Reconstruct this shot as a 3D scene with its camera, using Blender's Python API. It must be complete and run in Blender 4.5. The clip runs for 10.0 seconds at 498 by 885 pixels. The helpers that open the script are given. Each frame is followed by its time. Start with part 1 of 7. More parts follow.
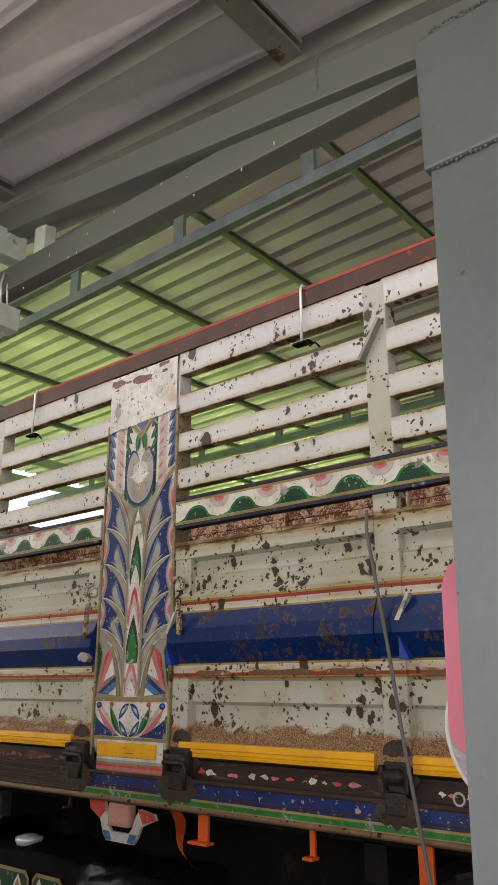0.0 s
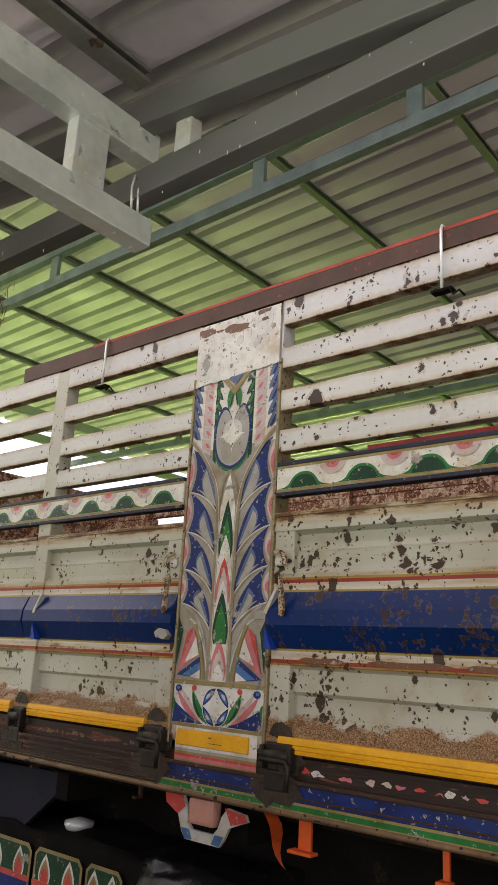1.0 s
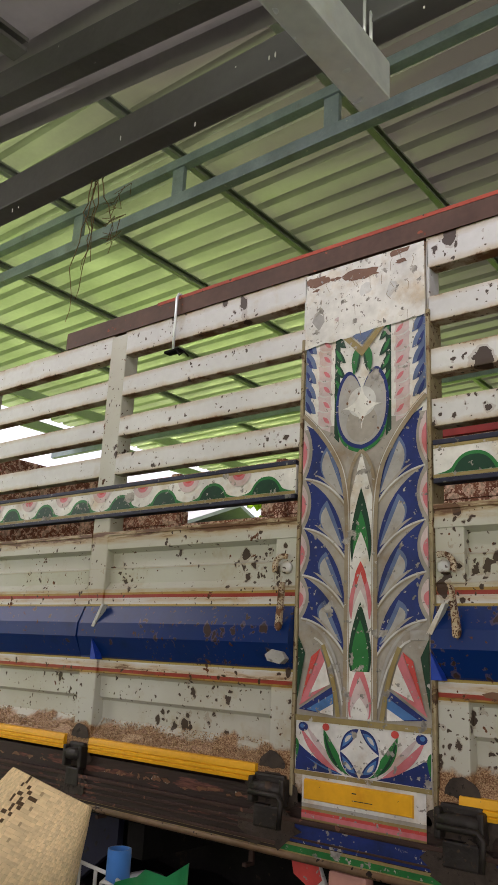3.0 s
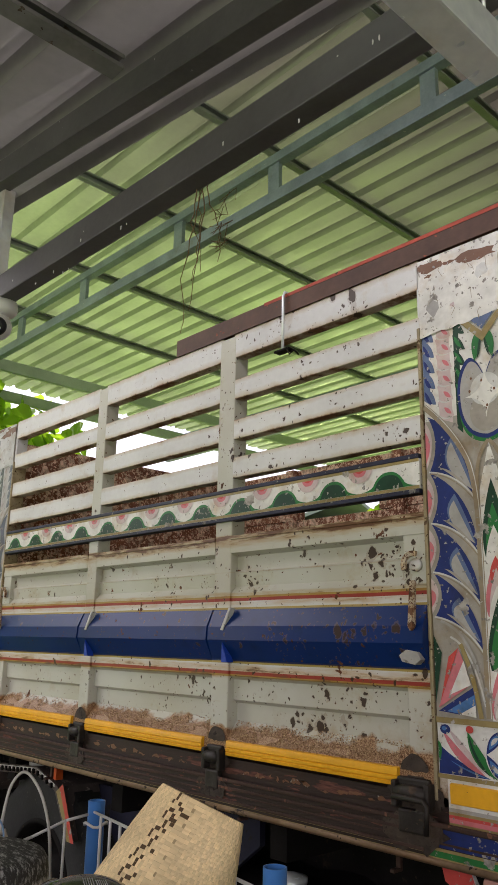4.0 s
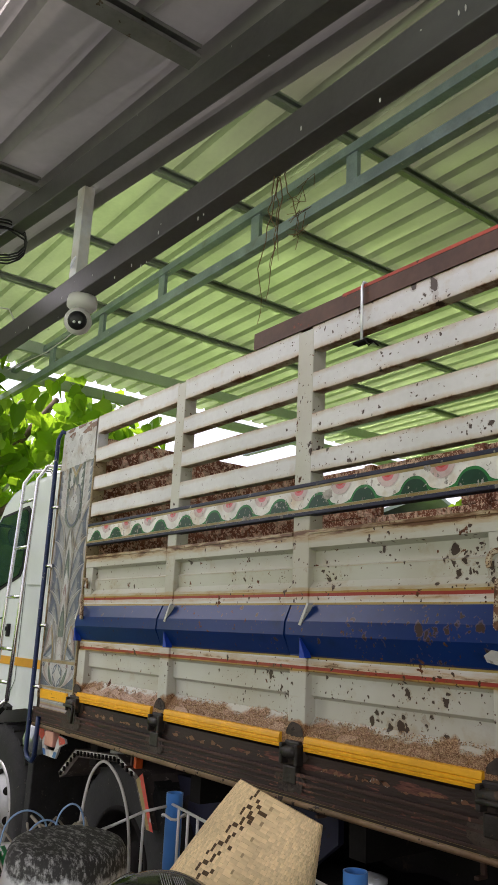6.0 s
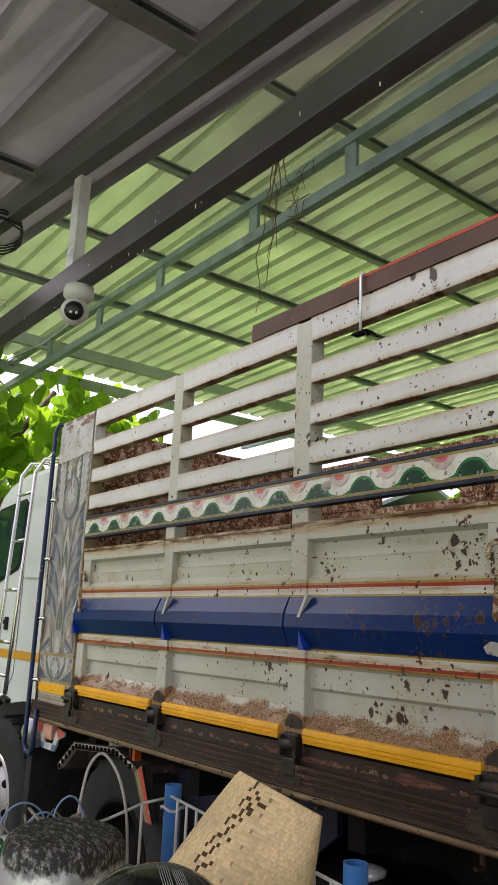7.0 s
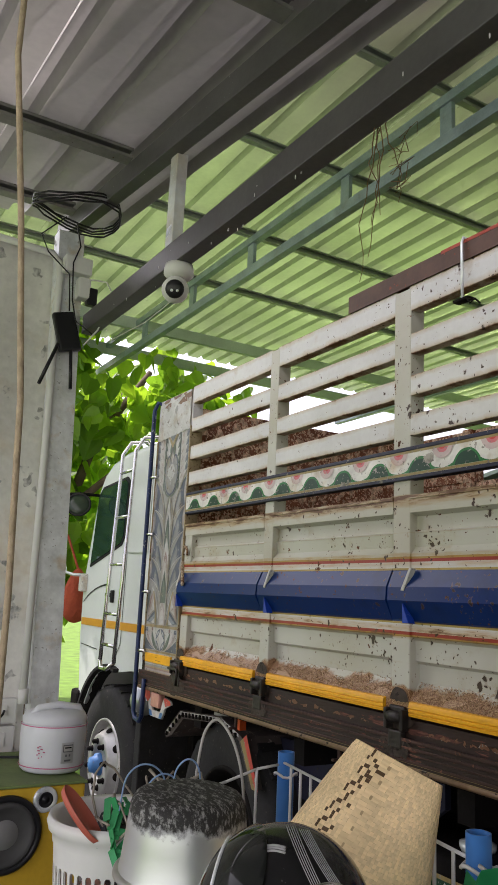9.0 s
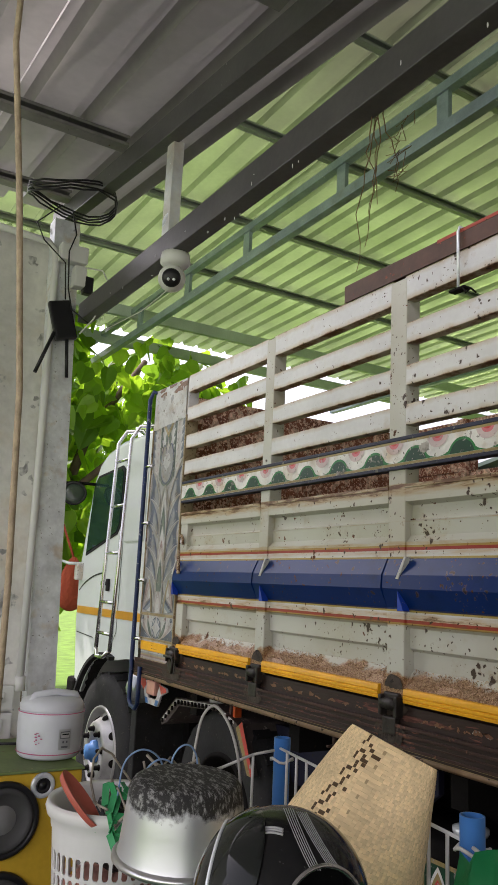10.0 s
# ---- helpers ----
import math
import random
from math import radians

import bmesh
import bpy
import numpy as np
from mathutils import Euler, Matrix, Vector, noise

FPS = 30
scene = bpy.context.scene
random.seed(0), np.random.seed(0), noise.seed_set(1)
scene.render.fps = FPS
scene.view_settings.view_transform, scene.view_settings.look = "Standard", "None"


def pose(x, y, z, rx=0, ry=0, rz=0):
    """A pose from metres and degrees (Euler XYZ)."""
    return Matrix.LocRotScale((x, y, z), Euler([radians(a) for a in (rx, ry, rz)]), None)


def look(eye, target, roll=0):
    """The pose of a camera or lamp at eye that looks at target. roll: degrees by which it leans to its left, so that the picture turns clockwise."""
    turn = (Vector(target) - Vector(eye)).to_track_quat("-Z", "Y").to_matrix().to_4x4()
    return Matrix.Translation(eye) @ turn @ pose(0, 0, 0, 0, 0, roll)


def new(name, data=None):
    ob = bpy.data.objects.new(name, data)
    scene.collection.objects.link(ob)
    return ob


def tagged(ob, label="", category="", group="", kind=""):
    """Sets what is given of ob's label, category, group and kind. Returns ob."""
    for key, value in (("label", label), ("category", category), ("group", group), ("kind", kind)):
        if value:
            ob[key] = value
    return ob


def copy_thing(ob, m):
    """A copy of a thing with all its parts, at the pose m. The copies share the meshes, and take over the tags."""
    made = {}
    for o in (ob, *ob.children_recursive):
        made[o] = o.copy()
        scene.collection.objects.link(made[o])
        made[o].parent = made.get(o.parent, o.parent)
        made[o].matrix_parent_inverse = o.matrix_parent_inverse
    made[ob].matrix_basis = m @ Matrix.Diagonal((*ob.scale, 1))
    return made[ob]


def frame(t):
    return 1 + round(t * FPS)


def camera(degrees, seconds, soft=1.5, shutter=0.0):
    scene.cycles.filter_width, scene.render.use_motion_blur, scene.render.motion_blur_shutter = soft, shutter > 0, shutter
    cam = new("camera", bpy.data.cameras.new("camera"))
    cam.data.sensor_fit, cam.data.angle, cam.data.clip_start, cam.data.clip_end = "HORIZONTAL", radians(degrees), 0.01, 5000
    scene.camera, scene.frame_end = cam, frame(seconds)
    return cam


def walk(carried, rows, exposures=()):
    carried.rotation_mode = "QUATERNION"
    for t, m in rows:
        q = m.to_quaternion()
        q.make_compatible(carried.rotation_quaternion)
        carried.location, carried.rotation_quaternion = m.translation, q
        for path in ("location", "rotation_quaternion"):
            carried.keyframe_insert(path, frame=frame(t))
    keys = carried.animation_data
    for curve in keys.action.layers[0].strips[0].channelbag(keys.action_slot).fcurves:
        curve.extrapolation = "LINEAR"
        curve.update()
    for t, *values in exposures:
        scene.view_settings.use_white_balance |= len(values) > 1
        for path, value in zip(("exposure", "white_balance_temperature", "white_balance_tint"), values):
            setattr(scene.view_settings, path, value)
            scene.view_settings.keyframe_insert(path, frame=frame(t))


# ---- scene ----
cam = camera(35.9, 10.0, soft=1.1)
PATH = [
    (0, (-0.1872, -2.1792, 1.5672), (-1.1712, -1.0144, 2.0504), 0.0),
    (0.5, (-0.412, -2.1248, 1.5912), (-1.428, -0.9744, 2.044), 1.7),
    (1, (-0.716, -2.1408, 1.6024), (-1.7224, -0.976, 2.0392), 3.2),
    (1.5, (-0.9496, -2.1016, 1.6416), (-1.9256, -0.9064, 2.0632), 3.9),
    (2, (-1.1728, -1.9864, 1.664), (-2.1304, -0.7752, 2.0824), 3.9),
    (2.2, (-1.2528, -1.9504, 1.6872), (-2.2104, -0.7368, 2.1008), 4.0),
    (3.3, (-1.5312, -2.0072, 1.692), (-2.5136, -0.8184, 2.1176), 1.9),
    (3.5, (-1.5368, -2.0144, 1.7096), (-2.5456, -0.8424, 2.1208), 1.5),
    (4, (-1.5352, -1.988, 1.72), (-2.6712, -0.936, 2.1216), 1.1),
    (4.3, (-1.5408, -1.9856, 1.7216), (-2.728, -0.988, 2.1152), 1.4),
    (4.5, (-1.54, -1.976, 1.724), (-2.7568, -1.0136, 2.116), 1.9),
    (5, (-1.5456, -1.9768, 1.7264), (-2.7872, -1.044, 2.1136), 2.4),
    (5.5, (-1.552, -1.9752, 1.724), (-2.7944, -1.044, 2.112), 2.5),
    (7, (-1.572, -1.9608, 1.7176), (-2.8136, -1.0232, 2.0912), 2.4),
    (7.5, (-1.5776, -1.9624, 1.7128), (-2.8216, -1.024, 2.0752), 2.3),
    (8, (-1.5856, -1.9664, 1.708), (-2.8664, -1.0728, 2.0576), 2.3),
    (8.5, (-1.5896, -1.976, 1.708), (-2.9344, -1.1744, 2.0408), 2.7),
    (9, (-1.588, -1.9864, 1.7072), (-2.9432, -1.1984, 2.0248), 2.7),
    (9.5, (-1.5848, -1.9952, 1.7056), (-2.9416, -1.2024, 2.0104), 2.7),
    (10, (-1.584, -1.9936, 1.7048), (-2.9368, -1.1936, 2.0008), 2.7),
]
walk(cam, [(t, look(eye, target, roll)) for t, eye, target, roll in PATH], exposures=[(0.0, 0.40, 6800, 27), (3.5, 0.34, 6600, 24.5), (5.5, 0.33, 6420, 24), (10.0, 0.33, 6350, 24)])

# ---- light ----
world = bpy.data.worlds.new("sky")
scene.world = world
world.use_nodes = True
wn = world.node_tree
sky = wn.nodes.new("ShaderNodeTexSky")
sky.sky_type, sky.sun_disc = "NISHITA", False
sky.sun_elevation, sky.sun_rotation = radians(50), radians(250)
sky.dust_density, sky.air_density = 3.0, 1.0
haze = wn.nodes.new("ShaderNodeHueSaturation")
haze.inputs["Saturation"].default_value, haze.inputs["Value"].default_value = 0.25, 1.5
wn.links.new(sky.outputs[0], haze.inputs["Color"])
wn.links.new(haze.outputs[0], wn.nodes["Background"].inputs[0])
wn.nodes["Background"].inputs[1].default_value = 0.15
sun_data = bpy.data.lights.new("sun", "SUN")
sun_data.energy, sun_data.angle, sun_data.color = 4.0, radians(0.6), (1.0, 0.95, 0.86)
sun = new("sun", sun_data)
sun.matrix_world = look((-30, -11, 38), (0, 0, 0))
# added fill lamp, standing in for daylight through the open side of the porch
day = bpy.data.lights.new("porch_fill", "AREA")
day.shape, day.size, day.size_y, day.energy, day.color = "RECTANGLE", 9.0, 2.0, 84.0, (1.0, 0.97, 0.92)
new("porch_fill", day).matrix_world = look((0.6, -4.4, 1.9), (-1.2, 0, 1.6))
# added lamp in place of daylight through the clerestory gap between the two roofs
gap = bpy.data.lights.new("clerestory_fill", "AREA")
gap.shape, gap.size, gap.size_y, gap.energy, gap.color = "RECTANGLE", 11.0, 0.8, 42.0, (1.0, 0.98, 0.95)
new("clerestory_fill", gap).matrix_world = look((-3.0, -1.5, 4.05), (-3.0, 0.2, 1.5))

# ---- materials ----
MATS = {}


def mat(name, color, rough=0.5, metal=0.0, vary=0.15, scale=6.0, bump=0.1, fine=60.0, spots=None, spot_scale=9.0, spot_amount=0.4, spot_rough=0.85, coord="Object"):
    """A painted or bare surface: two scales of variation, fine relief and, where spots names a colour, chipped or stained patches."""
    if name in MATS:
        return MATS[name]
    m = bpy.data.materials.new(name)
    m.use_nodes = True
    nt = m.node_tree
    N, L = nt.nodes, nt.links
    b = N["Principled BSDF"]
    b.inputs["Roughness"].default_value = rough
    b.inputs["Metallic"].default_value = metal
    b.inputs["Specular IOR Level"].default_value = 0.3
    tc = N.new("ShaderNodeTexCoord")
    n1 = N.new("ShaderNodeTexNoise")
    n1.inputs["Scale"].default_value, n1.inputs["Detail"].default_value = scale, 5
    n2 = N.new("ShaderNodeTexNoise")
    n2.inputs["Scale"].default_value, n2.inputs["Detail"].default_value = fine, 3
    for n in (n1, n2):
        L.new(tc.outputs[coord], n.inputs["Vector"])
    add = N.new("ShaderNodeMath")
    add.operation = "MULTIPLY_ADD"
    add.inputs[1].default_value = 0.35
    L.new(n2.outputs[0], add.inputs[0])
    L.new(n1.outputs[0], add.inputs[2])
    ramp = N.new("ShaderNodeValToRGB")
    lo = [c * (1 - vary) for c in color]
    hi = [min(1, c * (1 + vary)) for c in color]
    ramp.color_ramp.elements[0].position, ramp.color_ramp.elements[0].color = 0.4, (*lo, 1)
    ramp.color_ramp.elements[1].position, ramp.color_ramp.elements[1].color = 0.9, (*hi, 1)
    L.new(add.outputs[0], ramp.inputs[0])
    colour = ramp.outputs[0]
    if spots:
        colour = chips(nt, tc.outputs[coord], colour, spots, spot_scale, spot_amount, b, rough, spot_rough)
    L.new(colour, b.inputs["Base Color"])
    if bump:
        bu = N.new("ShaderNodeBump")
        bu.inputs["Strength"].default_value, bu.inputs["Distance"].default_value = bump, 0.01
        L.new(add.outputs[0], bu.inputs["Height"])
        L.new(bu.outputs[0], b.inputs["Normal"])
    MATS[name] = m
    return m


def chips(nt, vec, colour, spots, scale, amount, b, rough, spot_rough):
    """Mixes worn patches over a colour; amount 0 to 1 is how much is worn."""
    N, L = nt.nodes, nt.links

    def worn(sc, edge, soft, detail=6):
        a = N.new("ShaderNodeTexNoise")
        a.inputs["Scale"].default_value, a.inputs["Detail"].default_value, a.inputs["Roughness"].default_value = sc, detail, 0.62
        L.new(vec, a.inputs["Vector"])
        q = N.new("ShaderNodeMapRange")
        q.inputs["From Min"].default_value, q.inputs["From Max"].default_value = edge, edge + soft
        L.new(a.outputs[0], q.inputs[0])
        return q.outputs[0]

    edge = 0.75 - 0.35 * amount
    r = N.new("ShaderNodeMath")
    r.operation = "MAXIMUM"
    L.new(worn(scale, edge + 0.045, 0.02), r.inputs[0])
    L.new(worn(scale * 4.2, edge + 0.07, 0.02, 2), r.inputs[1])
    halo = N.new("ShaderNodeMix")
    halo.data_type, halo.blend_type = "RGBA", "MULTIPLY"
    hf = N.new("ShaderNodeMath")
    hf.operation = "MULTIPLY"
    hf.inputs[1].default_value = 0.75
    L.new(worn(scale * 0.6, edge - 0.06, 0.16), hf.inputs[0])
    L.new(hf.outputs[0], halo.inputs["Factor"])
    L.new(colour, halo.inputs["A"])
    halo.inputs["B"].default_value = (0.78, 0.62, 0.44, 1)
    colour = halo.outputs["Result"]
    c2 = N.new("ShaderNodeTexNoise")
    c2.inputs["Scale"].default_value = 45
    L.new(vec, c2.inputs["Vector"])
    rc = N.new("ShaderNodeValToRGB")
    rc.color_ramp.elements[0].position, rc.color_ramp.elements[0].color = 0.35, (*[c * 0.55 for c in spots], 1)
    rc.color_ramp.elements[1].position, rc.color_ramp.elements[1].color = 0.65, (*[c * 1.3 for c in spots], 1)
    L.new(c2.outputs[0], rc.inputs[0])
    mix = N.new("ShaderNodeMix")
    mix.data_type = "RGBA"
    L.new(r.outputs[0], mix.inputs["Factor"])
    L.new(colour, mix.inputs["A"])
    L.new(rc.outputs[0], mix.inputs["B"])
    mr = N.new("ShaderNodeMapRange")
    mr.inputs["To Min"].default_value, mr.inputs["To Max"].default_value = rough, spot_rough
    L.new(r.outputs[0], mr.inputs[0])
    L.new(mr.outputs[0], b.inputs["Roughness"])
    return mix.outputs["Result"]


WHITE = (0.56, 0.56, 0.55)
CREAM = (0.47, 0.47, 0.41)
RUST = (0.12, 0.05, 0.025)


def specks(nt, vec, colour, density=1.0):
    """Crisp rust pits of many sizes with a tan rim; they grow denser towards the rear of the truck."""
    N, L = nt.nodes, nt.links

    def maths(op, a, b):
        q = N.new("ShaderNodeMath")
        q.operation = op
        for i, v in enumerate((a, b)):
            if isinstance(v, (int, float)):
                q.inputs[i].default_value = v
            else:
                L.new(v, q.inputs[i])
        return q.outputs[0]

    geo = N.new("ShaderNodeNewGeometry")
    sep = N.new("ShaderNodeSeparateXYZ")
    L.new(geo.outputs["Position"], sep.inputs[0])
    rear = N.new("ShaderNodeMapRange")
    rear.inputs["From Min"].default_value, rear.inputs["From Max"].default_value = -4.6, -2.2
    rear.inputs["To Min"].default_value, rear.inputs["To Max"].default_value = 0.45 * density, 1.3 * density
    L.new(sep.outputs["X"], rear.inputs[0])
    patch = N.new("ShaderNodeTexNoise")
    patch.inputs["Scale"].default_value, patch.inputs["Detail"].default_value = 5.5, 3
    L.new(geo.outputs["Position"], patch.inputs["Vector"])
    bend = N.new("ShaderNodeTexNoise")
    bend.inputs["Scale"].default_value, bend.inputs["Detail"].default_value = 38, 4
    L.new(vec, bend.inputs["Vector"])
    warp = N.new("ShaderNodeMix")
    warp.data_type, warp.blend_type = "RGBA", "LINEAR_LIGHT"
    warp.inputs["Factor"].default_value = 0.018
    L.new(vec, warp.inputs["A"])
    L.new(bend.outputs["Color"], warp.inputs["B"])
    pits = rims = None
    for sc, stretch, big in ((12, 0.62, 0.38), (27, 0.7, 0.46), (60, 1.0, 0.50)):
        mp = N.new("ShaderNodeMapping")
        mp.inputs["Scale"].default_value = (1, 1, stretch)
        mp.inputs["Rotation"].default_value = (0, 0.35, 0)
        L.new(warp.outputs["Result"], mp.inputs[0])
        v = N.new("ShaderNodeTexVoronoi")
        v.inputs["Scale"].default_value = sc
        L.new(mp.outputs[0], v.inputs["Vector"])
        cs = N.new("ShaderNodeSeparateColor")
        L.new(v.outputs["Color"], cs.inputs[0])
        size = maths("POWER", cs.outputs[0], 2.3)
        size = maths("MULTIPLY", size, maths("MULTIPLY", rear.outputs[0], big))
        gate = N.new("ShaderNodeMapRange")
        gate.inputs["From Min"].default_value, gate.inputs["From Max"].default_value = 0.34, 0.60
        L.new(patch.outputs[0], gate.inputs[0])
        size = maths("MULTIPLY", size, gate.outputs[0])
        core = maths("LESS_THAN", v.outputs["Distance"], size)
        rim = maths("LESS_THAN", v.outputs["Distance"], maths("MULTIPLY", size, 1.35))
        pits = core if pits is None else maths("MAXIMUM", pits, core)
        rims = rim if rims is None else maths("MAXIMUM", rims, rim)
    for mask, c in ((rims, (0.20, 0.12, 0.065, 1)), (pits, (0.042, 0.024, 0.016, 1))):
        m = N.new("ShaderNodeMix")
        m.data_type = "RGBA"
        L.new(maths("MULTIPLY", mask, 0.32 if mask is rims else 0.95), m.inputs["Factor"])
        L.new(colour, m.inputs["A"])
        m.inputs["B"].default_value = c
        colour = m.outputs["Result"]
    return colour



def banded():
    """Side-panel paint: pinstripes and a blue belt at set heights, with rust pits and drips through all of it."""
    m = bpy.data.materials.new("banded_panel_paint")
    m.use_nodes = True
    nt = m.node_tree
    N, L = nt.nodes, nt.links
    b = N["Principled BSDF"]
    b.inputs["Specular IOR Level"].default_value = 0.22
    geo = N.new("ShaderNodeNewGeometry")
    sep = N.new("ShaderNodeSeparateXYZ")
    L.new(geo.outputs["Position"], sep.inputs[0])
    wob = N.new("ShaderNodeTexNoise")
    wob.inputs["Scale"].default_value = 3
    L.new(geo.outputs["Position"], wob.inputs["Vector"])
    zz = N.new("ShaderNodeMath")
    zz.operation = "MULTIPLY_ADD"
    zz.inputs[1].default_value = 0.004
    L.new(wob.outputs[0], zz.inputs[0])
    L.new(sep.outputs["Z"], zz.inputs[2])
    mr = N.new("ShaderNodeMapRange")
    mr.inputs["From Min"].default_value, mr.inputs["From Max"].default_value = 1.3, 2.3
    L.new(zz.outputs[0], mr.inputs[0])
    ramp = N.new("ShaderNodeValToRGB")
    cr = ramp.color_ramp
    cr.interpolation = "CONSTANT"
    gold, red, blue = (0.36, 0.27, 0.08), (0.32, 0.055, 0.045), (0.002, 0.022, 0.120)
    bands = [(1.30, CREAM), (1.595, gold), (1.603, red), (1.615, WHITE), (1.642, gold), (1.649, blue), (1.837, gold), (1.844, WHITE), (1.869, red), (1.880, gold), (1.888, CREAM)]
    while len(cr.elements) < len(bands):
        cr.elements.new(0.5)
    for e, (z, c) in zip(cr.elements, bands):
        e.position = z - 1.3
    for e, (z, c) in zip(cr.elements, bands):
        e.color = (*c, 1)
    L.new(mr.outputs[0], ramp.inputs[0])
    n1 = N.new("ShaderNodeTexNoise")
    n1.inputs["Scale"].default_value, n1.inputs["Detail"].default_value = 2.2, 6
    L.new(geo.outputs["Position"], n1.inputs["Vector"])
    dirt = N.new("ShaderNodeMix")
    dirt.data_type, dirt.blend_type = "RGBA", "MULTIPLY"
    r1 = N.new("ShaderNodeValToRGB")
    r1.color_ramp.elements[0].position, r1.color_ramp.elements[0].color = 0.3, (0.78, 0.72, 0.6, 1)
    r1.color_ramp.elements[1].position, r1.color_ramp.elements[1].color = 0.6, (1, 1, 1, 1)
    L.new(n1.outputs[0], r1.inputs[0])
    dirt.inputs["Factor"].default_value = 0.7
    L.new(ramp.outputs[0], dirt.inputs["A"])
    L.new(r1.outputs[0], dirt.inputs["B"])
    worn = specks(nt, geo.outputs["Position"], chips(nt, geo.outputs["Position"], dirt.outputs["Result"], RUST, 10.0, 0.36, b, 0.32, 0.9))
    # streaks of rust along the pressed edges
    mp = N.new("ShaderNodeMapping")
    mp.inputs["Scale"].default_value = (4, 4, 26)
    L.new(geo.outputs["Position"], mp.inputs[0])
    sn = N.new("ShaderNodeTexNoise")
    sn.inputs["Scale"].default_value, sn.inputs["Detail"].default_value, sn.inputs["Roughness"].default_value = 1.6, 6, 0.65
    L.new(mp.outputs[0], sn.inputs["Vector"])
    lines = N.new("ShaderNodeValToRGB")
    le = lines.color_ramp.elements
    keys = [(0.0, 0.0), (0.195, 0.0), (0.205, 0.55), (0.215, 0.0), (0.27, 0.0), (0.30, 0.85), (0.335, 0.75), (0.355, 0.0), (0.535, 0.0), (0.56, 0.7), (0.60, 0.72), (0.615, 0.0), (0.67, 0.0), (0.681, 0.72), (0.69, 0.0), (0.75, 0.0), (0.785, 0.72), (0.80, 1.0), (0.82, 1.0), (0.83, 0.0)]
    while len(le) < len(keys):
        le.new(0.5)
    for e, (q, v) in zip(le, keys):
        e.position = q
    for e, (q, v) in zip(le, keys):
        e.color = (v, v, v, 1)
    L.new(mr.outputs[0], lines.inputs[0])
    sm = N.new("ShaderNodeMath")
    sm.operation = "MULTIPLY"
    L.new(lines.outputs[0], sm.inputs[0])
    L.new(sn.outputs[0], sm.inputs[1])
    sr = N.new("ShaderNodeMapRange")
    sr.inputs["From Min"].default_value, sr.inputs["From Max"].default_value = 0.43, 0.54
    L.new(sm.outputs[0], sr.inputs[0])
    # ochre stain spreading round the rusted edges
    so = N.new("ShaderNodeMapRange")
    so.inputs["From Min"].default_value, so.inputs["From Max"].default_value, so.inputs["To Max"].default_value = 0.22, 0.46, 0.85
    L.new(sm.outputs[0], so.inputs[0])
    ochre = N.new("ShaderNodeMix")
    ochre.data_type, ochre.blend_type = "RGBA", "MULTIPLY"
    L.new(so.outputs[0], ochre.inputs["Factor"])
    L.new(worn, ochre.inputs["A"])
    ochre.inputs["B"].default_value = (0.82, 0.58, 0.33, 1)
    worn = ochre.outputs["Result"]
    streak = N.new("ShaderNodeMix")
    streak.data_type = "RGBA"
    L.new(sr.outputs[0], streak.inputs["Factor"])
    L.new(worn, streak.inputs["A"])
    streak.inputs["B"].default_value = (0.13, 0.065, 0.032, 1)
    worn = streak.outputs["Result"]
    # rust along the foot of the panel
    foot = N.new("ShaderNodeMath")
    foot.operation = "MULTIPLY_ADD"
    foot.inputs[1].default_value = 0.12
    n3 = N.new("ShaderNodeTexNoise")
    n3.inputs["Scale"].default_value, n3.inputs["Detail"].default_value = 12, 8
    L.new(geo.outputs["Position"], n3.inputs["Vector"])
    L.new(n3.outputs[0], foot.inputs[0])
    L.new(sep.outputs["Z"], foot.inputs[2])
    fr = N.new("ShaderNodeMapRange")
    fr.inputs["From Min"].default_value, fr.inputs["From Max"].default_value = 1.49, 1.475
    L.new(foot.outputs[0], fr.inputs[0])
    fm = N.new("ShaderNodeMix")
    fm.data_type = "RGBA"
    L.new(fr.outputs[0], fm.inputs["Factor"])
    L.new(worn, fm.inputs["A"])
    fc = N.new("ShaderNodeValToRGB")
    fc.color_ramp.elements[0].position, fc.color_ramp.elements[0].color = 0.4, (0.16, 0.07, 0.03, 1)
    fc.color_ramp.elements[1].position, fc.color_ramp.elements[1].color = 0.62, (0.42, 0.27, 0.15, 1)
    n4 = N.new("ShaderNodeTexNoise")
    n4.inputs["Scale"].default_value = 240
    L.new(geo.outputs["Position"], n4.inputs["Vector"])
    L.new(n4.outputs[0], fc.inputs[0])
    L.new(fc.outputs[0], fm.inputs["B"])
    L.new(fm.outputs["Result"], b.inputs["Base Color"])
    bu = N.new("ShaderNodeBump")
    bu.inputs["Strength"].default_value, bu.inputs["Distance"].default_value = 0.25, 0.01
    L.new(n1.outputs[0], bu.inputs["Height"])
    L.new(bu.outputs[0], b.inputs["Normal"])
    return m


M_PANEL = banded()
M_SLAT = mat("chipped_white_slat_paint", WHITE, 0.45, 0, 0.12, 3, 0.15, 40, RUST, 11, 0.27)


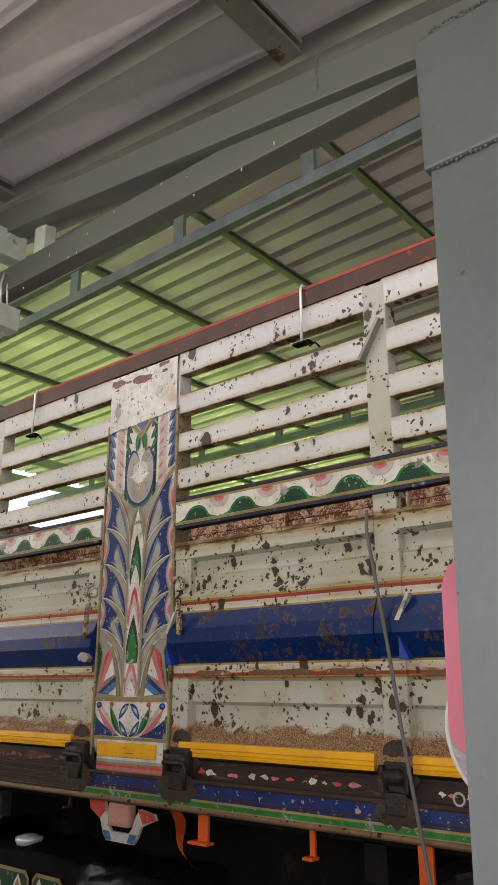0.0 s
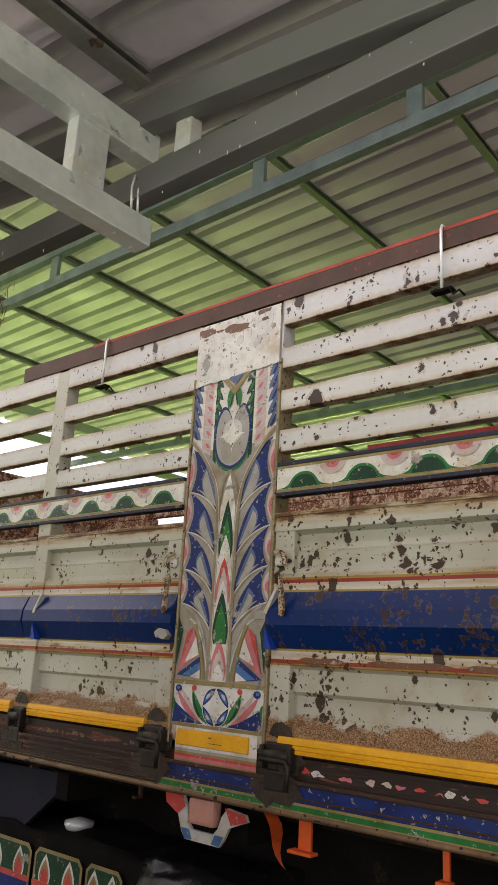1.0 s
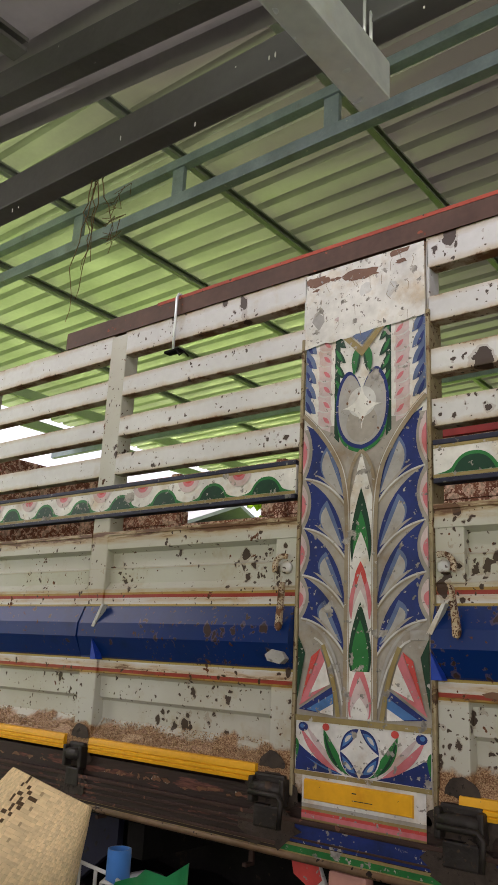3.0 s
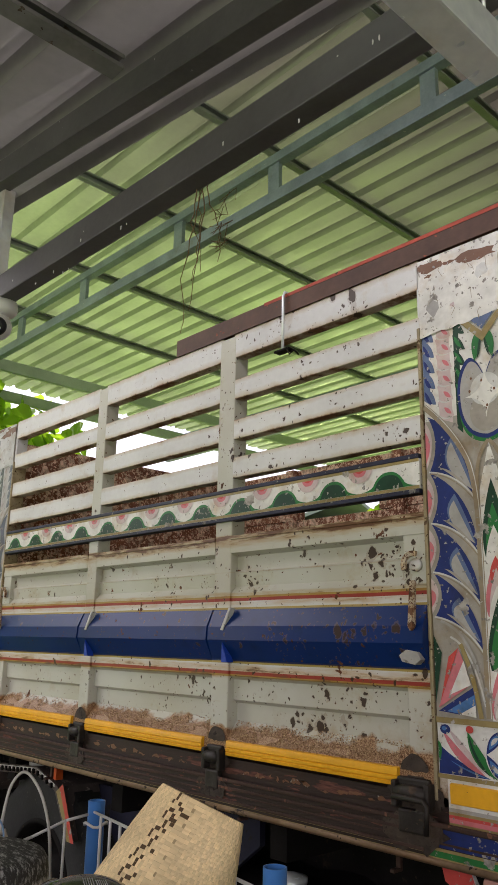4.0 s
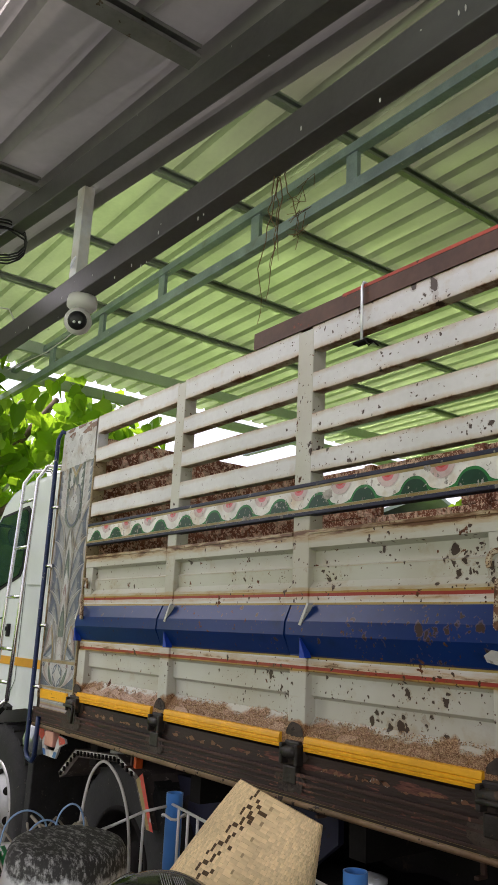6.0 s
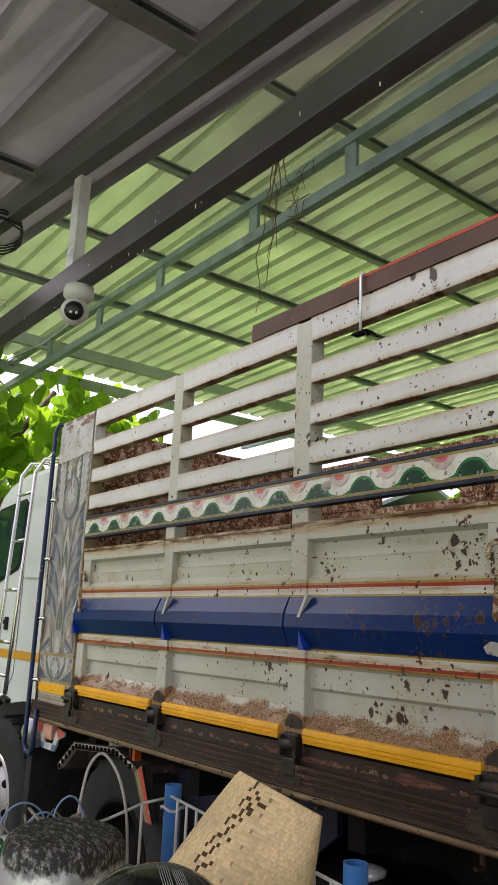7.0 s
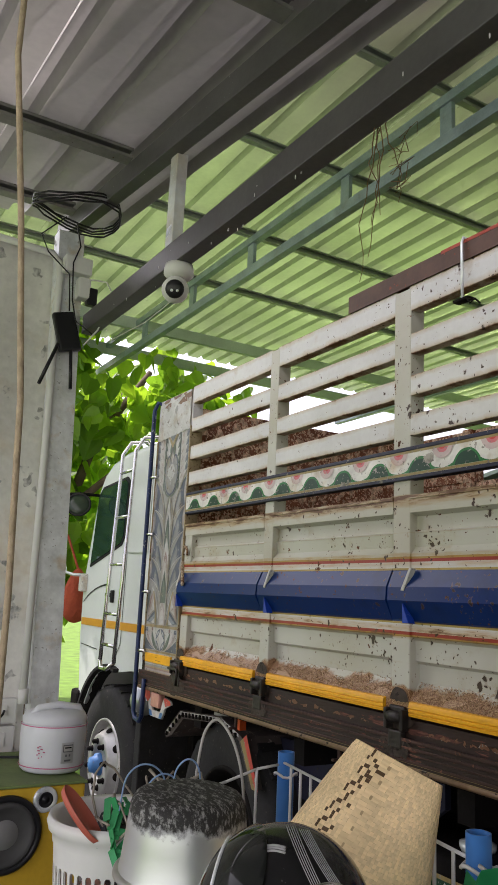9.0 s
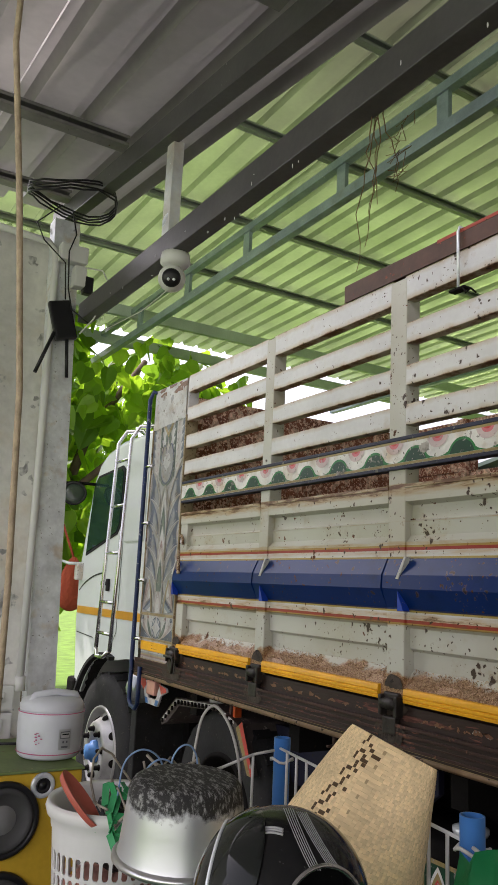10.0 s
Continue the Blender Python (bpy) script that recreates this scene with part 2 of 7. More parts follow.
def edge_rust(m):
    """Rust creeping in from the upper and lower edges of a slat."""
    nt = m.node_tree
    N, L = nt.nodes, nt.links
    b = N["Principled BSDF"]
    src = b.inputs["Base Color"].links[0].from_socket
    tc = N.new("ShaderNodeTexCoord")
    sep = N.new("ShaderNodeSeparateXYZ")
    L.new(tc.outputs["Generated"], sep.inputs[0])
    d = N.new("ShaderNodeMath")
    d.operation = "SUBTRACT"
    d.inputs[1].default_value = 0.5
    L.new(sep.outputs["Z"], d.inputs[0])
    ab = N.new("ShaderNodeMath")
    ab.operation = "ABSOLUTE"
    L.new(d.outputs[0], ab.inputs[0])
    n = N.new("ShaderNodeTexNoise")
    n.inputs["Scale"].default_value, n.inputs["Detail"].default_value, n.inputs["Roughness"].default_value = 9, 8, 0.7
    L.new(tc.outputs["Object"], n.inputs["Vector"])
    k = N.new("ShaderNodeMath")
    k.operation = "MULTIPLY_ADD"
    k.inputs[1].default_value = 0.55
    L.new(n.outputs[0], k.inputs[0])
    L.new(ab.outputs[0], k.inputs[2])
    mr = N.new("ShaderNodeMapRange")
    mr.inputs["From Min"].default_value, mr.inputs["From Max"].default_value = 0.745, 0.82
    L.new(k.outputs[0], mr.inputs[0])
    sf = N.new("ShaderNodeMapRange")
    sf.inputs["From Min"].default_value, sf.inputs["From Max"].default_value, sf.inputs["To Max"].default_value = 0.52, 0.78, 0.9
    L.new(k.outputs[0], sf.inputs[0])
    stain = N.new("ShaderNodeMix")
    stain.data_type, stain.blend_type = "RGBA", "MULTIPLY"
    L.new(sf.outputs[0], stain.inputs["Factor"])
    L.new(src, stain.inputs["A"])
    stain.inputs["B"].default_value = (0.80, 0.64, 0.45, 1)
    src = stain.outputs["Result"]
    mix = N.new("ShaderNodeMix")
    mix.data_type = "RGBA"
    L.new(mr.outputs[0], mix.inputs["Factor"])
    L.new(src, mix.inputs["A"])
    mix.inputs["B"].default_value = (0.17, 0.08, 0.035, 1)
    L.new(specks(nt, tc.outputs["Object"], mix.outputs["Result"], 0.85), b.inputs["Base Color"])


edge_rust(M_SLAT)


def long_grain(m):
    """Stretches a material's marks along the length of the truck."""
    nt = m.node_tree
    tc = next(n for n in nt.nodes if n.bl_idname == "ShaderNodeTexCoord")
    mp = nt.nodes.new("ShaderNodeMapping")
    mp.inputs["Scale"].default_value = (0.45, 1, 3.2)
    ends = [l.to_socket for l in tc.outputs["Object"].links]
    nt.links.new(tc.outputs["Object"], mp.inputs[0])
    for e in ends:
        nt.links.new(mp.outputs[0], e)
    return m


M_RUSTY = mat("rusty_brown_steel", (0.05, 0.027, 0.02), 0.7, 0.1, 0.4, 5, 0.4, 50, (0.15, 0.07, 0.045), 7, 0.45)
M_RAIL = mat("red_brown_rail_paint", (0.075, 0.036, 0.023), 0.55, 0, 0.35, 4, 0.2, 50, (0.22, 0.06, 0.035), 6, 0.42)
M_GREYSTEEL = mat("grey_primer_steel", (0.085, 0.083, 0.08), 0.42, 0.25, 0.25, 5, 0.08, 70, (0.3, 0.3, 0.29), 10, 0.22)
M_GALV = mat("galvanised_steel", (0.80, 0.86, 0.93), 0.24, 0.3, 0.2, 7, 0.05, 60, (0.60, 0.64, 0.69), 5, 0.45, 0.4)
M_PURLIN = mat("zinc_purlin_steel", (0.27, 0.285, 0.285), 0.4, 0.2, 0.2, 6, 0.06, 60)
M_COLUMN = mat("blue_grey_column_paint", (0.18, 0.205, 0.225), 0.45, 0.1, 0.12, 4, 0.08, 60, (0.13, 0.12, 0.11), 7, 0.25)
M_POSTGALV = mat("weathered_galvanised_post", (0.70, 0.72, 0.74), 0.55, 0.3, 0.25, 12, 0.1, 60, (0.5, 0.5, 0.5), 18, 0.4)
M_INNER = mat("rusty_inner_boards", (0.21, 0.085, 0.052), 0.85, 0, 0.45, 4, 0.4, 40, (0.62, 0.42, 0.30), 15, 0.78)
M_TRUSS = mat("blue_grey_truss_paint", (0.22, 0.27, 0.32), 0.3, 0.1, 0.25, 6, 0.06, 60, (0.45, 0.46, 0.47), 9, 0.3)
# green light bounced from grass and leaves is put into this base colour
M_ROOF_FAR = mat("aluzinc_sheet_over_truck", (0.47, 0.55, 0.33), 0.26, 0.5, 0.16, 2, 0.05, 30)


def paint_light_to_rear(m, bare, lo=-3.8, hi=-0.6):
    """Paints a light change into the colour, in patches growing towards the shed's rear."""
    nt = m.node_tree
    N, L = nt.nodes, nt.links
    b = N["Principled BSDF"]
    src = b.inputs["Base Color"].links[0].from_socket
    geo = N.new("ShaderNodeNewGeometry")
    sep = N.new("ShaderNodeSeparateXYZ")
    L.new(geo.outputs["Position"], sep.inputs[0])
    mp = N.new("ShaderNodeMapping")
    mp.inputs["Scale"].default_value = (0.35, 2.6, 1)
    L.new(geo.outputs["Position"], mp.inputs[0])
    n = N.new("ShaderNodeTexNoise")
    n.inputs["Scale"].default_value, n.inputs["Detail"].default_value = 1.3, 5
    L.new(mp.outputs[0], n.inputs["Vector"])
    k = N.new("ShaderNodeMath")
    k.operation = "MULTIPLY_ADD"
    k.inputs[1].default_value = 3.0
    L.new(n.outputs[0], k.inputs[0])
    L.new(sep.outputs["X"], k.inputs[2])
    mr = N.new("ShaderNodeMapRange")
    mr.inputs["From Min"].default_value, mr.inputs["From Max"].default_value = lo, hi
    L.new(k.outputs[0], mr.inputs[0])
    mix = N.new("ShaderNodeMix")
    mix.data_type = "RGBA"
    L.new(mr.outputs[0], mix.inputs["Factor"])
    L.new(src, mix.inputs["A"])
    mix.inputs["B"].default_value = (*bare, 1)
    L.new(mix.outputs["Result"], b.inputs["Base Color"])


# painted fade of the green bounce light to grey towards the rear
paint_light_to_rear(M_ROOF_FAR, (0.29, 0.275, 0.25), -4.6, -1.7)
# paler towards the rear: brighter light from that end painted into the steel
paint_light_to_rear(M_GREYSTEEL, (0.235, 0.24, 0.25), -0.45, 0.2)
M_ROOF_NEAR = mat("aluzinc_sheet", (0.41, 0.40, 0.385), 0.36, 0.35, 0.15, 2, 0.05, 30)
M_EAVE = mat("pale_eave_steel", (0.42, 0.46, 0.48), 0.45, 0.1, 0.15, 5, 0.06, 60)
M_PORCHZINC = mat("porch_purlin_zinc", (0.25, 0.245, 0.235), 0.45, 0.3, 0.25, 7, 0.06, 60, (0.16, 0.12, 0.09), 9, 0.35)
M_CONCRETE = mat("concrete_render", (0.70, 0.685, 0.65), 0.9, 0, 0.25, 2.5, 0.3, 35, (0.48, 0.47, 0.45), 3, 0.5)
# near-black base: under-truck shade put into the concrete's colour; spots are stains
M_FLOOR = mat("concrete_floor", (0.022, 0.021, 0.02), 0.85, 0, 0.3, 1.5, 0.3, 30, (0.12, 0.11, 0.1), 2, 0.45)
M_GRASS = mat("lawn_grass", (0.15, 0.27, 0.03), 0.9, 0, 0.4, 3, 0.8, 90)
M_BLACK = mat("black_rubber", (0.018, 0.018, 0.018), 0.8, 0, 0.3, 10, 0.3, 80, (0.055, 0.05, 0.043), 8, 0.4)
# near-black base and low specular carry the shade under the bed
M_CHASSIS = mat("shade_dark_steel", (0.009, 0.008, 0.0075), 0.85, 0, 0.4, 6, 0.4, 50, (0.024, 0.018, 0.013), 6, 0.4)
M_YELLOW = mat("yellow_plastic_strip", (0.74, 0.37, 0.012), 0.4, 0, 0.15, 7, 0.05, 60, (0.35, 0.2, 0.05), 11, 0.25)
M_ORANGE = mat("orange_paint", (0.62, 0.10, 0.02), 0.5, 0, 0.2, 8, 0.1, 60, RUST, 15, 0.3)
M_CAB = mat("white_cab_enamel", (0.68, 0.72, 0.70), 0.22, 0, 0.06, 2, 0.02, 60)
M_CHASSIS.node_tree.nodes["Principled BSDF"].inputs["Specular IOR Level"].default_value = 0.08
M_CHROME = mat("brushed_stainless", (0.6, 0.6, 0.6), 0.22, 1.0, 0.1, 8, 0.02, 80)
M_BLUEPAINT = mat("dark_blue_paint", (0.012, 0.026, 0.085), 0.35, 0, 0.3, 8, 0.05, 60, (0.25, 0.26, 0.28), 16, 0.42)


# ---- mesh helpers ----
def box(bm, x0, x1, y0, y1, z0, z1, bevel=0.0):
    """Adds a box to bm; returns its verts."""
    m = Matrix.Translation(((x0 + x1) / 2, (y0 + y1) / 2, (z0 + z1) / 2)) @ Matrix.Diagonal((abs(x1 - x0), abs(y1 - y0), abs(z1 - z0), 1))
    vs = bmesh.ops.create_cube(bm, size=1, matrix=m)["verts"]
    if bevel:
        es = list({e for v in vs for e in v.link_edges})
        bmesh.ops.bevel(bm, geom=es, offset=bevel, segments=2, affect="EDGES", profile=0.6)
    return vs


def beam(bm, a, b, w, h, up=(0, 0, 1), bevel=0.0):
    """A rectangular bar from a to b, w wide and h high."""
    a, b = Vector(a), Vector(b)
    d = (b - a).normalized()
    s = d.cross(Vector(up)).normalized()
    u = s.cross(d)
    m = Matrix((s, d, u)).transposed().to_4x4()
    m.translation = (a + b) / 2
    vs = bmesh.ops.create_cube(bm, size=1, matrix=m @ Matrix.Diagonal((w, (b - a).length, h, 1)))["verts"]
    if bevel:
        bmesh.ops.bevel(bm, geom=list({e for v in vs for e in v.link_edges}), offset=bevel, segments=2, affect="EDGES", profile=0.6)


def tube(bm, pts, r, n=8, closed=False):
    """A round bar through pts."""
    pts = [Vector(p) for p in pts]
    rings = []
    k = len(pts)
    side = None
    for i, p in enumerate(pts):
        d = (pts[(i + 1) % k] - pts[i - 1]) if closed else (pts[min(i + 1, k - 1)] - pts[max(i - 1, 0)])
        d.normalize()
        ref = side if side else (Vector((0, 0, 1)) if abs(d.z) < 0.9 else Vector((1, 0, 0)))
        s = (ref - d * ref.dot(d)).normalized()
        side = s
        u = d.cross(s)
        rr = r(i / (k - 1)) if callable(r) else r
        rings.append([bm.verts.new(p + rr * (math.cos(2 * math.pi * j / n) * s + math.sin(2 * math.pi * j / n) * u)) for j in range(n)])
    for i in range(k if closed else k - 1):
        a, b = rings[i], rings[(i + 1) % k]
        for j in range(n):
            f = bm.faces.new((a[j], a[(j + 1) % n], b[(j + 1) % n], b[j]))
            f.smooth = True
    if not closed:
        bm.faces.new(rings[0][::-1])
        bm.faces.new(rings[-1])


def lathe(bm, prof, m=Matrix.Identity(4), n=32):
    """Turns a profile of (radius, height) round the z axis of m."""
    rings = []
    for r, z in prof:
        if r < 1e-6:
            rings.append([bm.verts.new(m @ Vector((0, 0, z)))])
        else:
            rings.append([bm.verts.new(m @ Vector((r * math.cos(2 * math.pi * j / n), r * math.sin(2 * math.pi * j / n), z))) for j in range(n)])
    for a, b in zip(rings, rings[1:]):
        for j in range(n):
            k = (j + 1) % n
            q = [a[0]] if len(a) == 1 else [a[j], a[k]]
            q += [b[0]] if len(b) == 1 else [b[k], b[j]]
            if len(q) > 2:
                bm.faces.new(q).smooth = True


def prism(bm, prof, axis, lo, hi):
    """Extrudes a closed outline along an axis: for 'x' the outline is (y, z), for 'y' (x, z), for 'z' (x, y)."""
    def at(p, v):
        return {"x": (v, *p), "y": (p[0], v, p[1]), "z": (*p, v)}[axis]
    a = [bm.verts.new(at(p, lo)) for p in prof]
    b = [bm.verts.new(at(p, hi)) for p in prof]
    n = len(prof)
    for i in range(n):
        bm.faces.new((a[i], a[(i + 1) % n], b[(i + 1) % n], b[i]))
    bm.faces.new(a[::-1])
    bm.faces.new(b)
    bmesh.ops.recalc_face_normals(bm, faces=bm.faces)


def mesh_of(name, bm, material):
    me = bpy.data.meshes.new(name)
    bmesh.ops.recalc_face_normals(bm, faces=bm.faces)
    bm.to_mesh(me)
    bm.free()
    me.materials.append(material)
    return me


def part(name, bm, material, parent, label=""):
    """One mesh under a thing or a part."""
    ob = new(name, mesh_of(name, bm, material))
    ob.parent = parent
    if label:
        ob["label"] = label
    return ob


def thing(name, bm, material, label, category, kind="", group=""):
    return tagged(new(name, mesh_of(name, bm, material)), label, category, group, kind)


def hub(name, label, category, group="", at=(0, 0, 0)):
    """An Empty that parents the parts of one thing."""
    ob = tagged(new(name), label, category, group)
    ob.location = at
    return ob


def B():
    return bmesh.new()


# ---- ground, floor, walls ----
bm = B()
bmesh.ops.create_grid(bm, x_segments=60, y_segments=60, size=400)
thing("ground", bm, M_GRASS, "sunlit green grass round the shed", "ground", "structure")
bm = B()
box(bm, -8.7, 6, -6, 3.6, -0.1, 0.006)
thing("floor", bm, M_FLOOR, "stained concrete shed floor, darkened for shade under the truck", "floor", "structure")
bm = B()
for v in box(bm, -4.75, -4.5, -5.2, -1.235, 0.006, 3.03):
    if v.co.y > -2:
        v.co.y += 0.09 * (1 - v.co.z / 3.03)
thing("wall_west", bm, M_CONCRETE, "grey rough cement-rendered house wall", "wall", "structure")
# added wall closing the view under the truck; shade put into its colour
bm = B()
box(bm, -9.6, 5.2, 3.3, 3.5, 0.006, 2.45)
thing("wall_north", bm, mat("shade_dark_wall", (0.02, 0.019, 0.017), 0.9, 0, 0.4, 3, 0.4, 30), "added block wall behind the truck, near-black for shade", "wall", "structure")
bm = B()
box(bm, 5.0, 5.2, -1.2, 3.3, 0.006, 4.5)
thing("wall_east", bm, M_CONCRETE, "plain grey wall closing the shed", "wall", "structure")


def corrugated(bm, y0, y1, x0, x1, zf, pitch=0.2, rib=0.028, t=0.0):
    """Ribbed sheet from y0 to y1 whose ribs run along x; zf(x) is its height. Rib tops stand up."""
    prof, y = [], y0
    while y < y1:
        prof += [(y, 0), (y + pitch * 0.62, 0), (y + pitch * 0.72, rib), (y + pitch * 0.88, rib), (y + pitch * 0.98, 0)]
        y += pitch
    xs = [x0 + (x1 - x0) * i / 8 for i in range(9)]
    rows = [[bm.verts.new((x, py, zf(x) + pz)) for py, pz in prof] for x in xs]
    for a, b in zip(rows, rows[1:]):
        for i in range(len(prof) - 1):
            bm.faces.new((a[i], a[i + 1], b[i + 1], b[i]))
    bmesh.ops.solidify(bm, geom=bm.faces[:], thickness=0.002)


def zfar(x):
    return 4.66 + 0.012 * (x + 5)


def znear(x):
    return 2.83 - 0.132 * (x + 0.88)


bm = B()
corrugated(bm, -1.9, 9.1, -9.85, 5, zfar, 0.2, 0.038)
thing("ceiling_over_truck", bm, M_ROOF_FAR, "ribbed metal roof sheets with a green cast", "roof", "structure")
bm = B()
corrugated(bm, -3.63, -1.02, -4.9, 3.0, znear, 0.195, 0.042)
thing("ceiling_over_porch", bm, M_ROOF_NEAR, "grey ribbed metal roof sheets", "roof", "structure")


def cbar(name, a, b, w, h, material, label, group, parent=None):
    bm = B()
    beam(bm, a, b, w, h, bevel=0.004)
    if parent:
        return part(name, bm, material, parent)
    return thing(name, bm, material, label, "beam", group=group)


# purlins under both roofs
def channel(x, y0, y1, z, w, h, material, label, group):
    """A lipped channel along y, open towards the rear; z is its upper face."""
    a, t, lip = w / 2, 0.0035, min(0.013, h * 0.28)
    prof = [(-a, 0), (a, 0), (a, -lip), (a - t, -lip), (a - t, -t), (t - a, -t), (t - a, t - h), (a - t, t - h), (a - t, lip - h), (a, lip - h), (a, -h), (-a, -h)]
    bm = B()
    prism(bm, [(x + u, z + v) for u, v in prof], "y", y0, y1)
    thing("purlin", bm, material, label, "beam", group=group)


for x in (-1.2, -2.31, -3.385, -4.475, -5.5, -6.62, -7.68):
    channel(x, -1.0, 9.0, zfar(x) - 0.003, 0.042, 0.062, M_PURLIN, "grey steel channel purlin under the roof sheets", "roof purlins")
for x in (-0.94, -1.975, -2.935, -3.945, -4.6):
    channel(x, -3.55, -1.152, znear(x) - 0.004, 0.052, 0.04, M_PORCHZINC, "grey steel channel purlin under the porch roof", "porch purlins")
# edge beams at the front eave
for z, x in ((4.50, -8.93), (4.47, -9.83)):
    cbar("eave_beam", (x, -1.5, z), (x, 9.0, z), 0.06, 0.12, M_EAVE, "grey steel eave beam", "eave beams")

# lattice truss over the truck
truss = hub("roof_truss", "blue-grey two-chord steel roof truss with short plates", "truss")
cbar("upper_chord", (-10.2, 0.845, 4.50), (4, 0.845, 4.52), 0.06, 0.06, M_TRUSS, "", "", truss)
cbar("lower_chord", (-10.2, 0.845, 4.23), (4, 0.845, 4.29), 0.06, 0.075, M_TRUSS, "", "", truss)
for x in (-0.2, -1.25, -2.3, -3.33, -4.41, -5.33, -6.55, -7.6, -8.7):
    bm = B()
    box(bm, x - 0.045, x + 0.045, 0.83, 0.86, 4.26, 4.48, 0.003)
    part("web_plate", bm, M_TRUSS, truss)

far_truss = copy_thing(truss, pose(0, 3.6, 0))
far_truss["label"] = "blue-grey two-chord steel truss beyond the truck"

# porch rafter over a bottom tie, between two columns
rafter = hub("porch_frame", "grey painted box-section rafter and tie with a short strut", "steel frame")
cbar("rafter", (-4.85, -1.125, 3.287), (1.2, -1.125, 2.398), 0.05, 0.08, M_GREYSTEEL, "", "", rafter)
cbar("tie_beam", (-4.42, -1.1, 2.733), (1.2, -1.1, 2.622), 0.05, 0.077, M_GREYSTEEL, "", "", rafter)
for x in (-3.635, -1.855):
    z1 = 2.763 - 0.147 * (x + 1.54)
    bm = B()
    box(bm, x - 0.026, x + 0.026, -1.118, -1.082, 2.762 + 0.02 * (-3.6 - x), z1, 0.003)
    part("strut", bm, M_GALV, rafter, "bare galvanised strut")


def column(x, y, w, d, h, lean, paint, name="column"):
    """A square post; lean: how far its foot stands out of plumb in x and y."""
    c = hub(name, "grey painted square steel column with a welded collar", "column", "porch columns")
    bm = B()
    for v in box(bm, x - w / 2, x + w / 2, y - d / 2, y + d / 2, 0.006, h):
        k = 1 - v.co.z / h
        v.co.x += lean[0] * k
        v.co.y += lean[1] * k
    part("shaft", bm, paint, c)
    return c


col = column(-0.56, -1.12, 0.15, 0.13, 2.63, (-0.06, 0.0), M_COLUMN)
bm = B()
box(bm, -0.65, -0.47, -1.195, -1.045, 2.36, 2.62, 0.006)
part("collar", bm, M_COLUMN, col)
column2 = column(-4.45, -1.2, 0.07, 0.10, 3.1, (0, 0.115), M_POSTGALV)

# ---- the truck ----
M_TRIM = mat("worn_brass_edging", (0.27, 0.22, 0.13), 0.5, 0.2, 0.35, 9, 0.2, 60, (0.13, 0.075, 0.04), 16, 0.55)
truck = hub("cargo_truck", "old white truck with rusty slatted cargo bed and blue belt", "truck")
X_REAR = 1.2
POSTS = [(-4.815, -4.735), (-3.868, -3.772), (-1.49, -1.40), (-0.45, -0.36)]
PILLARS = [(-6.18, -5.715), (-2.868, -2.432), (0.75, X_REAR)]
EDGE, FLANGE = 0.014, 0.085
BAYS = [(-5.70, -4.815), (-4.735, -3.868), (-3.772, -2.882), (-2.418, -1.49), (-1.40, -0.45), (-0.36, 0.736)]
SLATS = [(2.858, 2.964), (2.678, 2.762), (2.508, 2.590), (2.348, 2.432)]
for x0, x1 in BAYS:
    for z0, z1 in SLATS:
        bm = B()
        box(bm, x0 - 0.012, x1 + 0.012, 0.001, 0.05, z0, z1, 0.004)
        part("slat", bm, M_SLAT, truck)
    # pressed side panel: lip, stepped recess, belt bulge, lower recess
    prof = [(-0.004, 2.118), (-0.004, 2.105), (0.0, 2.103), (0.0, 2.052), (0.036, 2.040), (0.036, 1.987), (0.022, 1.979), (0.024, 1.972), (0.030, 1.925), (0.006, 1.899), (0.006, 1.842), (-0.004, 1.836), (-0.032, 1.776), (-0.036, 1.725),
            (0.0, 1.655), (0.008, 1.648), (0.008, 1.598), (0.028, 1.584), (0.030, 1.512), (0.048, 1.500), (0.050, 1.436), (0.0, 1.374), (0.0, 1.33), (0.08, 1.33), (0.08, 2.118)]
    bm = B()
    prism(bm, prof, "x", x0, x1)
    part("side_panel", bm, M_PANEL, truck)
    bm = B()
    prism(bm, [(-0.014, 1.322), (-0.016, 1.331), (-0.0125, 1.334), (-0.016, 1.337), (-0.016, 1.345), (-0.0125, 1.348), (-0.016, 1.351), (-0.015, 1.360), (-0.012, 1.371), (0.002, 1.373), (0.002, 1.322)], "x", x0 + (0.06 if x0 in (-5.70, -2.418) else 0.012), x1 - (0.12 if x1 in (-2.882, 0.736) else 0.03))
    part("guard_strip", bm, M_YELLOW, truck, "ribbed yellow plastic strip")
    # flat margins of the pressing beside a pillar
    for xa, xb, at in ((x0, x0 + FLANGE, x0 in (-5.70, -2.418)), (x1 - FLANGE, x1, x1 in (-2.882, 0.736))):
        for z0, z1 in ((1.897, 2.056), (1.374, 1.6)):
            if at:
                bm = B()
                box(bm, xa, xb, 0.003, 0.06, z0, z1, 0.004)
                part("panel_margin", bm, M_PANEL, truck)
for x0, x1 in POSTS:
    bm = B()
    box(bm, x0, x1, 0.0, 0.07, 1.32, 2.955, 0.005)
    ob = part("post", bm, M_PANEL, truck)
    bm = B()
    prism(bm, [(0.0, 1.836), (-0.028, 1.774), (-0.031, 1.726), (-0.001, 1.656), (0.01, 1.656), (0.01, 1.836)], "x", x0 + 0.002, x1 - 0.002)
    part("belt_piece", bm, M_PANEL, ob)
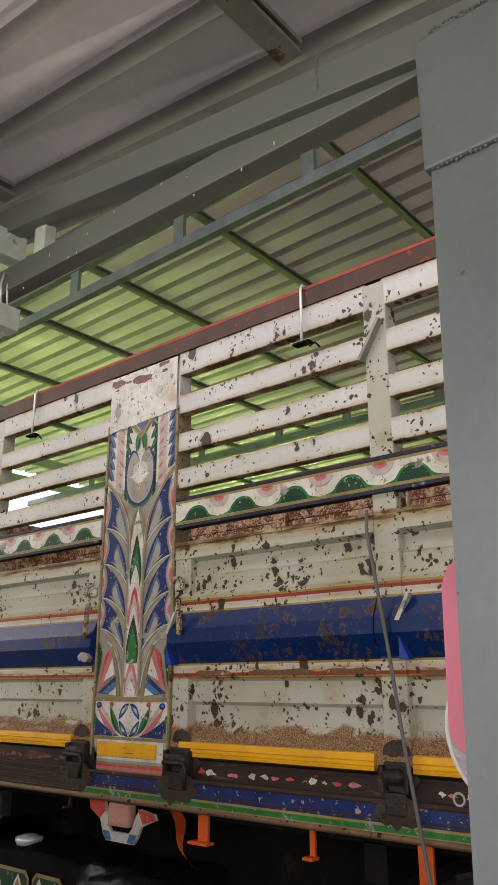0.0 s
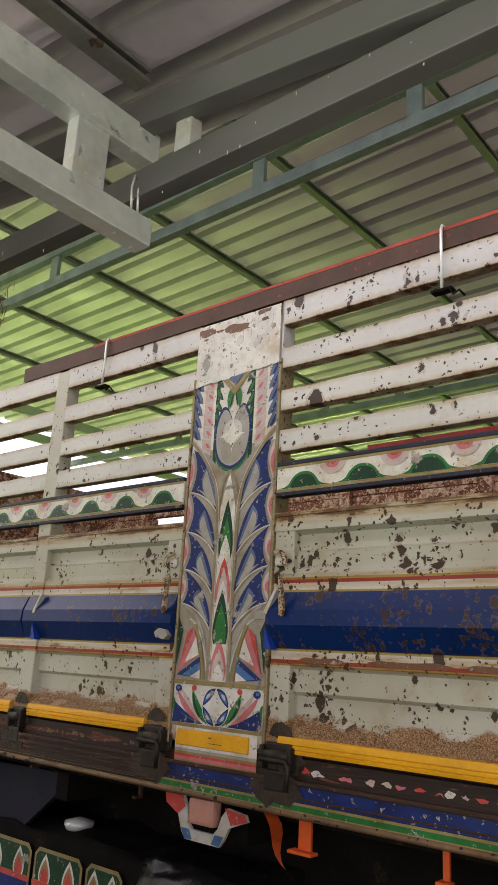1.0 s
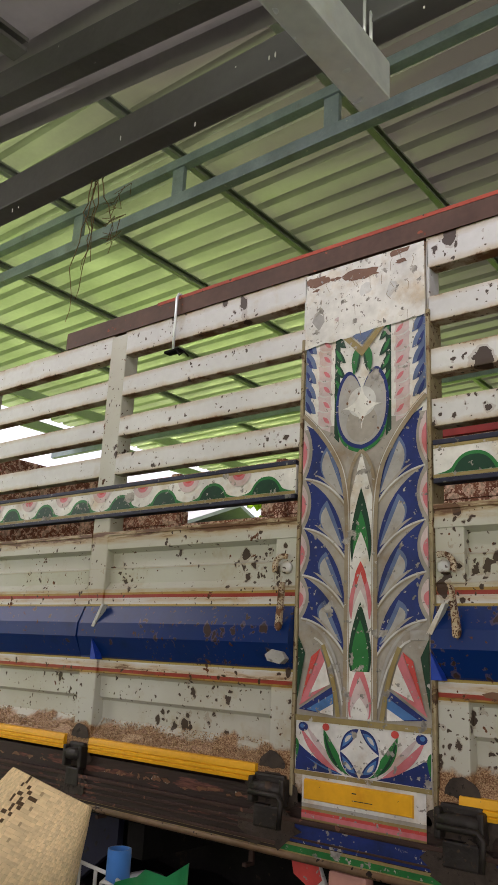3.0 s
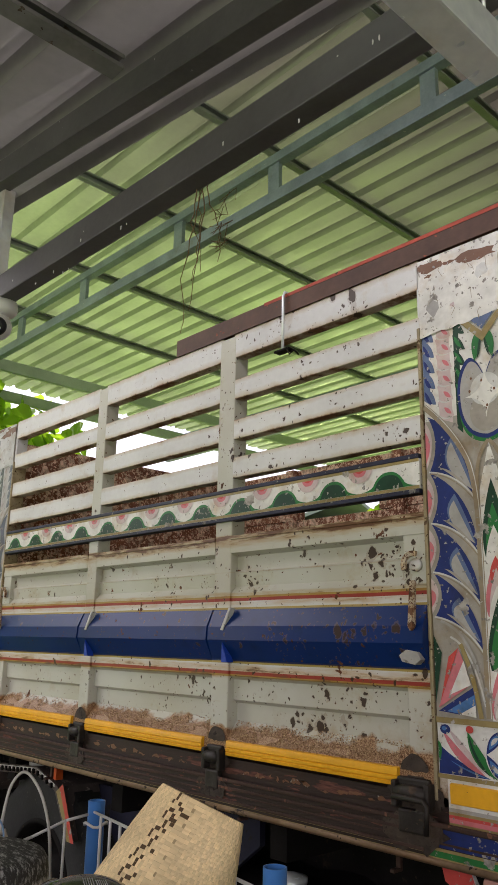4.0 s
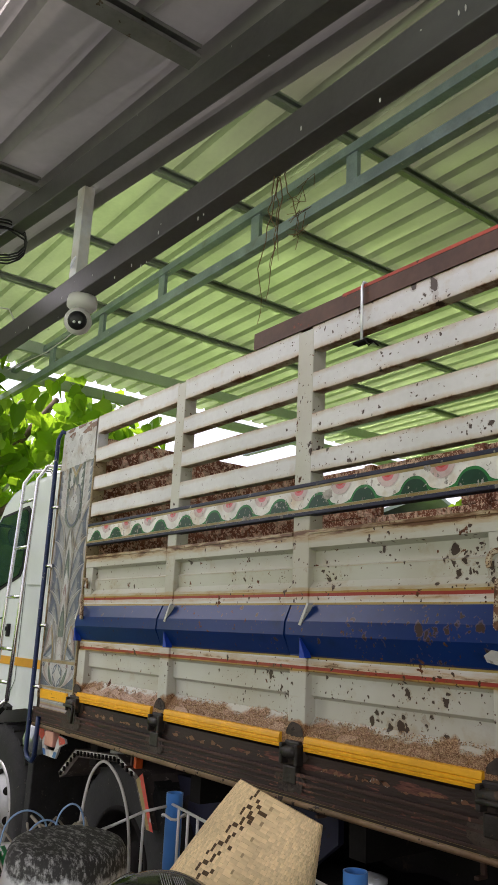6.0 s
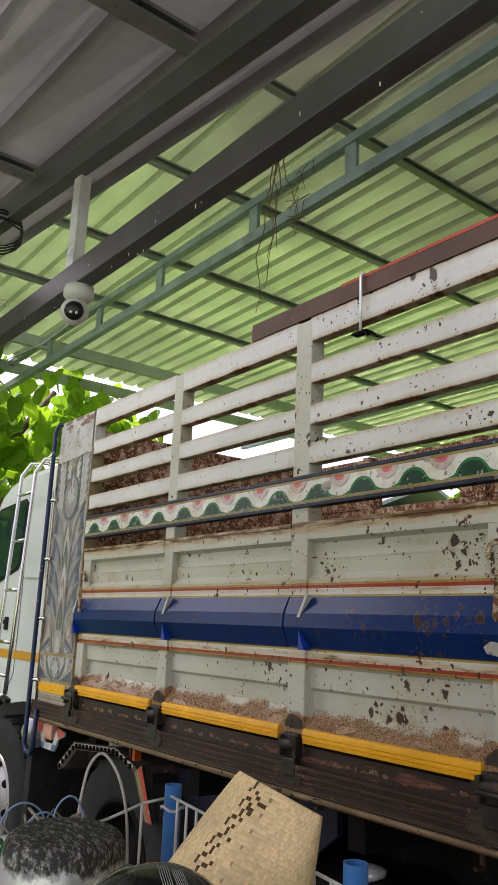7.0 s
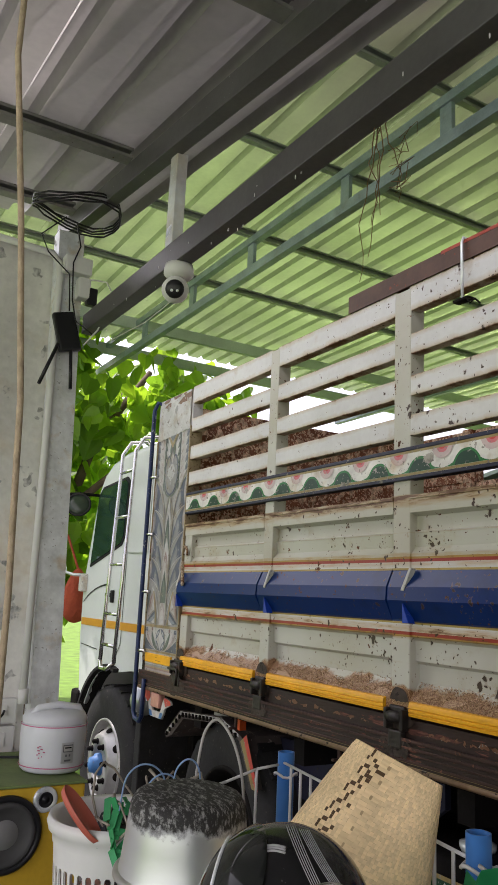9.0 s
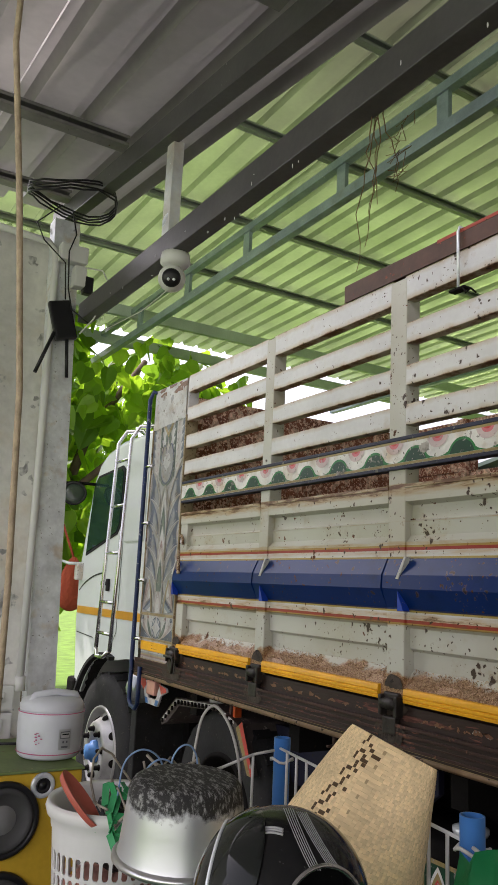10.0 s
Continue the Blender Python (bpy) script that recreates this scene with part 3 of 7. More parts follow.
for x0, x1 in PILLARS:
    bm = B()
    box(bm, x0, x1, 0.0, 0.07, 1.28, 2.955, 0.006)
    part("pillar", bm, M_SLAT, truck)
    for xe0, xe1 in ((x0 - EDGE, x0), (x1, x1 + EDGE)):
        bm = B()
        box(bm, xe0 + 0.001, xe1 - 0.001, -0.008, 0.075, 1.3, 2.72, 0.004)
        part("pillar_edge", bm, M_TRIM, truck, "worn brass-coloured edging strip")
        bm = B()
        box(bm, xe0 + 0.001, xe1 - 0.001, 0.001, 0.07, 2.722, 2.955, 0.004)
        part("pillar_edge", bm, M_SLAT, truck)
bm = B()
prism(bm, [(-0.006, 2.962), (-0.006, 3.04), (0.0, 3.04), (0.0, 2.973), (0.05, 2.973), (0.05, 2.966), (0.0, 2.966)], "x", -4.17, X_REAR)
tr = part("top_rail", bm, M_RAIL, truck, "red-brown rusty angle-iron rail")
bm = B()
box(bm, -3.6, X_REAR, -0.0075, 0.001, 3.030, 3.043)
part("rail_edge", bm, mat("red_oxide_edge", (0.36, 0.06, 0.035), 0.6, 0, 0.3, 8, 0.1, 60, (0.09, 0.04, 0.03), 7, 0.45), tr, "red oxide upper edge")
bm = B()
prism(bm, [(0.0, 1.31), (0.0, 1.245), (-0.02, 1.24), (-0.02, 1.15), (0.0, 1.145), (0.08, 1.145), (0.08, 1.31)], "x", -6.2, X_REAR)
part("bed_sill", bm, long_grain(mat("blackened_sill_paint", (0.026, 0.015, 0.011), 0.6, 0, 0.6, 3, 0.5, 50, (0.12, 0.05, 0.036), 5, 0.52)), truck, "blackened rusty lower sill")
for z0, z1, y0 in ((1.236, 1.248, -0.027), (1.193, 1.199, -0.0225), (1.212, 1.222, -0.0255), (1.168, 1.178, -0.0265)):
    bm = B()
    box(bm, -6.19, X_REAR if z0 in (1.236, 1.193) else -2.91, y0, -0.0195, z0, z1, 0.002)
    part("sill_rib", bm, M_RUSTY, truck)
bm = B()
tube(bm, [(-6.19, -0.016, 1.147), (X_REAR, -0.016, 1.147)], 0.011, 10)
part("sill_pipe", bm, mat("worn_brown_pipe", (0.16, 0.10, 0.055), 0.5, 0.2, 0.4, 6, 0.2, 60, (0.03, 0.02, 0.015), 7, 0.5), truck, "worn brown pipe under the sill")
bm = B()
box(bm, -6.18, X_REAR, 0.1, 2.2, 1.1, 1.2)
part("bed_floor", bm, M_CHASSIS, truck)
for x0, x1, z0, z1 in ((-6.18, X_REAR, 1.15, 1.75), (-6.18, X_REAR, 1.754, 2.2), (-6.18, X_REAR, 2.204, 2.615), (-4.75, X_REAR, 2.619, 2.715), (-6.18, -5.5, 2.619, 2.715), (-6.18, X_REAR, 2.719, 3.0)):
    bm = B()
    box(bm, x0, x1, 2.22, 2.28, z0, z1, 0.004)
    part("far_board", bm, M_INNER, truck, "rusty brown inner side board")
for k in range(7):
    bm = B()
    box(bm, -5.6 + k * 1.0, -5.52 + k * 1.0, 2.17, 2.215, 1.2, 3.0, 0.004)
    part("far_post", bm, M_INNER, truck)
bm = B()
box(bm, -6.2, -6.12, 0.08, 2.22, 1.15, 2.95)
part("headboard", bm, M_INNER, truck, "rusty brown inner headboard")

# ---- truck details ----
def mat_paint(name, c):
    return mat("ornament_" + name, c, 0.4, 0, 0.22, 9, 0.12, 60, (0.30, 0.28, 0.25), 14, 0.5)


PAINT = {"blue": mat_paint("blue", (0.010, 0.024, 0.13)), "skyblue": mat_paint("sky_blue", (0.05, 0.15, 0.36)), "green": mat_paint("green", (0.012, 0.15, 0.035)), "pink": mat_paint("pink", (0.52, 0.15, 0.17)),
         "palepink": mat_paint("pale_pink", (0.50, 0.40, 0.39)), "white": mat_paint("white", (0.62, 0.61, 0.57)), "gold": mat_paint("gold", (0.26, 0.2, 0.08)), "grey": mat_paint("grey", (0.33, 0.32, 0.30)),
         "lightgrey": mat_paint("light_grey", (0.5, 0.5, 0.48)), "red": mat_paint("red", (0.5, 0.06, 0.05)), "black": mat_paint("dark_line", (0.012, 0.014, 0.016)), "darkgreen": mat_paint("dark_green", (0.004, 0.04, 0.018)), "rust": mat_paint("rust", (0.15, 0.07, 0.035)), "silver": mat_paint("silver", (0.30, 0.275, 0.235)), "tan": mat_paint("tan", (0.26, 0.21, 0.14)), "bluegrey": mat_paint("blue_grey", (0.09, 0.13, 0.24))}


M_GREASE = mat("old_grease", (0.042, 0.030, 0.022), 0.65, 0, 0.45, 22, 0.5, 70, (0.02, 0.015, 0.012), 20, 0.5)


class Art:
    """Painted ornament on an upright board: flat shapes, in thin layers. u runs along x, v up, in metres."""

    def __init__(self, x, z, y):
        self.x, self.z, self.y, self.made, self.n = x, z, y, [], 0

    def poly(self, colour, pts, layer):
        bm = B()
        self.n += 1
        y = self.y - 0.0009 * layer - 0.00001 * (self.n % 40)
        vs = [bm.verts.new((self.x + u, y, self.z + v)) for u, v in pts]
        es = [bm.edges.new((vs[i], vs[(i + 1) % len(vs)])) for i in range(len(vs))]
        bmesh.ops.triangle_fill(bm, edges=es, use_beauty=True)
        self.made.append((colour, bm))

    def both(self, colour, pts, layer, c):
        self.poly(colour, pts, layer)
        self.poly(colour, [(2 * c - u, v) for u, v in pts], layer)

    def line(self, colour, pts, w, layer):
        left, right = [], []
        for i, p in enumerate(pts):
            a, b = pts[max(i - 1, 0)], pts[min(i + 1, len(pts) - 1)]
            dx, dy = b[0] - a[0], b[1] - a[1]
            k = math.hypot(dx, dy) or 1
            left.append((p[0] - dy / k * w / 2, p[1] + dx / k * w / 2))
            right.append((p[0] + dy / k * w / 2, p[1] - dx / k * w / 2))
        self.poly(colour, left + right[::-1], layer)

    def finish(self, parent):
        for colour, bm in self.made:
            part("painted_ornament", bm, PAINT[colour], parent)


def bez(a, b, c, n=10):
    return [((1 - t) ** 2 * a[0] + 2 * t * (1 - t) * b[0] + t * t * c[0], (1 - t) ** 2 * a[1] + 2 * t * (1 - t) * b[1] + t * t * c[1]) for t in [i / n for i in range(n + 1)]]


def spear(c, lo, hi, w):
    """A pointed leaf outline standing on lo."""
    m = lo + (hi - lo) * 0.35
    return bez((c - w * 0.6, lo), (c - w, m), (c, hi))[:-1] + bez((c, hi), (c + w, m), (c + w * 0.6, lo))


def ellipse(c, z, a, b, n=24):
    return [(c + a * math.cos(2 * math.pi * i / n), z + b * math.sin(2 * math.pi * i / n)) for i in range(n)]


def star4(c, z, a, b):
    p = []
    for q in range(4):
        t0, t1 = q * math.pi / 2, (q + 1) * math.pi / 2
        p += bez((c + a * math.cos(t0), z + b * math.sin(t0)), (c + a * 0.12 * math.cos((t0 + t1) / 2), z + b * 0.12 * math.sin((t0 + t1) / 2)), (c + a * math.cos(t1), z + b * math.sin(t1)), 6)[:-1]
    return p


def pillar_art(x0, x1, parent):
    w = x1 - x0
    c = w / 2
    a = Art(x0, 0, 0.0)

    def sides(f):
        """Runs f with the identity and with the mirror about the centre line."""
        f(lambda p: p)
        f(lambda p: [(2 * c - u, v) for u, v in p])

    def crescent(p, q, r, s2, n=10):
        """The area between the curves p-q-r and p-s2-r."""
        return bez(p, q, r, n) + bez(r, s2, p, n)[1:-1]

    a.poly("silver", [(0.002, 1.52), (w - 0.002, 1.52), (w - 0.002, 2.40), (0.002, 2.40)], 1)
    a.poly("white", [(0.002, 2.40), (w - 0.002, 2.40), (w - 0.002, 2.72), (0.002, 2.72)], 1)
    # the shield above: rows of scales inside a long U
    for colour, u0, u1, v0 in (("bluegrey", 0.003, 0.026, 2.47), ("palepink", 0.056, 0.102, 2.40), ("darkgreen", 0.117, 0.136, 2.36)):
        a.both(colour, [(u0, v0), (u1, v0 - 0.02), (u1, 2.70), (u0, 2.70)], 1.6, c)
    for k in range(7):
        z = 2.345 + 0.052 * k
        o = 0.02 * max(0, 1 - k) + 0.008 * max(0, 2 - k)

        def scales(f):
            a.poly("darkgreen", f(crescent((0.116 + o, z + 0.056), (0.118 + o, z), (0.158 + o, z - 0.002), (0.142 + o, z + 0.05))), 3.2)
            a.poly("green", f(crescent((0.121 + o, z + 0.05), (0.122 + o, z + 0.016), (0.146 + o, z + 0.008), (0.136 + o, z + 0.04))), 3.5)
            if k > 0:
                a.poly("palepink", f(crescent((0.052, z + 0.058), (0.06, z + 0.002), (0.108, z + 0.004), (0.10, z + 0.055))), 2.2)
                a.poly("lightgrey", f(crescent((0.052, z + 0.02), (0.062, z - 0.012), (0.108, z + 0.002), (0.07, z - 0.004))), 2.6)
                a.poly("pink", f(crescent((0.074, z + 0.036), (0.08, z + 0.012), (0.10, z + 0.012), (0.092, z + 0.036))), 2.7)
            if k > 1:
                a.poly("bluegrey", f(crescent((0.006, z + 0.062), (0.01, z + 0.002), (0.046, z), (0.04, z + 0.05))), 2.4)
                a.poly("blue", f(crescent((0.006, z + 0.05), (0.008, z + 0.008), (0.032, z + 0.004), (0.02, z + 0.04))), 2.8)

        sides(scales)
    a.line("green", bez((0.135, 2.40), (0.14, 2.315), (c, 2.305), 10) + bez((c, 2.305), (w - 0.14, 2.315), (w - 0.135, 2.40), 10)[1:], 0.012, 3.3)
    # heart-shaped medallion with a four-pointed star
    for colour, k, la in (("blue", 1.0, 4.0), ("grey", 0.90, 4.3)):
        def heart(f):
            a.poly(colour, f([(c, 2.44 + 0.055 * k)] + bez((c, 2.44 + 0.06 * k), (c - 0.03 * k, 2.44 + 0.145 * k), (c - 0.058 * k, 2.44 + 0.128 * k), 6) + bez((c - 0.058 * k, 2.44 + 0.128 * k), (c - 0.098 * k, 2.44 + 0.09 * k), (c - 0.094 * k, 2.44), 8)[1:] + bez((c - 0.094 * k, 2.44), (c - 0.088 * k, 2.44 - 0.118 * k), (c, 2.44 - 0.13 * k), 9)[1:]), la)
        sides(heart)
    a.poly("silver", ellipse(c, 2.392, 0.055, 0.06), 4.6)
    a.poly("lightgrey", ellipse(c, 2.462, 0.05, 0.05), 4.7)
    a.poly("white", star4(c, 2.447, 0.068, 0.074), 5.5)
    rg = random.Random(int(x0 * 100))
    for k in range(7):
        a.poly("rust", ellipse(c + rg.uniform(-0.06, 0.06), 2.39 + rg.uniform(-0.04, 0.12), 0.004, 0.005, 8), 5.7)
    a.both("green", crescent((c - 0.008, 2.655), (c - 0.052, 2.63), (c - 0.03, 2.555), (c - 0.002, 2.60)), 5, c)
    a.both("darkgreen", crescent((c - 0.004, 2.64), (c - 0.018, 2.60), (c - 0.022, 2.56), (c - 0.004, 2.58)), 5.2, c)
    a.poly("gold", [(c - 0.085, 2.705), (c, 2.612), (c + 0.085, 2.705), (c + 0.06, 2.705), (c, 2.645), (c - 0.06, 2.705)], 6)
    a.poly("bluegrey", [(c - 0.05, 2.705), (c, 2.652), (c + 0.05, 2.705)], 6)
    # four pairs of bat-winged leaves hung on two stems
    tips = (2.415, 2.235, 2.076, 1.93, 1.80)
    for k in range(4):
        top, bot = tips[k], tips[k + 1]
        root = (c - 0.052, bot - 0.10)

        def wing(f):
            lo = bez((0.012, bot), (0.105, bot - 0.012), root, 9)
            hi = bez(root, (0.158, top - 0.075), (0.012, top), 10)
            edge = bez((0.012, top), (0.062, (top + bot) / 2), (0.012, bot), 7)
            a.poly("blue", f(lo + hi[1:] + edge[1:-1]), 2 + 0.5 * k)
            a.poly("bluegrey", f(crescent((0.096, top - 0.075), (0.140, top - 0.16), (root[0] - 0.008, root[1] + 0.03), (0.018, bot + 0.018))), 2.15 + 0.5 * k)
            a.poly("grey", f(crescent((0.092, top - 0.095), (0.126, top - 0.17), (root[0] - 0.010, root[1] + 0.03), (0.036, bot + 0.012))), 2.25 + 0.5 * k)
            a.poly("silver", f(crescent((0.05, bot + 0.010), (0.096, bot + 0.004), (root[0] - 0.006, root[1] + 0.014), (0.098, bot - 0.02))), 2.32 + 0.5 * k)
            a.line("lightgrey", f(bez((0.01, bot + 0.002), (0.108, bot - 0.012), root, 9)), 0.005, 2.4 + 0.5 * k)
            a.line("tan", f(bez((0.014, bot - 0.004), (0.10, bot - 0.018), (root[0] - 0.002, root[1] - 0.006), 9)), 0.003, 2.42 + 0.5 * k)
            a.poly("palepink", f(crescent((0.003, top - 0.016), (0.05, (top + bot) / 2 + 0.01), (0.003, bot + 0.01), (0.002, (top + bot) / 2))), 4.4)
            a.poly("pink", f(crescent((0.003, top - 0.05), (0.034, (top + bot) / 2), (0.003, bot + 0.03), (0.002, (top + bot) / 2))), 4.6)

        sides(wing)

    def stems(f):
        a.line("tan", f(bez((0.002, 2.45), (0.10, 2.36), (0.145, 2.26), 10) + bez((0.145, 2.26), (0.176, 2.18), (c - 0.046, 1.98), 10)[1:] + [(c - 0.046, 1.53)]), 0.019, 5)
        a.line("lightgrey", f(bez((0.006, 2.455), (0.106, 2.362), (0.15, 2.262), 10) + bez((0.15, 2.262), (0.182, 2.18), (c - 0.0405, 1.98), 10)[1:] + [(c - 0.0405, 1.53)]), 0.003, 5.2)
        a.line("tan", f(bez((c, 2.305), (c - 0.055, 2.26), (c - 0.044, 2.12), 10)), 0.012, 4.9)
        a.poly("silver", f(crescent((0.012, 1.80), (0.12, 1.80), (c - 0.058, 1.60), (0.13, 1.70))), 2.9)
        a.line("grey", f(bez((0.03, 1.79), (0.13, 1.76), (c - 0.06, 1.60), 8)), 0.008, 4.4)
        a.line("lightgrey", f(bez((0.06, 1.745), (0.13, 1.72), (c - 0.056, 1.56), 8)), 0.006, 4.4)

    sides(stems)
    # centre column of spears
    a.poly("white", [(c - 0.037, 1.525), (c + 0.037, 1.525), (c + 0.038, 2.16), (c, 2.30), (c - 0.038, 2.16)], 3.8)
    for colour, lo, hi, wd, la in (("darkgreen", 1.965, 2.19, 0.05, 4.6), ("green", 1.97, 2.12, 0.036, 4.7), ("white", 1.93, 2.055, 0.04, 4.9), ("pink", 1.80, 1.965, 0.052, 5.0), ("red", 1.90, 1.967, 0.028, 5.1), ("palepink", 1.79, 1.935, 0.036, 5.2), ("white", 1.77, 1.885, 0.04, 5.3),
                                   ("darkgreen", 1.655, 1.85, 0.052, 5.4), ("green", 1.655, 1.80, 0.04, 5.5), ("white", 1.635, 1.72, 0.04, 5.7), ("pink", 1.53, 1.68, 0.052, 5.8), ("palepink", 1.527, 1.64, 0.044, 6.0), ("white", 1.526, 1.585, 0.038, 6.1)):
        a.poly(colour, spear(c, lo, hi, wd), la)
    # fans at the foot
    def fans(f):
        a.poly("darkgreen", f([(0.004, 1.75), (0.03, 1.70), (0.004, 1.56)]), 5.4)
        a.poly("pink", f([(0.012, 1.548), (0.085, 1.71)] + bez((0.085, 1.71), (0.11, 1.66), (0.118, 1.615))[1:]), 5.6)
        a.poly("red", f([(0.02, 1.565), (0.085, 1.715), (0.052, 1.69)]), 5.9)
        a.poly("white", f([(0.05, 1.585), (0.10, 1.68), (0.12, 1.615)]), 6.1)
        a.poly("blue", f([(0.012, 1.54), (0.128, 1.61), (0.132, 1.53)]), 5.5)
        a.poly("skyblue", f([(0.04, 1.541), (0.13, 1.59), (0.132, 1.53)]), 5.8)
        a.poly("white", f([(0.08, 1.535), (0.131, 1.562), (0.132, 1.53)]), 6.0)
        a.line("gold", f(bez((0.092, 1.725), (0.13, 1.65), (0.148, 1.528), 8)), 0.014, 6.2)
    sides(fans)
    # square rosette
    a.poly("white", [(0.003, 1.372), (w - 0.003, 1.372), (w - 0.003, 1.512), (0.003, 1.512)], 2)
    a.poly("gold", [(0.002, 1.508), (w - 0.002, 1.508), (w - 0.002, 1.524), (0.002, 1.524)], 6.5)
    a.poly("gold", [(0.002, 1.362), (w - 0.002, 1.362), (w - 0.002, 1.374), (0.002, 1.374)], 6.5)

    def rosette(f):
        a.poly("blue", f([(0.004, 1.374)] + bez((0.01, 1.448), (0.06, 1.41), (0.165, 1.376))), 3)
        a.poly("skyblue", f(crescent((0.04, 1.412), (0.09, 1.392), (0.165, 1.376), (0.10, 1.38))), 3.4)
        a.poly("green", f(crescent((0.004, 1.46), (0.026, 1.45), (0.006, 1.40), (0.004, 1.43))), 3.6)
        a.poly("pink", f(crescent((0.02, 1.49), (0.05, 1.40), (0.15, 1.382), (0.085, 1.43))), 4)
        a.poly("palepink", f(crescent((0.04, 1.495), (0.07, 1.43), (0.15, 1.386), (0.10, 1.45))), 4.3)
        a.poly("green", f(crescent((0.10, 1.492), (0.095, 1.40), (0.19, 1.376), (0.145, 1.44))), 4.6)
        a.poly("darkgreen", f(crescent((0.104, 1.485), (0.104, 1.42), (0.165, 1.382), (0.12, 1.43))), 4.7)
        a.poly("red", f(ellipse(0.108, 1.497, 0.012, 0.010, 12)), 5)
        a.poly("blue", f(ellipse(0.03, 1.492, 0.017, 0.013, 12)), 5)
        a.poly("skyblue", f(ellipse(0.027, 1.494, 0.008, 0.006, 10)), 5.3)
        for sz in (-1, 1):
            t1, r1 = (c - 0.002, 1.438 + sz * 0.063), (c - 0.062, 1.438)
            a.poly("blue", f(crescent(t1, (c - 0.056, 1.438 + sz * 0.064), r1, (c - 0.018, 1.438 + sz * 0.022))), 5.4)
            a.poly("skyblue", f(crescent((c - 0.012, 1.438 + sz * 0.053), (c - 0.05, 1.438 + sz * 0.054), (c - 0.054, 1.438 + sz * 0.012), (c - 0.024, 1.438 + sz * 0.027))), 5.6)
            a.poly("lightgrey", f(crescent((c - 0.024, 1.438 + sz * 0.045), (c - 0.046, 1.438 + sz * 0.046), (c - 0.046, 1.438 + sz * 0.024), (c - 0.03, 1.438 + sz * 0.03))), 5.8)

    sides(rosette)
    a.poly("white", ellipse(c, 1.438, 0.066, 0.068), 5.0)
    # lower plate: pinstripes under the yellow label
    for colour, z0, z1 in (("white", 1.285, 1.362), ("grey", 1.278, 1.288), ("gold", 1.270, 1.278), ("red", 1.262, 1.270), ("pink", 1.25, 1.262), ("gold", 1.242, 1.25)):
        a.poly(colour, [(0.03, z0), (w - 0.02, z0), (w - 0.02, z1), (0.03, z1)], 3)
    # torn white coat over the top of the painting
    n = 22
    low = [(w * i / n, 2.682 + 0.022 * i / n + rg.uniform(-0.004, 0.004)) for i in range(n + 1)]
    a.poly("white", low + [(w, 2.952), (0, 2.952)], 7)
    for k in range(14):
        u, v, r1 = rg.uniform(0.02, w - 0.02), rg.uniform(2.72, 2.95) if k < 4 else rg.uniform(2.88, 2.95), rg.uniform(0.008, 0.035)
        high = v > 2.87
        pts = [(min(w, max(0, u + r1 * (1.7 * math.cos(t) + rg.uniform(-0.45, 0.45)))), min(2.95, v + r1 * (0.55 if high else 0.9) * (math.sin(t) + rg.uniform(-0.4, 0.4)))) for t in [i * 0.57 for i in range(11)]]
        a.poly("rust" if high else ("lightgrey", "grey", "palepink")[k % 3], pts if high else [(u + (p - u) * 0.5, q) for p, q in pts], 7.4 + 0.1 * (k % 9))
    for k in range(20):
        u, v = rg.uniform(0.02, w - 0.02), rg.uniform(2.70, 2.93)
        a.line("tan", [(u, v), (u + rg.uniform(-0.01, 0.01), v - 0.012), (u + rg.uniform(-0.015, 0.015), v - rg.uniform(0.02, 0.05))], 0.0016, 8.6)
    a.finish(parent)


# give the pillars their painting, labels and latches
pillar_obs = [o for o in truck.children if o.name.startswith("pillar") and not o.name.startswith("pillar_edge")]
for (x0, x1), ob in zip(PILLARS, pillar_obs):
    bright = dict(PAINT)
    if x1 < -5.5:
        # the front pillar is bleached and dusty
        for n, c in {"blue": (0.10, 0.115, 0.15), "bluegrey": (0.17, 0.185, 0.20), "skyblue": (0.22, 0.25, 0.27), "green": (0.14, 0.17, 0.14), "darkgreen": (0.09, 0.11, 0.10), "pink": (0.33, 0.29, 0.275), "palepink": (0.40, 0.38, 0.36), "red": (0.24, 0.16, 0.15), "white": (0.42, 0.42, 0.405),
                     "silver": (0.28, 0.28, 0.265), "tan": (0.25, 0.235, 0.2), "grey": (0.24, 0.245, 0.24), "lightgrey": (0.40, 0.40, 0.39), "gold": (0.30, 0.24, 0.13)}.items():
            PAINT[n] = mat_paint("bleached_" + n, c)
    pillar_art(x0, x1, ob)
    PAINT.update(bright)
    ob["label"] = "hand-painted ornamental pillar with blue winged leaves"
    bm = B()
    prism(bm, [(-0.004, 1.298), (-0.012, 1.301), (-0.012, 1.350), (-0.004, 1.353), (0.0, 1.353), (0.0, 1.298)], "x", x0 + 0.042, x1 - 0.055)
    part("reflector_label", bm, M_YELLOW, ob, "yellow reflective sticker")
    for k in range(2):
        bm = B()
        box(bm, x0 + 0.2, x0 + 0.2 + 0.014 + 0.05 * k, -0.0128, -0.012, 1.333 - 0.018 * k, 1.336 - 0.019 * k)
        part("print_bar", bm, PAINT["black"], ob)


HINGES_AT_PILLARS = (-5.66, -2.945, -2.352, 0.68)
HINGES = (-5.66, -4.775, -3.82, -2.945, -2.352, -1.445, -0.405, 0.68)


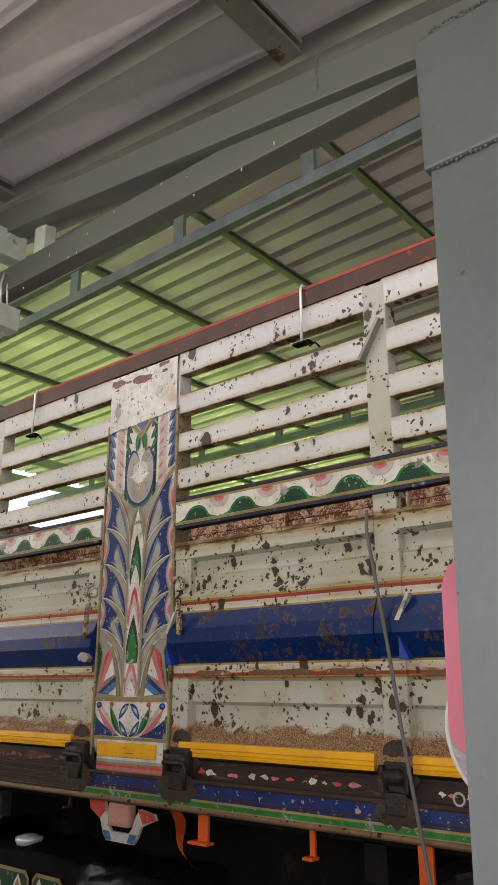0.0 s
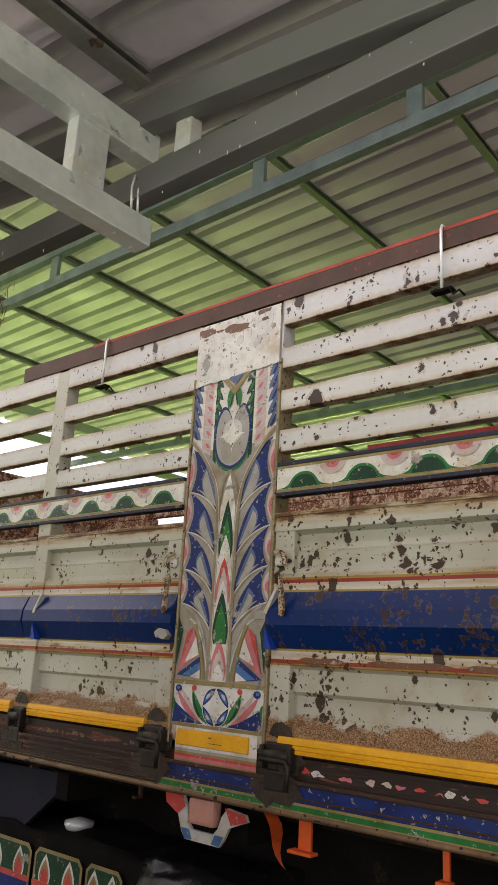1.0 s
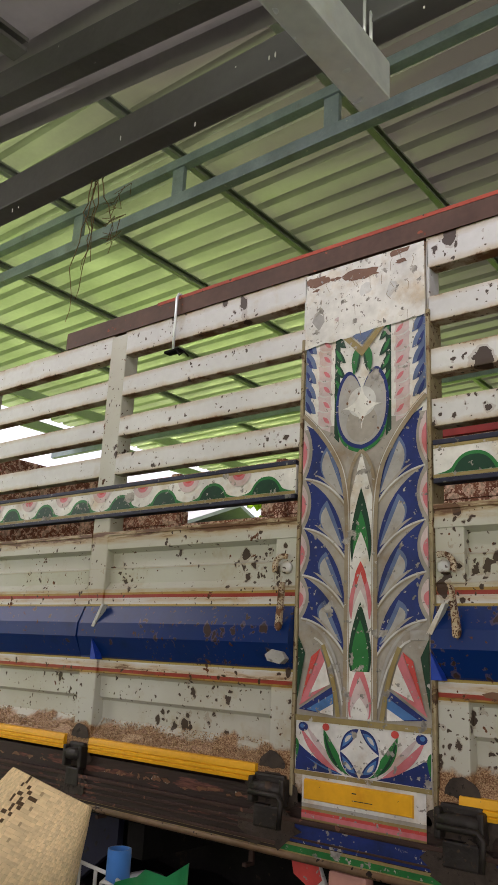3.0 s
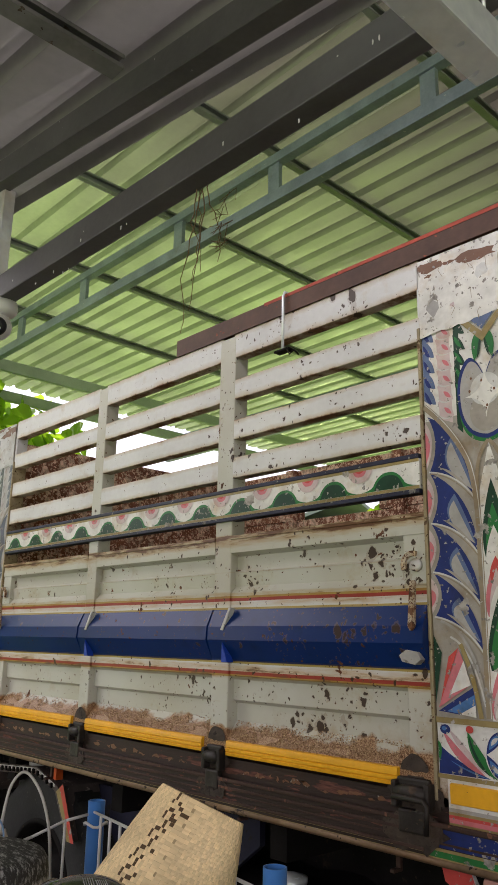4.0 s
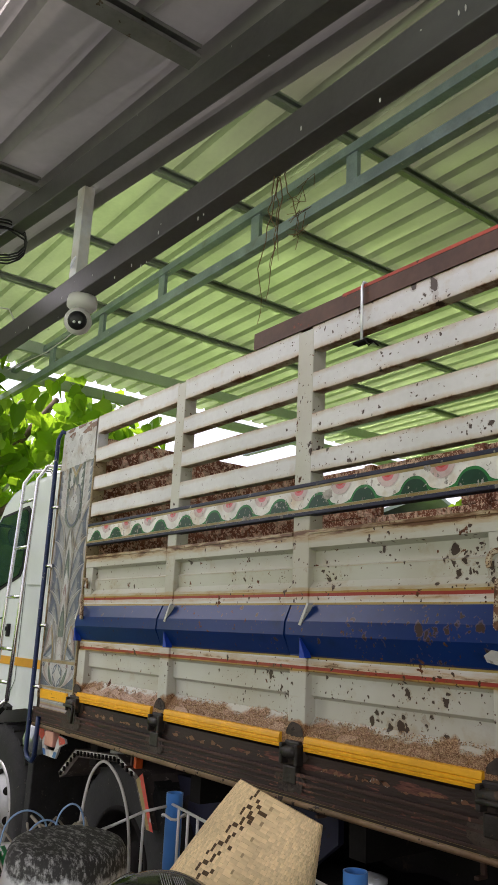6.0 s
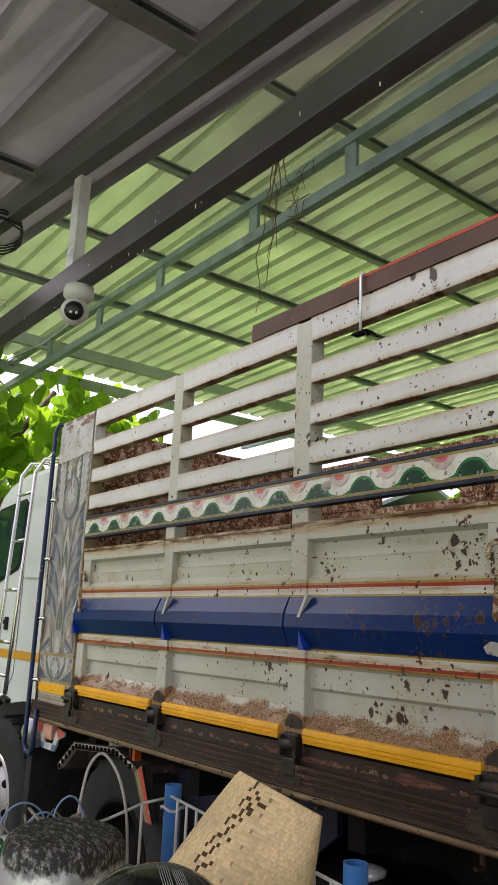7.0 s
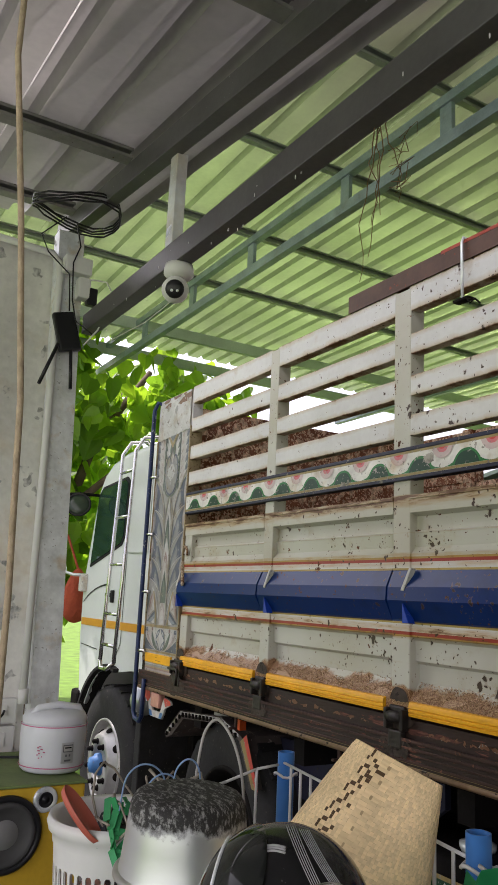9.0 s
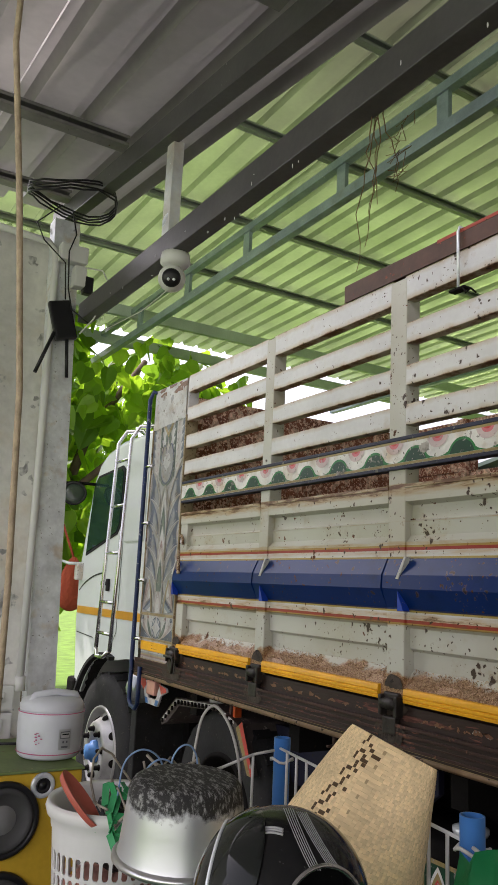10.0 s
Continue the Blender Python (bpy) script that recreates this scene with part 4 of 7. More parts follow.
def latch(x, big):
    """Greasy drop-side hinge: bearing block with a barrel between two cheeks, a strap below and a half-round smear of grease above."""
    h = B()
    w = 0.056 if big else 0.042
    box(h, x - w, x + w, -0.02, -0.002, 1.285, 1.352, 0.008)
    for k in (-1, 1):
        box(h, x + k * w - 0.009, x + k * w + 0.009, -0.038, -0.004, 1.268, 1.342, 0.006)
    lathe(h, [(0, -w + 0.004), (0.019, -w + 0.004), (0.021, -w * 0.3), (0.021, w * 0.3), (0.019, w - 0.004), (0, w - 0.004)], pose(x, -0.024, 1.312, 0, 90), 16)
    ob = part("drop_latch", h, M_LATCH, truck, "greasy black drop-side hinge")
    h = B()
    box(h, x - w * 0.85, x + w * 0.85, -0.029, -0.004, 1.205, 1.268, 0.006)
    part("hinge_strap", h, M_LATCH, ob)
    if big:
        h = B()
        tube(h, [(x - 0.05, -0.05, 1.30), (x + 0.055, -0.05, 1.30), (x + 0.068, -0.052, 1.285), (x + 0.062, -0.052, 1.215)], 0.008, 10)
        part("locking_pin", h, M_LATCH, ob)


M_LATCH = mat("greasy_hinge_steel", (0.024, 0.020, 0.017), 0.5, 0.15, 0.5, 14, 0.5, 60, (0.075, 0.05, 0.035), 12, 0.45)
for x in HINGES:
    latch(x, x in HINGES_AT_PILLARS)

# scalloped band between the posts
M_RIMBAR = mat("dark_navy_bar", (0.018, 0.02, 0.04), 0.5, 0, 0.4, 9, 0.1, 60, (0.2, 0.19, 0.17), 13, 0.42)
for x0, x1 in ((-5.695, -2.888), (-2.412, 0.73)):
    for z0, z1 in ((2.176, 2.1905), (2.2875, 2.303)):
        bm = B()
        box(bm, x0, x1, -0.014, 0.03, z0, z1, 0.003)
        part("band_rim", bm, M_RIMBAR, truck, "dark navy edge bar of the painted band")
    bm = B()
    box(bm, x0, x1, -0.011, 0.03, 2.191, 2.287, 0.002)
    band = part("painted_band", bm, PAINT["white"], truck, "painted band of green hills and pink buds")
    a = Art(x0, 0, -0.011)
    L = x1 - x0
    for z0, z1, colour in ((2.191, 2.201, "gold"), (2.277, 2.287, "gold")):
        a.poly(colour, [(0, z0), (L, z0), (L, z1), (0, z1)], 1)
    n = round(L / 0.235)
    for k in range(n):
        u = (k + 0.5) * L / n
        g = 0.5 * L / n
        # pale bud over the valley, then the dark hill with a lighter crest
        a.poly("green", bez((u - g * 0.96, 2.2015), (u - g * 0.55, 2.206), (u - g * 0.5, 2.224), 5) + bez((u - g * 0.5, 2.224), (u - g * 0.3, 2.260), (u, 2.258), 6)[1:] + bez((u, 2.258), (u + g * 0.3, 2.260), (u + g * 0.5, 2.224), 6)[1:] + bez((u + g * 0.5, 2.224), (u + g * 0.55, 2.206), (u + g * 0.96, 2.2015), 5)[1:], 2)
        a.poly("darkgreen", bez((u - g * 0.5, 2.2025), (u - g * 0.35, 2.250), (u, 2.248), 6) + bez((u, 2.248), (u + g * 0.35, 2.250), (u + g * 0.5, 2.2025), 6)[1:], 2.5)
        if k < n - 1:
            a.poly("palepink", bez((u + g * 0.55, 2.2765), (u + g * 0.66, 2.236), (u + g, 2.236), 6) + bez((u + g, 2.236), (u + g * 1.34, 2.236), (u + g * 1.45, 2.2765), 6)[1:], 2.2)
            a.poly("pink", bez((u + g * 0.76, 2.2765), (u + g * 0.82, 2.256), (u + g, 2.257), 6) + bez((u + g, 2.257), (u + g * 1.18, 2.256), (u + g * 1.24, 2.2765), 6)[1:], 2.7)
            a.poly("red", bez((u + g * 0.84, 2.2765), (u + g, 2.262), (u + g * 1.16, 2.2765), 8), 3.2)
    a.finish(band)

# sill pinstripes, brighter towards the rear
a = Art(0, 0, -0.02)
for z0, z1, colour in ((1.148, 1.160, "gold"), (1.160, 1.176, "green"), (1.176, 1.184, "gold"), (1.186, 1.232, "blue")):
    a.poly(colour, [(-2.9, z0), (X_REAR, z0), (X_REAR, z1), (-2.9, z1)], 1)
for z0, z1, colour in ((1.150, 1.158, "gold"), (1.166, 1.170, "gold")):
    a.poly(colour, [(-6.19, z0), (-2.91, z0), (-2.91, z1), (-6.19, z1)], 1)
rng = random.Random(4)
for x0, x1 in BAYS:
    u = x0 + 0.08
    while u < x1 - 0.12:
        l = rng.uniform(0.012, 0.05)
        z = 1.262 + rng.uniform(0, 0.008)
        a.y = 0.0
        h = rng.uniform(0.005, 0.018)
        a.poly(rng.choice(("palepink", "pink", "red", "white") if x0 > -2.5 else ("rust",)), [(u + l * 0.5 * (1 + math.cos(t)) + rng.uniform(-0.006, 0.006), z + h * 0.5 * (1 + math.sin(t)) + rng.uniform(-0.005, 0.005)) for t in [i * 0.7 for i in range(9)]], 1)
        u += l * rng.uniform(1.0, 2.4)
a.finish([o for o in truck.children if o.name.startswith("bed_sill")][0])

rng = random.Random(17)
for x in HINGES:
    big = x in HINGES_AT_PILLARS
    k = 1.1 if big else 0.8
    # run-down grease round the block, and a half-round smear above it
    for y, pts in ((-0.0225, [(k * 0.10 * math.cos(t) * (1 + rng.uniform(-0.2, 0.15)), 1.215 + k * 0.05 * math.sin(t) * (1 + rng.uniform(-0.3, 0.3))) for t in [i * 0.26 for i in range(24)]]),
                   (-0.003, [(k * 0.088 * math.cos(t) * (1 + rng.uniform(-0.15, 0.15)), 1.302 + k * 0.045 * math.sin(t) * (1 + rng.uniform(-0.2, 0.2))) for t in [i * 0.26 for i in range(24)]]),
                   (-0.004, [(0.048 * math.cos(t), 1.372 + (0.042 if t < 3.2 else 0.006) * math.sin(t) + rng.uniform(-0.003, 0.003)) for t in [i * 0.26 for i in range(24)]])):
        a = Art(x, 0, y)
        a.poly("black", pts, 3)
        for c, b in a.made:
            part("grease_stain", b, M_GREASE, truck, "dried dark grease")
# flat dark runs of bare rust below the belt
a = Art(0, 0, 0.0075)
for x0, x1 in BAYS[3:]:
    u = x0 + 0.12
    while u < x1 - 0.2:
        l = rng.uniform(0.1, 0.3)
        a.poly("rust", [(u, 1.617), (u + l * 0.15, 1.624), (u + l * 0.5, 1.621), (u + l * 0.8, 1.625), (u + l, 1.616), (u + l * 0.9, 1.607), (u + l * 0.4, 1.604), (u + 0.01, 1.609)], 1)
        u += l * rng.uniform(1.05, 1.6)
for c, b in a.made:
    part("rust_run", b, PAINT["rust"], truck)

# loose sawdust lying on the sloping foot of the side panels
def sawdust():
    rng = random.Random(41)
    verts, faces = [], []
    for x0, x1 in BAYS[:5]:
        a, b = x0 + (0.09 if x0 in (-5.70, -2.418) else 0.012), x1 - (0.09 if x1 in (-2.882, 0.736) else 0.012)
        thick = 0.45 if x0 < -4.8 else 0.75 if x0 < -4 else 1.0
        for k in range(int(3600 * (b - a) * thick)):
            t = rng.random() ** 0.75
            x = rng.uniform(a, b)
            if noise.noise(Vector((x * 9, t * 2, 3))) < -0.25 * thick - 0.1 * (1 - t):
                continue
            y, z = 0.05 - 0.049 * t, 1.437 - 0.062 * t
            r = rng.uniform(0.0012, 0.0036)
            q = Euler((rng.uniform(0, 6), rng.uniform(0, 6), rng.uniform(0, 6))).to_matrix()
            o = len(verts)
            for p in ((1, 0, -0.3), (-0.6, 0.8, -0.3), (-0.6, -0.8, -0.3), (0, 0, 0.6)):
                verts.append(tuple(Vector((x, y - 0.002, z + 0.001)) + r * (q @ Vector(p))))
            faces += [(o, o + 1, o + 2), (o, o + 1, o + 3), (o + 1, o + 2, o + 3), (o + 2, o, o + 3)]
    m = mat("sawdust_grain", (0.34, 0.20, 0.10), 0.95, 0, 0.2, 30, 0.0, 90)
    nt = m.node_tree
    geo = nt.nodes.new("ShaderNodeNewGeometry")
    ramp = nt.nodes.new("ShaderNodeValToRGB")
    e = ramp.color_ramp.elements
    e[0].color, e[1].color = (0.13, 0.06, 0.025, 1), (0.55, 0.38, 0.22, 1)
    nt.links.new(geo.outputs["Random Per Island"], ramp.inputs[0])
    nt.links.new(ramp.outputs[0], nt.nodes["Principled BSDF"].inputs["Base Color"])
    me = bpy.data.meshes.new("sawdust")
    me.from_pydata(verts, [], faces)
    me.materials.append(m)
    tagged(new("sawdust", me), "coarse brown sawdust lying along the truck side", "sawdust", kind="stuff")


sawdust()

# clamp hooks over the top rail
for x in (-3.48, -1.75):
    bm = B()
    tube(bm, [(x, -0.02, 2.80), (x, -0.02, 3.03), (x, -0.012, 3.05), (x, 0.03, 3.05)], 0.0055, 8)
    hk = part("clamp_rod", bm, M_GALV, truck, "white rod clamp over the rail")
    bm = B()
    box(bm, x - 0.035, x + 0.04, -0.034, 0.0, 2.797, 2.806, 0.002)
    tube(bm, [(x + 0.03, -0.03, 2.8), (x + 0.045, -0.03, 2.775), (x + 0.06, -0.02, 2.79), (x + 0.075, -0.01, 2.77)], 0.004, 6)
    part("clamp_plate", bm, M_CHASSIS, hk)
# diagonal brace plate on a post, chain hooks beside the pillar
bm = B()
beam(bm, (-1.50, -0.008, 2.66), (-1.415, -0.008, 2.80), 0.012, 0.045, up=(0, -1, 0))
part("repair_plate", bm, mat("bare_repair_plate", (0.3, 0.28, 0.25), 0.6, 0.3, 0.25, 9, 0.2, 60), truck)
M_FLAKE = mat("flaking_hook_paint", (0.45, 0.38, 0.28), 0.75, 0, 0.3, 30, 0.4, 90, (0.12, 0.055, 0.028), 42, 0.78)
for x, z, s in ((-2.918, 1.957, -1), (-2.388, 1.942, 1), (-5.655, 1.95, 1)):
    bm = B()
    lathe(bm, [(0, 0.006), (0.015, 0.006), (0.02, 0.002), (0.02, -0.008), (0, -0.008)], pose(x, -0.006, z, 90), 24)
    knob = part("knob", bm, M_SLAT, truck, "round white-painted stop")
    bm = B()
    arc = [(x + s * 0.034 * math.sin(t), -0.02, z + 0.034 * math.cos(t)) for t in [-0.4 + i * 0.3 for i in range(9)]]
    for p, q in zip(arc, arc[1:]):
        beam(bm, p, q, 0.016, 0.009, up=(0, 1, 0))
    part("hook", bm, M_FLAKE, knob, "rusty curved hook")
    bm = B()
    xb = x + s * 0.03 if s > 0 else x + 0.012
    pts = [(xb, z - 0.05), (xb + 0.012, z - 0.055), (xb + 0.03, z - 0.175), (xb + 0.024, z - 0.19), (xb + 0.008, z - 0.188)] if s > 0 else [(xb - 0.006, z - 0.05), (xb + 0.012, z - 0.05), (xb + 0.004, z - 0.185), (xb - 0.008, z - 0.198), (xb - 0.018, z - 0.185)]
    prism(bm, pts, "y", -0.052, -0.036)
    bmesh.ops.bevel(bm, geom=bm.edges[:], offset=0.003, segments=2, affect="EDGES")
    part("locking_bar", bm, M_FLAKE, knob, "flaking rusty locking bar")
# small gussets where the belt meets the posts
M_BELTBLUE = mat("bright_belt_blue", (0.008, 0.04, 0.30), 0.4, 0, 0.25, 9, 0.1, 60, (0.2, 0.2, 0.22), 15, 0.35)
for x0, x1 in BAYS:
    bm = B()
    prism(bm, [(x0 - 0.012, 1.762), (x0 + 0.004, 1.760), (x0 + 0.045, 1.842), (x0 + 0.034, 1.842)], "y", -0.036, -0.012)
    part("belt_gusset", bm, PAINT["lightgrey"], truck)
    bm = B()
    prism(bm, [(x0, 1.645), (x0 + 0.032, 1.645), (x0, 1.715)], "y", -0.036, -0.004)
    part("belt_gusset", bm, M_BELTBLUE, truck)
    bm = B()
    box(bm, x0 - 0.075, x0 - 0.018, -0.004, 0.0, 1.745, 1.772, 0.0015)
    part("bare_patch", bm, PAINT["grey"], truck)
    if x1 == -2.882:
        bm = B()
        prism(bm, [(x1 - 0.085, 1.69), (x1 - 0.06, 1.706), (x1 - 0.02, 1.70), (x1 - 0.008, 1.68), (x1 - 0.03, 1.664), (x1 - 0.075, 1.672)], "y", -0.035, -0.0)
        part("bare_patch", bm, PAINT["grey"], truck)

# loose cable hanging in front of the side
bm = B()
tube(bm, [(-1.495, -0.03, 2.12), (-1.49, -0.045, 2.05), (-1.43, -0.05, 1.68), (-1.39, -0.055, 1.40), (-1.33, -0.06, 1.05), (-1.29, -0.03, 0.7), (-1.27, 0.1, 0.02)], 0.006, 8)
thing("hanging_cable", bm, mat("grey_cable", (0.13, 0.13, 0.13), 0.6), "grey cable hanging down the truck side", "cable")

# far side: rail and slats seen from inside
bm = B()
box(bm, -3.4, X_REAR, 2.2, 2.30, 3.002, 3.06, 0.004)
part("far_rail", bm, mat("red_rail_enamel", (0.33, 0.03, 0.025), 0.5, 0, 0.25, 6, 0.1, 50, RUST, 9, 0.35), truck, "red top rail of the far side")

# brackets under the sill
M_RW = PAINT["red"]
for x, lab in ((-2.68, 1), (-5.95, 1)):
    bm = B()
    pts = [(x - 0.19, 1.14), (x - 0.10, 1.14), (x - 0.075, 1.09), (x - 0.07, 1.05), (x - 0.05, 1.03), (x + 0.05, 1.03), (x + 0.07, 1.05), (x + 0.085, 1.09), (x + 0.11, 1.12), (x + 0.19, 1.11), (x + 0.20, 1.09), (x + 0.12, 1.06), (x + 0.10, 1.02), (x + 0.08, 0.995), (x - 0.08, 0.995), (x - 0.10, 1.02), (x - 0.12, 1.07), (x - 0.18, 1.10)]
    prism(bm, pts, "y", 0.0, 0.012)
    br = part("lamp_bracket", bm, PAINT["lightgrey"], truck, "painted scroll bracket round a side lamp")
    a = Art(x, 0, -0.001)
    a.poly("red", [(-0.19, 1.14), (-0.10, 1.14), (-0.085, 1.10), (-0.12, 1.07), (-0.18, 1.10)], 1)
    a.poly("red", [(0.10, 1.12), (0.19, 1.11), (0.2, 1.09), (0.13, 1.07)], 1)
    a.poly("skyblue", [(-0.1, 1.03), (-0.06, 1.03), (-0.045, 1.0), (-0.08, 0.996)], 1)
    a.poly("skyblue", [(0.06, 1.03), (0.1, 1.03), (0.08, 0.996), (0.045, 1.0)], 1)
    a.finish(br)
    bm = B()
    box(bm, x - 0.06, x + 0.06, -0.015, 0.03, 1.05, 1.135, 0.012)
    part("side_lamp", bm, mat("pink_lamp_lens", (0.5, 0.25, 0.2), 0.25, 0, 0.15, 8, 0.05, 60), br, "faded pink lamp lens")
for x, zb, y in ((-2.27, 1.04, 0.03), (-1.79, 1.05, 0.03), (-1.39, 0.98, 0.03), (-3.04, 1.09, 0.03), (-4.22, 1.09, 0.03), (-3.70, 1.12, 0.03), (-5.1, 1.07, 0.05)):
    bm = B()
    thin = x < -2.9
    w = 0.008 if thin else 0.010 if x == -1.79 else 0.024
    box(bm, x - w, x + w, y, y + 0.012, zb, 1.146, 0.002)
    box(bm, x - w * (1 if thin else 1.9), x + w * (1 if thin else 1.9), y - 0.03, y + 0.012, zb - 0.008, zb + 0.002, 0.002)
    part("rope_hook", bm, M_RUSTY if thin else M_ORANGE, truck, "" if thin else "bright orange rope hook")
bm = B()
rows = []
for i in range(9):
    t = i / 8
    p = Vector((-2.42 + 0.11 * t, 0.02 + 0.02 * math.sin(7 * t), 1.14 - 0.19 * t))
    o = Vector((0.017 * math.cos(1.5 * t), 0.012 * math.sin(5 * t), 0.006))
    rows.append((bm.verts.new(p - o), bm.verts.new(p + o)))
for a, b in zip(rows, rows[1:]):
    bm.faces.new((a[0], a[1], b[1], b[0])).smooth = True
bmesh.ops.solidify(bm, geom=bm.faces[:], thickness=0.003)
part("tie_strap", bm, M_ORANGE, truck, "loose orange tie strap")

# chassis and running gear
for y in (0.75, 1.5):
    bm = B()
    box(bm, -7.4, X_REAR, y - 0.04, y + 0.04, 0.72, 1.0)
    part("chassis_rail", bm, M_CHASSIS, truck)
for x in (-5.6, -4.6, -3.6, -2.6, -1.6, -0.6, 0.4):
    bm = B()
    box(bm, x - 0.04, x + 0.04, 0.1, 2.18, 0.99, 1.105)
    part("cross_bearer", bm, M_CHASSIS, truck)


def wheel(x, y, front=False, far=False):
    """Truck wheel: tyre with tread blocks, rim with hand holes, hub and nuts. The outer face looks towards -y (or +y for far)."""
    s = 1 if far else -1
    m = pose(x, y, 0.531, 90 if not far else -90)
    bm = B()
    lathe(bm, [(0.30, 0.0), (0.34, 0.012), (0.44, 0.02), (0.50, 0.0), (0.522, -0.03), (0.522, -0.24), (0.50, -0.27), (0.44, -0.29), (0.30, -0.27)], m, 48)
    ty = part("wheel", bm, M_BLACK, truck, "dusty black truck tyre")
    bm = B()
    for k in range(44):
        q = m @ pose(0, 0, 0, 0, 0, k * 360 / 44) @ pose(0.522, 0, -0.07 if k % 2 else -0.2)
        bmesh.ops.create_cube(bm, size=1, matrix=q @ Matrix.Diagonal((0.016, 0.055, 0.10, 1)))
    tagged(part("tread", bm, M_BLACK, ty), kind="stuff")
    bm = B()
    if front:
        prof = [(0.305, -0.01), (0.30, 0.012), (0.285, 0.012), (0.27, -0.05), (0.255, -0.06), (0.20, 0.035), (0.185, 0.045), (0.10, 0.045), (0.10, 0.03), (0, 0.03)]
    else:
        prof = [(0.305, -0.01), (0.30, 0.01), (0.28, 0.01), (0.27, -0.08), (0.19, -0.14), (0.13, -0.14), (0.10, -0.05), (0, -0.05)]
    lathe(bm, prof, m, 40)
    rim = part("rim", bm, mat("silver_wheel_paint", (0.36, 0.36, 0.35), 0.4, 0.5, 0.15, 10, 0.1, 60, (0.2, 0.17, 0.13), 10, 0.35) if front else M_CHASSIS, ty)
    if front:
        for k in range(8):
            a = k * math.pi / 4 + 0.2
            bm = B()
            q = m @ Matrix.Translation((0.15 * math.cos(a), 0.15 * math.sin(a), 0.044))
            lathe(bm, [(0.022, 0), (0.022, 0.006), (0.016, 0.007), (0.016, 0.035), (0.008, 0.042), (0, 0.042)], q, 8)
            part("wheel_nut", bm, M_CHASSIS, ty)
            bm = B()
            q = m @ Matrix.Translation((0.228 * math.cos(a + 0.4), 0.228 * math.sin(a + 0.4), -0.012)) @ Euler((0, 0, a + 0.4)).to_matrix().to_4x4() @ Euler((0, radians(60), 0)).to_matrix().to_4x4()
            lathe(bm, [(0, 0.006), (0.028, 0.006), (0.028, 0.0), (0.0, 0.0)], q, 12)
            part("hand_hole", bm, M_CHASSIS, ty)
        bm = B()
        lathe(bm, [(0.075, 0.03), (0.072, 0.06), (0.055, 0.068), (0.05, 0.10), (0, 0.105)], m, 20)
        part("hub_cap", bm, mat("blue_hub_paint", (0.05, 0.16, 0.38), 0.5, 0, 0.2, 12, 0.1, 60, (0.2, 0.2, 0.2), 16, 0.3), ty, "blue-painted hub cap")


wheel(-6.98, 0.10, True)
wheel(-6.98, 2.15, True, True)
for x in (-5.35, -1.2, 0.05):
    wheel(x, 0.16)
    wheel(x, 2.10, False, True)

# mudguard over the second axle
bm = B()
out = [(-6.0, 0.87), (-5.92, 0.90), (-5.78, 1.01), (-5.34, 1.05), (-5.14, 1.0), (-5.0, 0.80), (-4.97, 0.80), (-5.11, 1.02), (-5.33, 1.085), (-5.83, 1.05), (-6.02, 0.90)]
prism(bm, out, "y", 0.10, 0.62)
guard = part("mudguard", bm, mat("dusty_guard_steel", (0.075, 0.06, 0.055), 0.7, 0, 0.35, 7, 0.3, 50, (0.20, 0.17, 0.145), 8, 0.5), truck, "dusty grey-brown folded-steel mudguard")
a = Art(0, 0, 0.099)
a.poly("gold", [(-5.12, 1.0), (-4.99, 0.80), (-4.96, 0.80), (-5.09, 1.02)], 1)
a.poly("red", [(-5.09, 1.02), (-4.96, 0.80), (-4.93, 0.80), (-5.06, 1.04)], 1)
a.poly("lightgrey", [(-6.0, 0.885), (-5.80, 1.03), (-5.33, 1.065), (-5.14, 1.015), (-5.14, 1.03), (-5.33, 1.08), (-5.82, 1.045), (-6.01, 0.90)], 1)
a.finish(guard)
bm = B()
edge = [(-6.0, 0.885), (-5.80, 1.03), (-5.33, 1.065), (-5.14, 1.015)]
for (u0, v0), (u1, v1) in zip(edge, edge[1:]):
    k = int(math.hypot(u1 - u0, v1 - v0) / 0.042)
    for i in range(k):
        q = (i + 0.5) / k
        box(bm, u0 + (u1 - u0) * q - 0.008, u0 + (u1 - u0) * q + 0.008, 0.088, 0.098, v0 + (v1 - v0) * q - 0.012, v0 + (v1 - v0) * q + 0.012, 0.003)
tagged(part("stud_row", bm, M_CHASSIS, guard, "row of dark studs along the edge"), kind="stuff")
# apron's navy is lowered towards black for the shade under the bed
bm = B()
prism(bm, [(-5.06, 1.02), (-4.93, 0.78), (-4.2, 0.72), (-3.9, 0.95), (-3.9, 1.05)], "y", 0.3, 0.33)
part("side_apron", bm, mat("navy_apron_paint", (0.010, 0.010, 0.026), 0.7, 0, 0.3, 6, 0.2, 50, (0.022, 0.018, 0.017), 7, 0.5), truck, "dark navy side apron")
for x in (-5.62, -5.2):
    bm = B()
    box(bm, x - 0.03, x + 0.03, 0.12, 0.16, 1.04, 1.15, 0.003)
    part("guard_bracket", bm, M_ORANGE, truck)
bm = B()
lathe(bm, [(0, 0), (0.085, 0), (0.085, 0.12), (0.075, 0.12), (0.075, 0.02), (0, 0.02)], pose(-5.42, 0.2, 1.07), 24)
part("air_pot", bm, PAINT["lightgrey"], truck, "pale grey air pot")

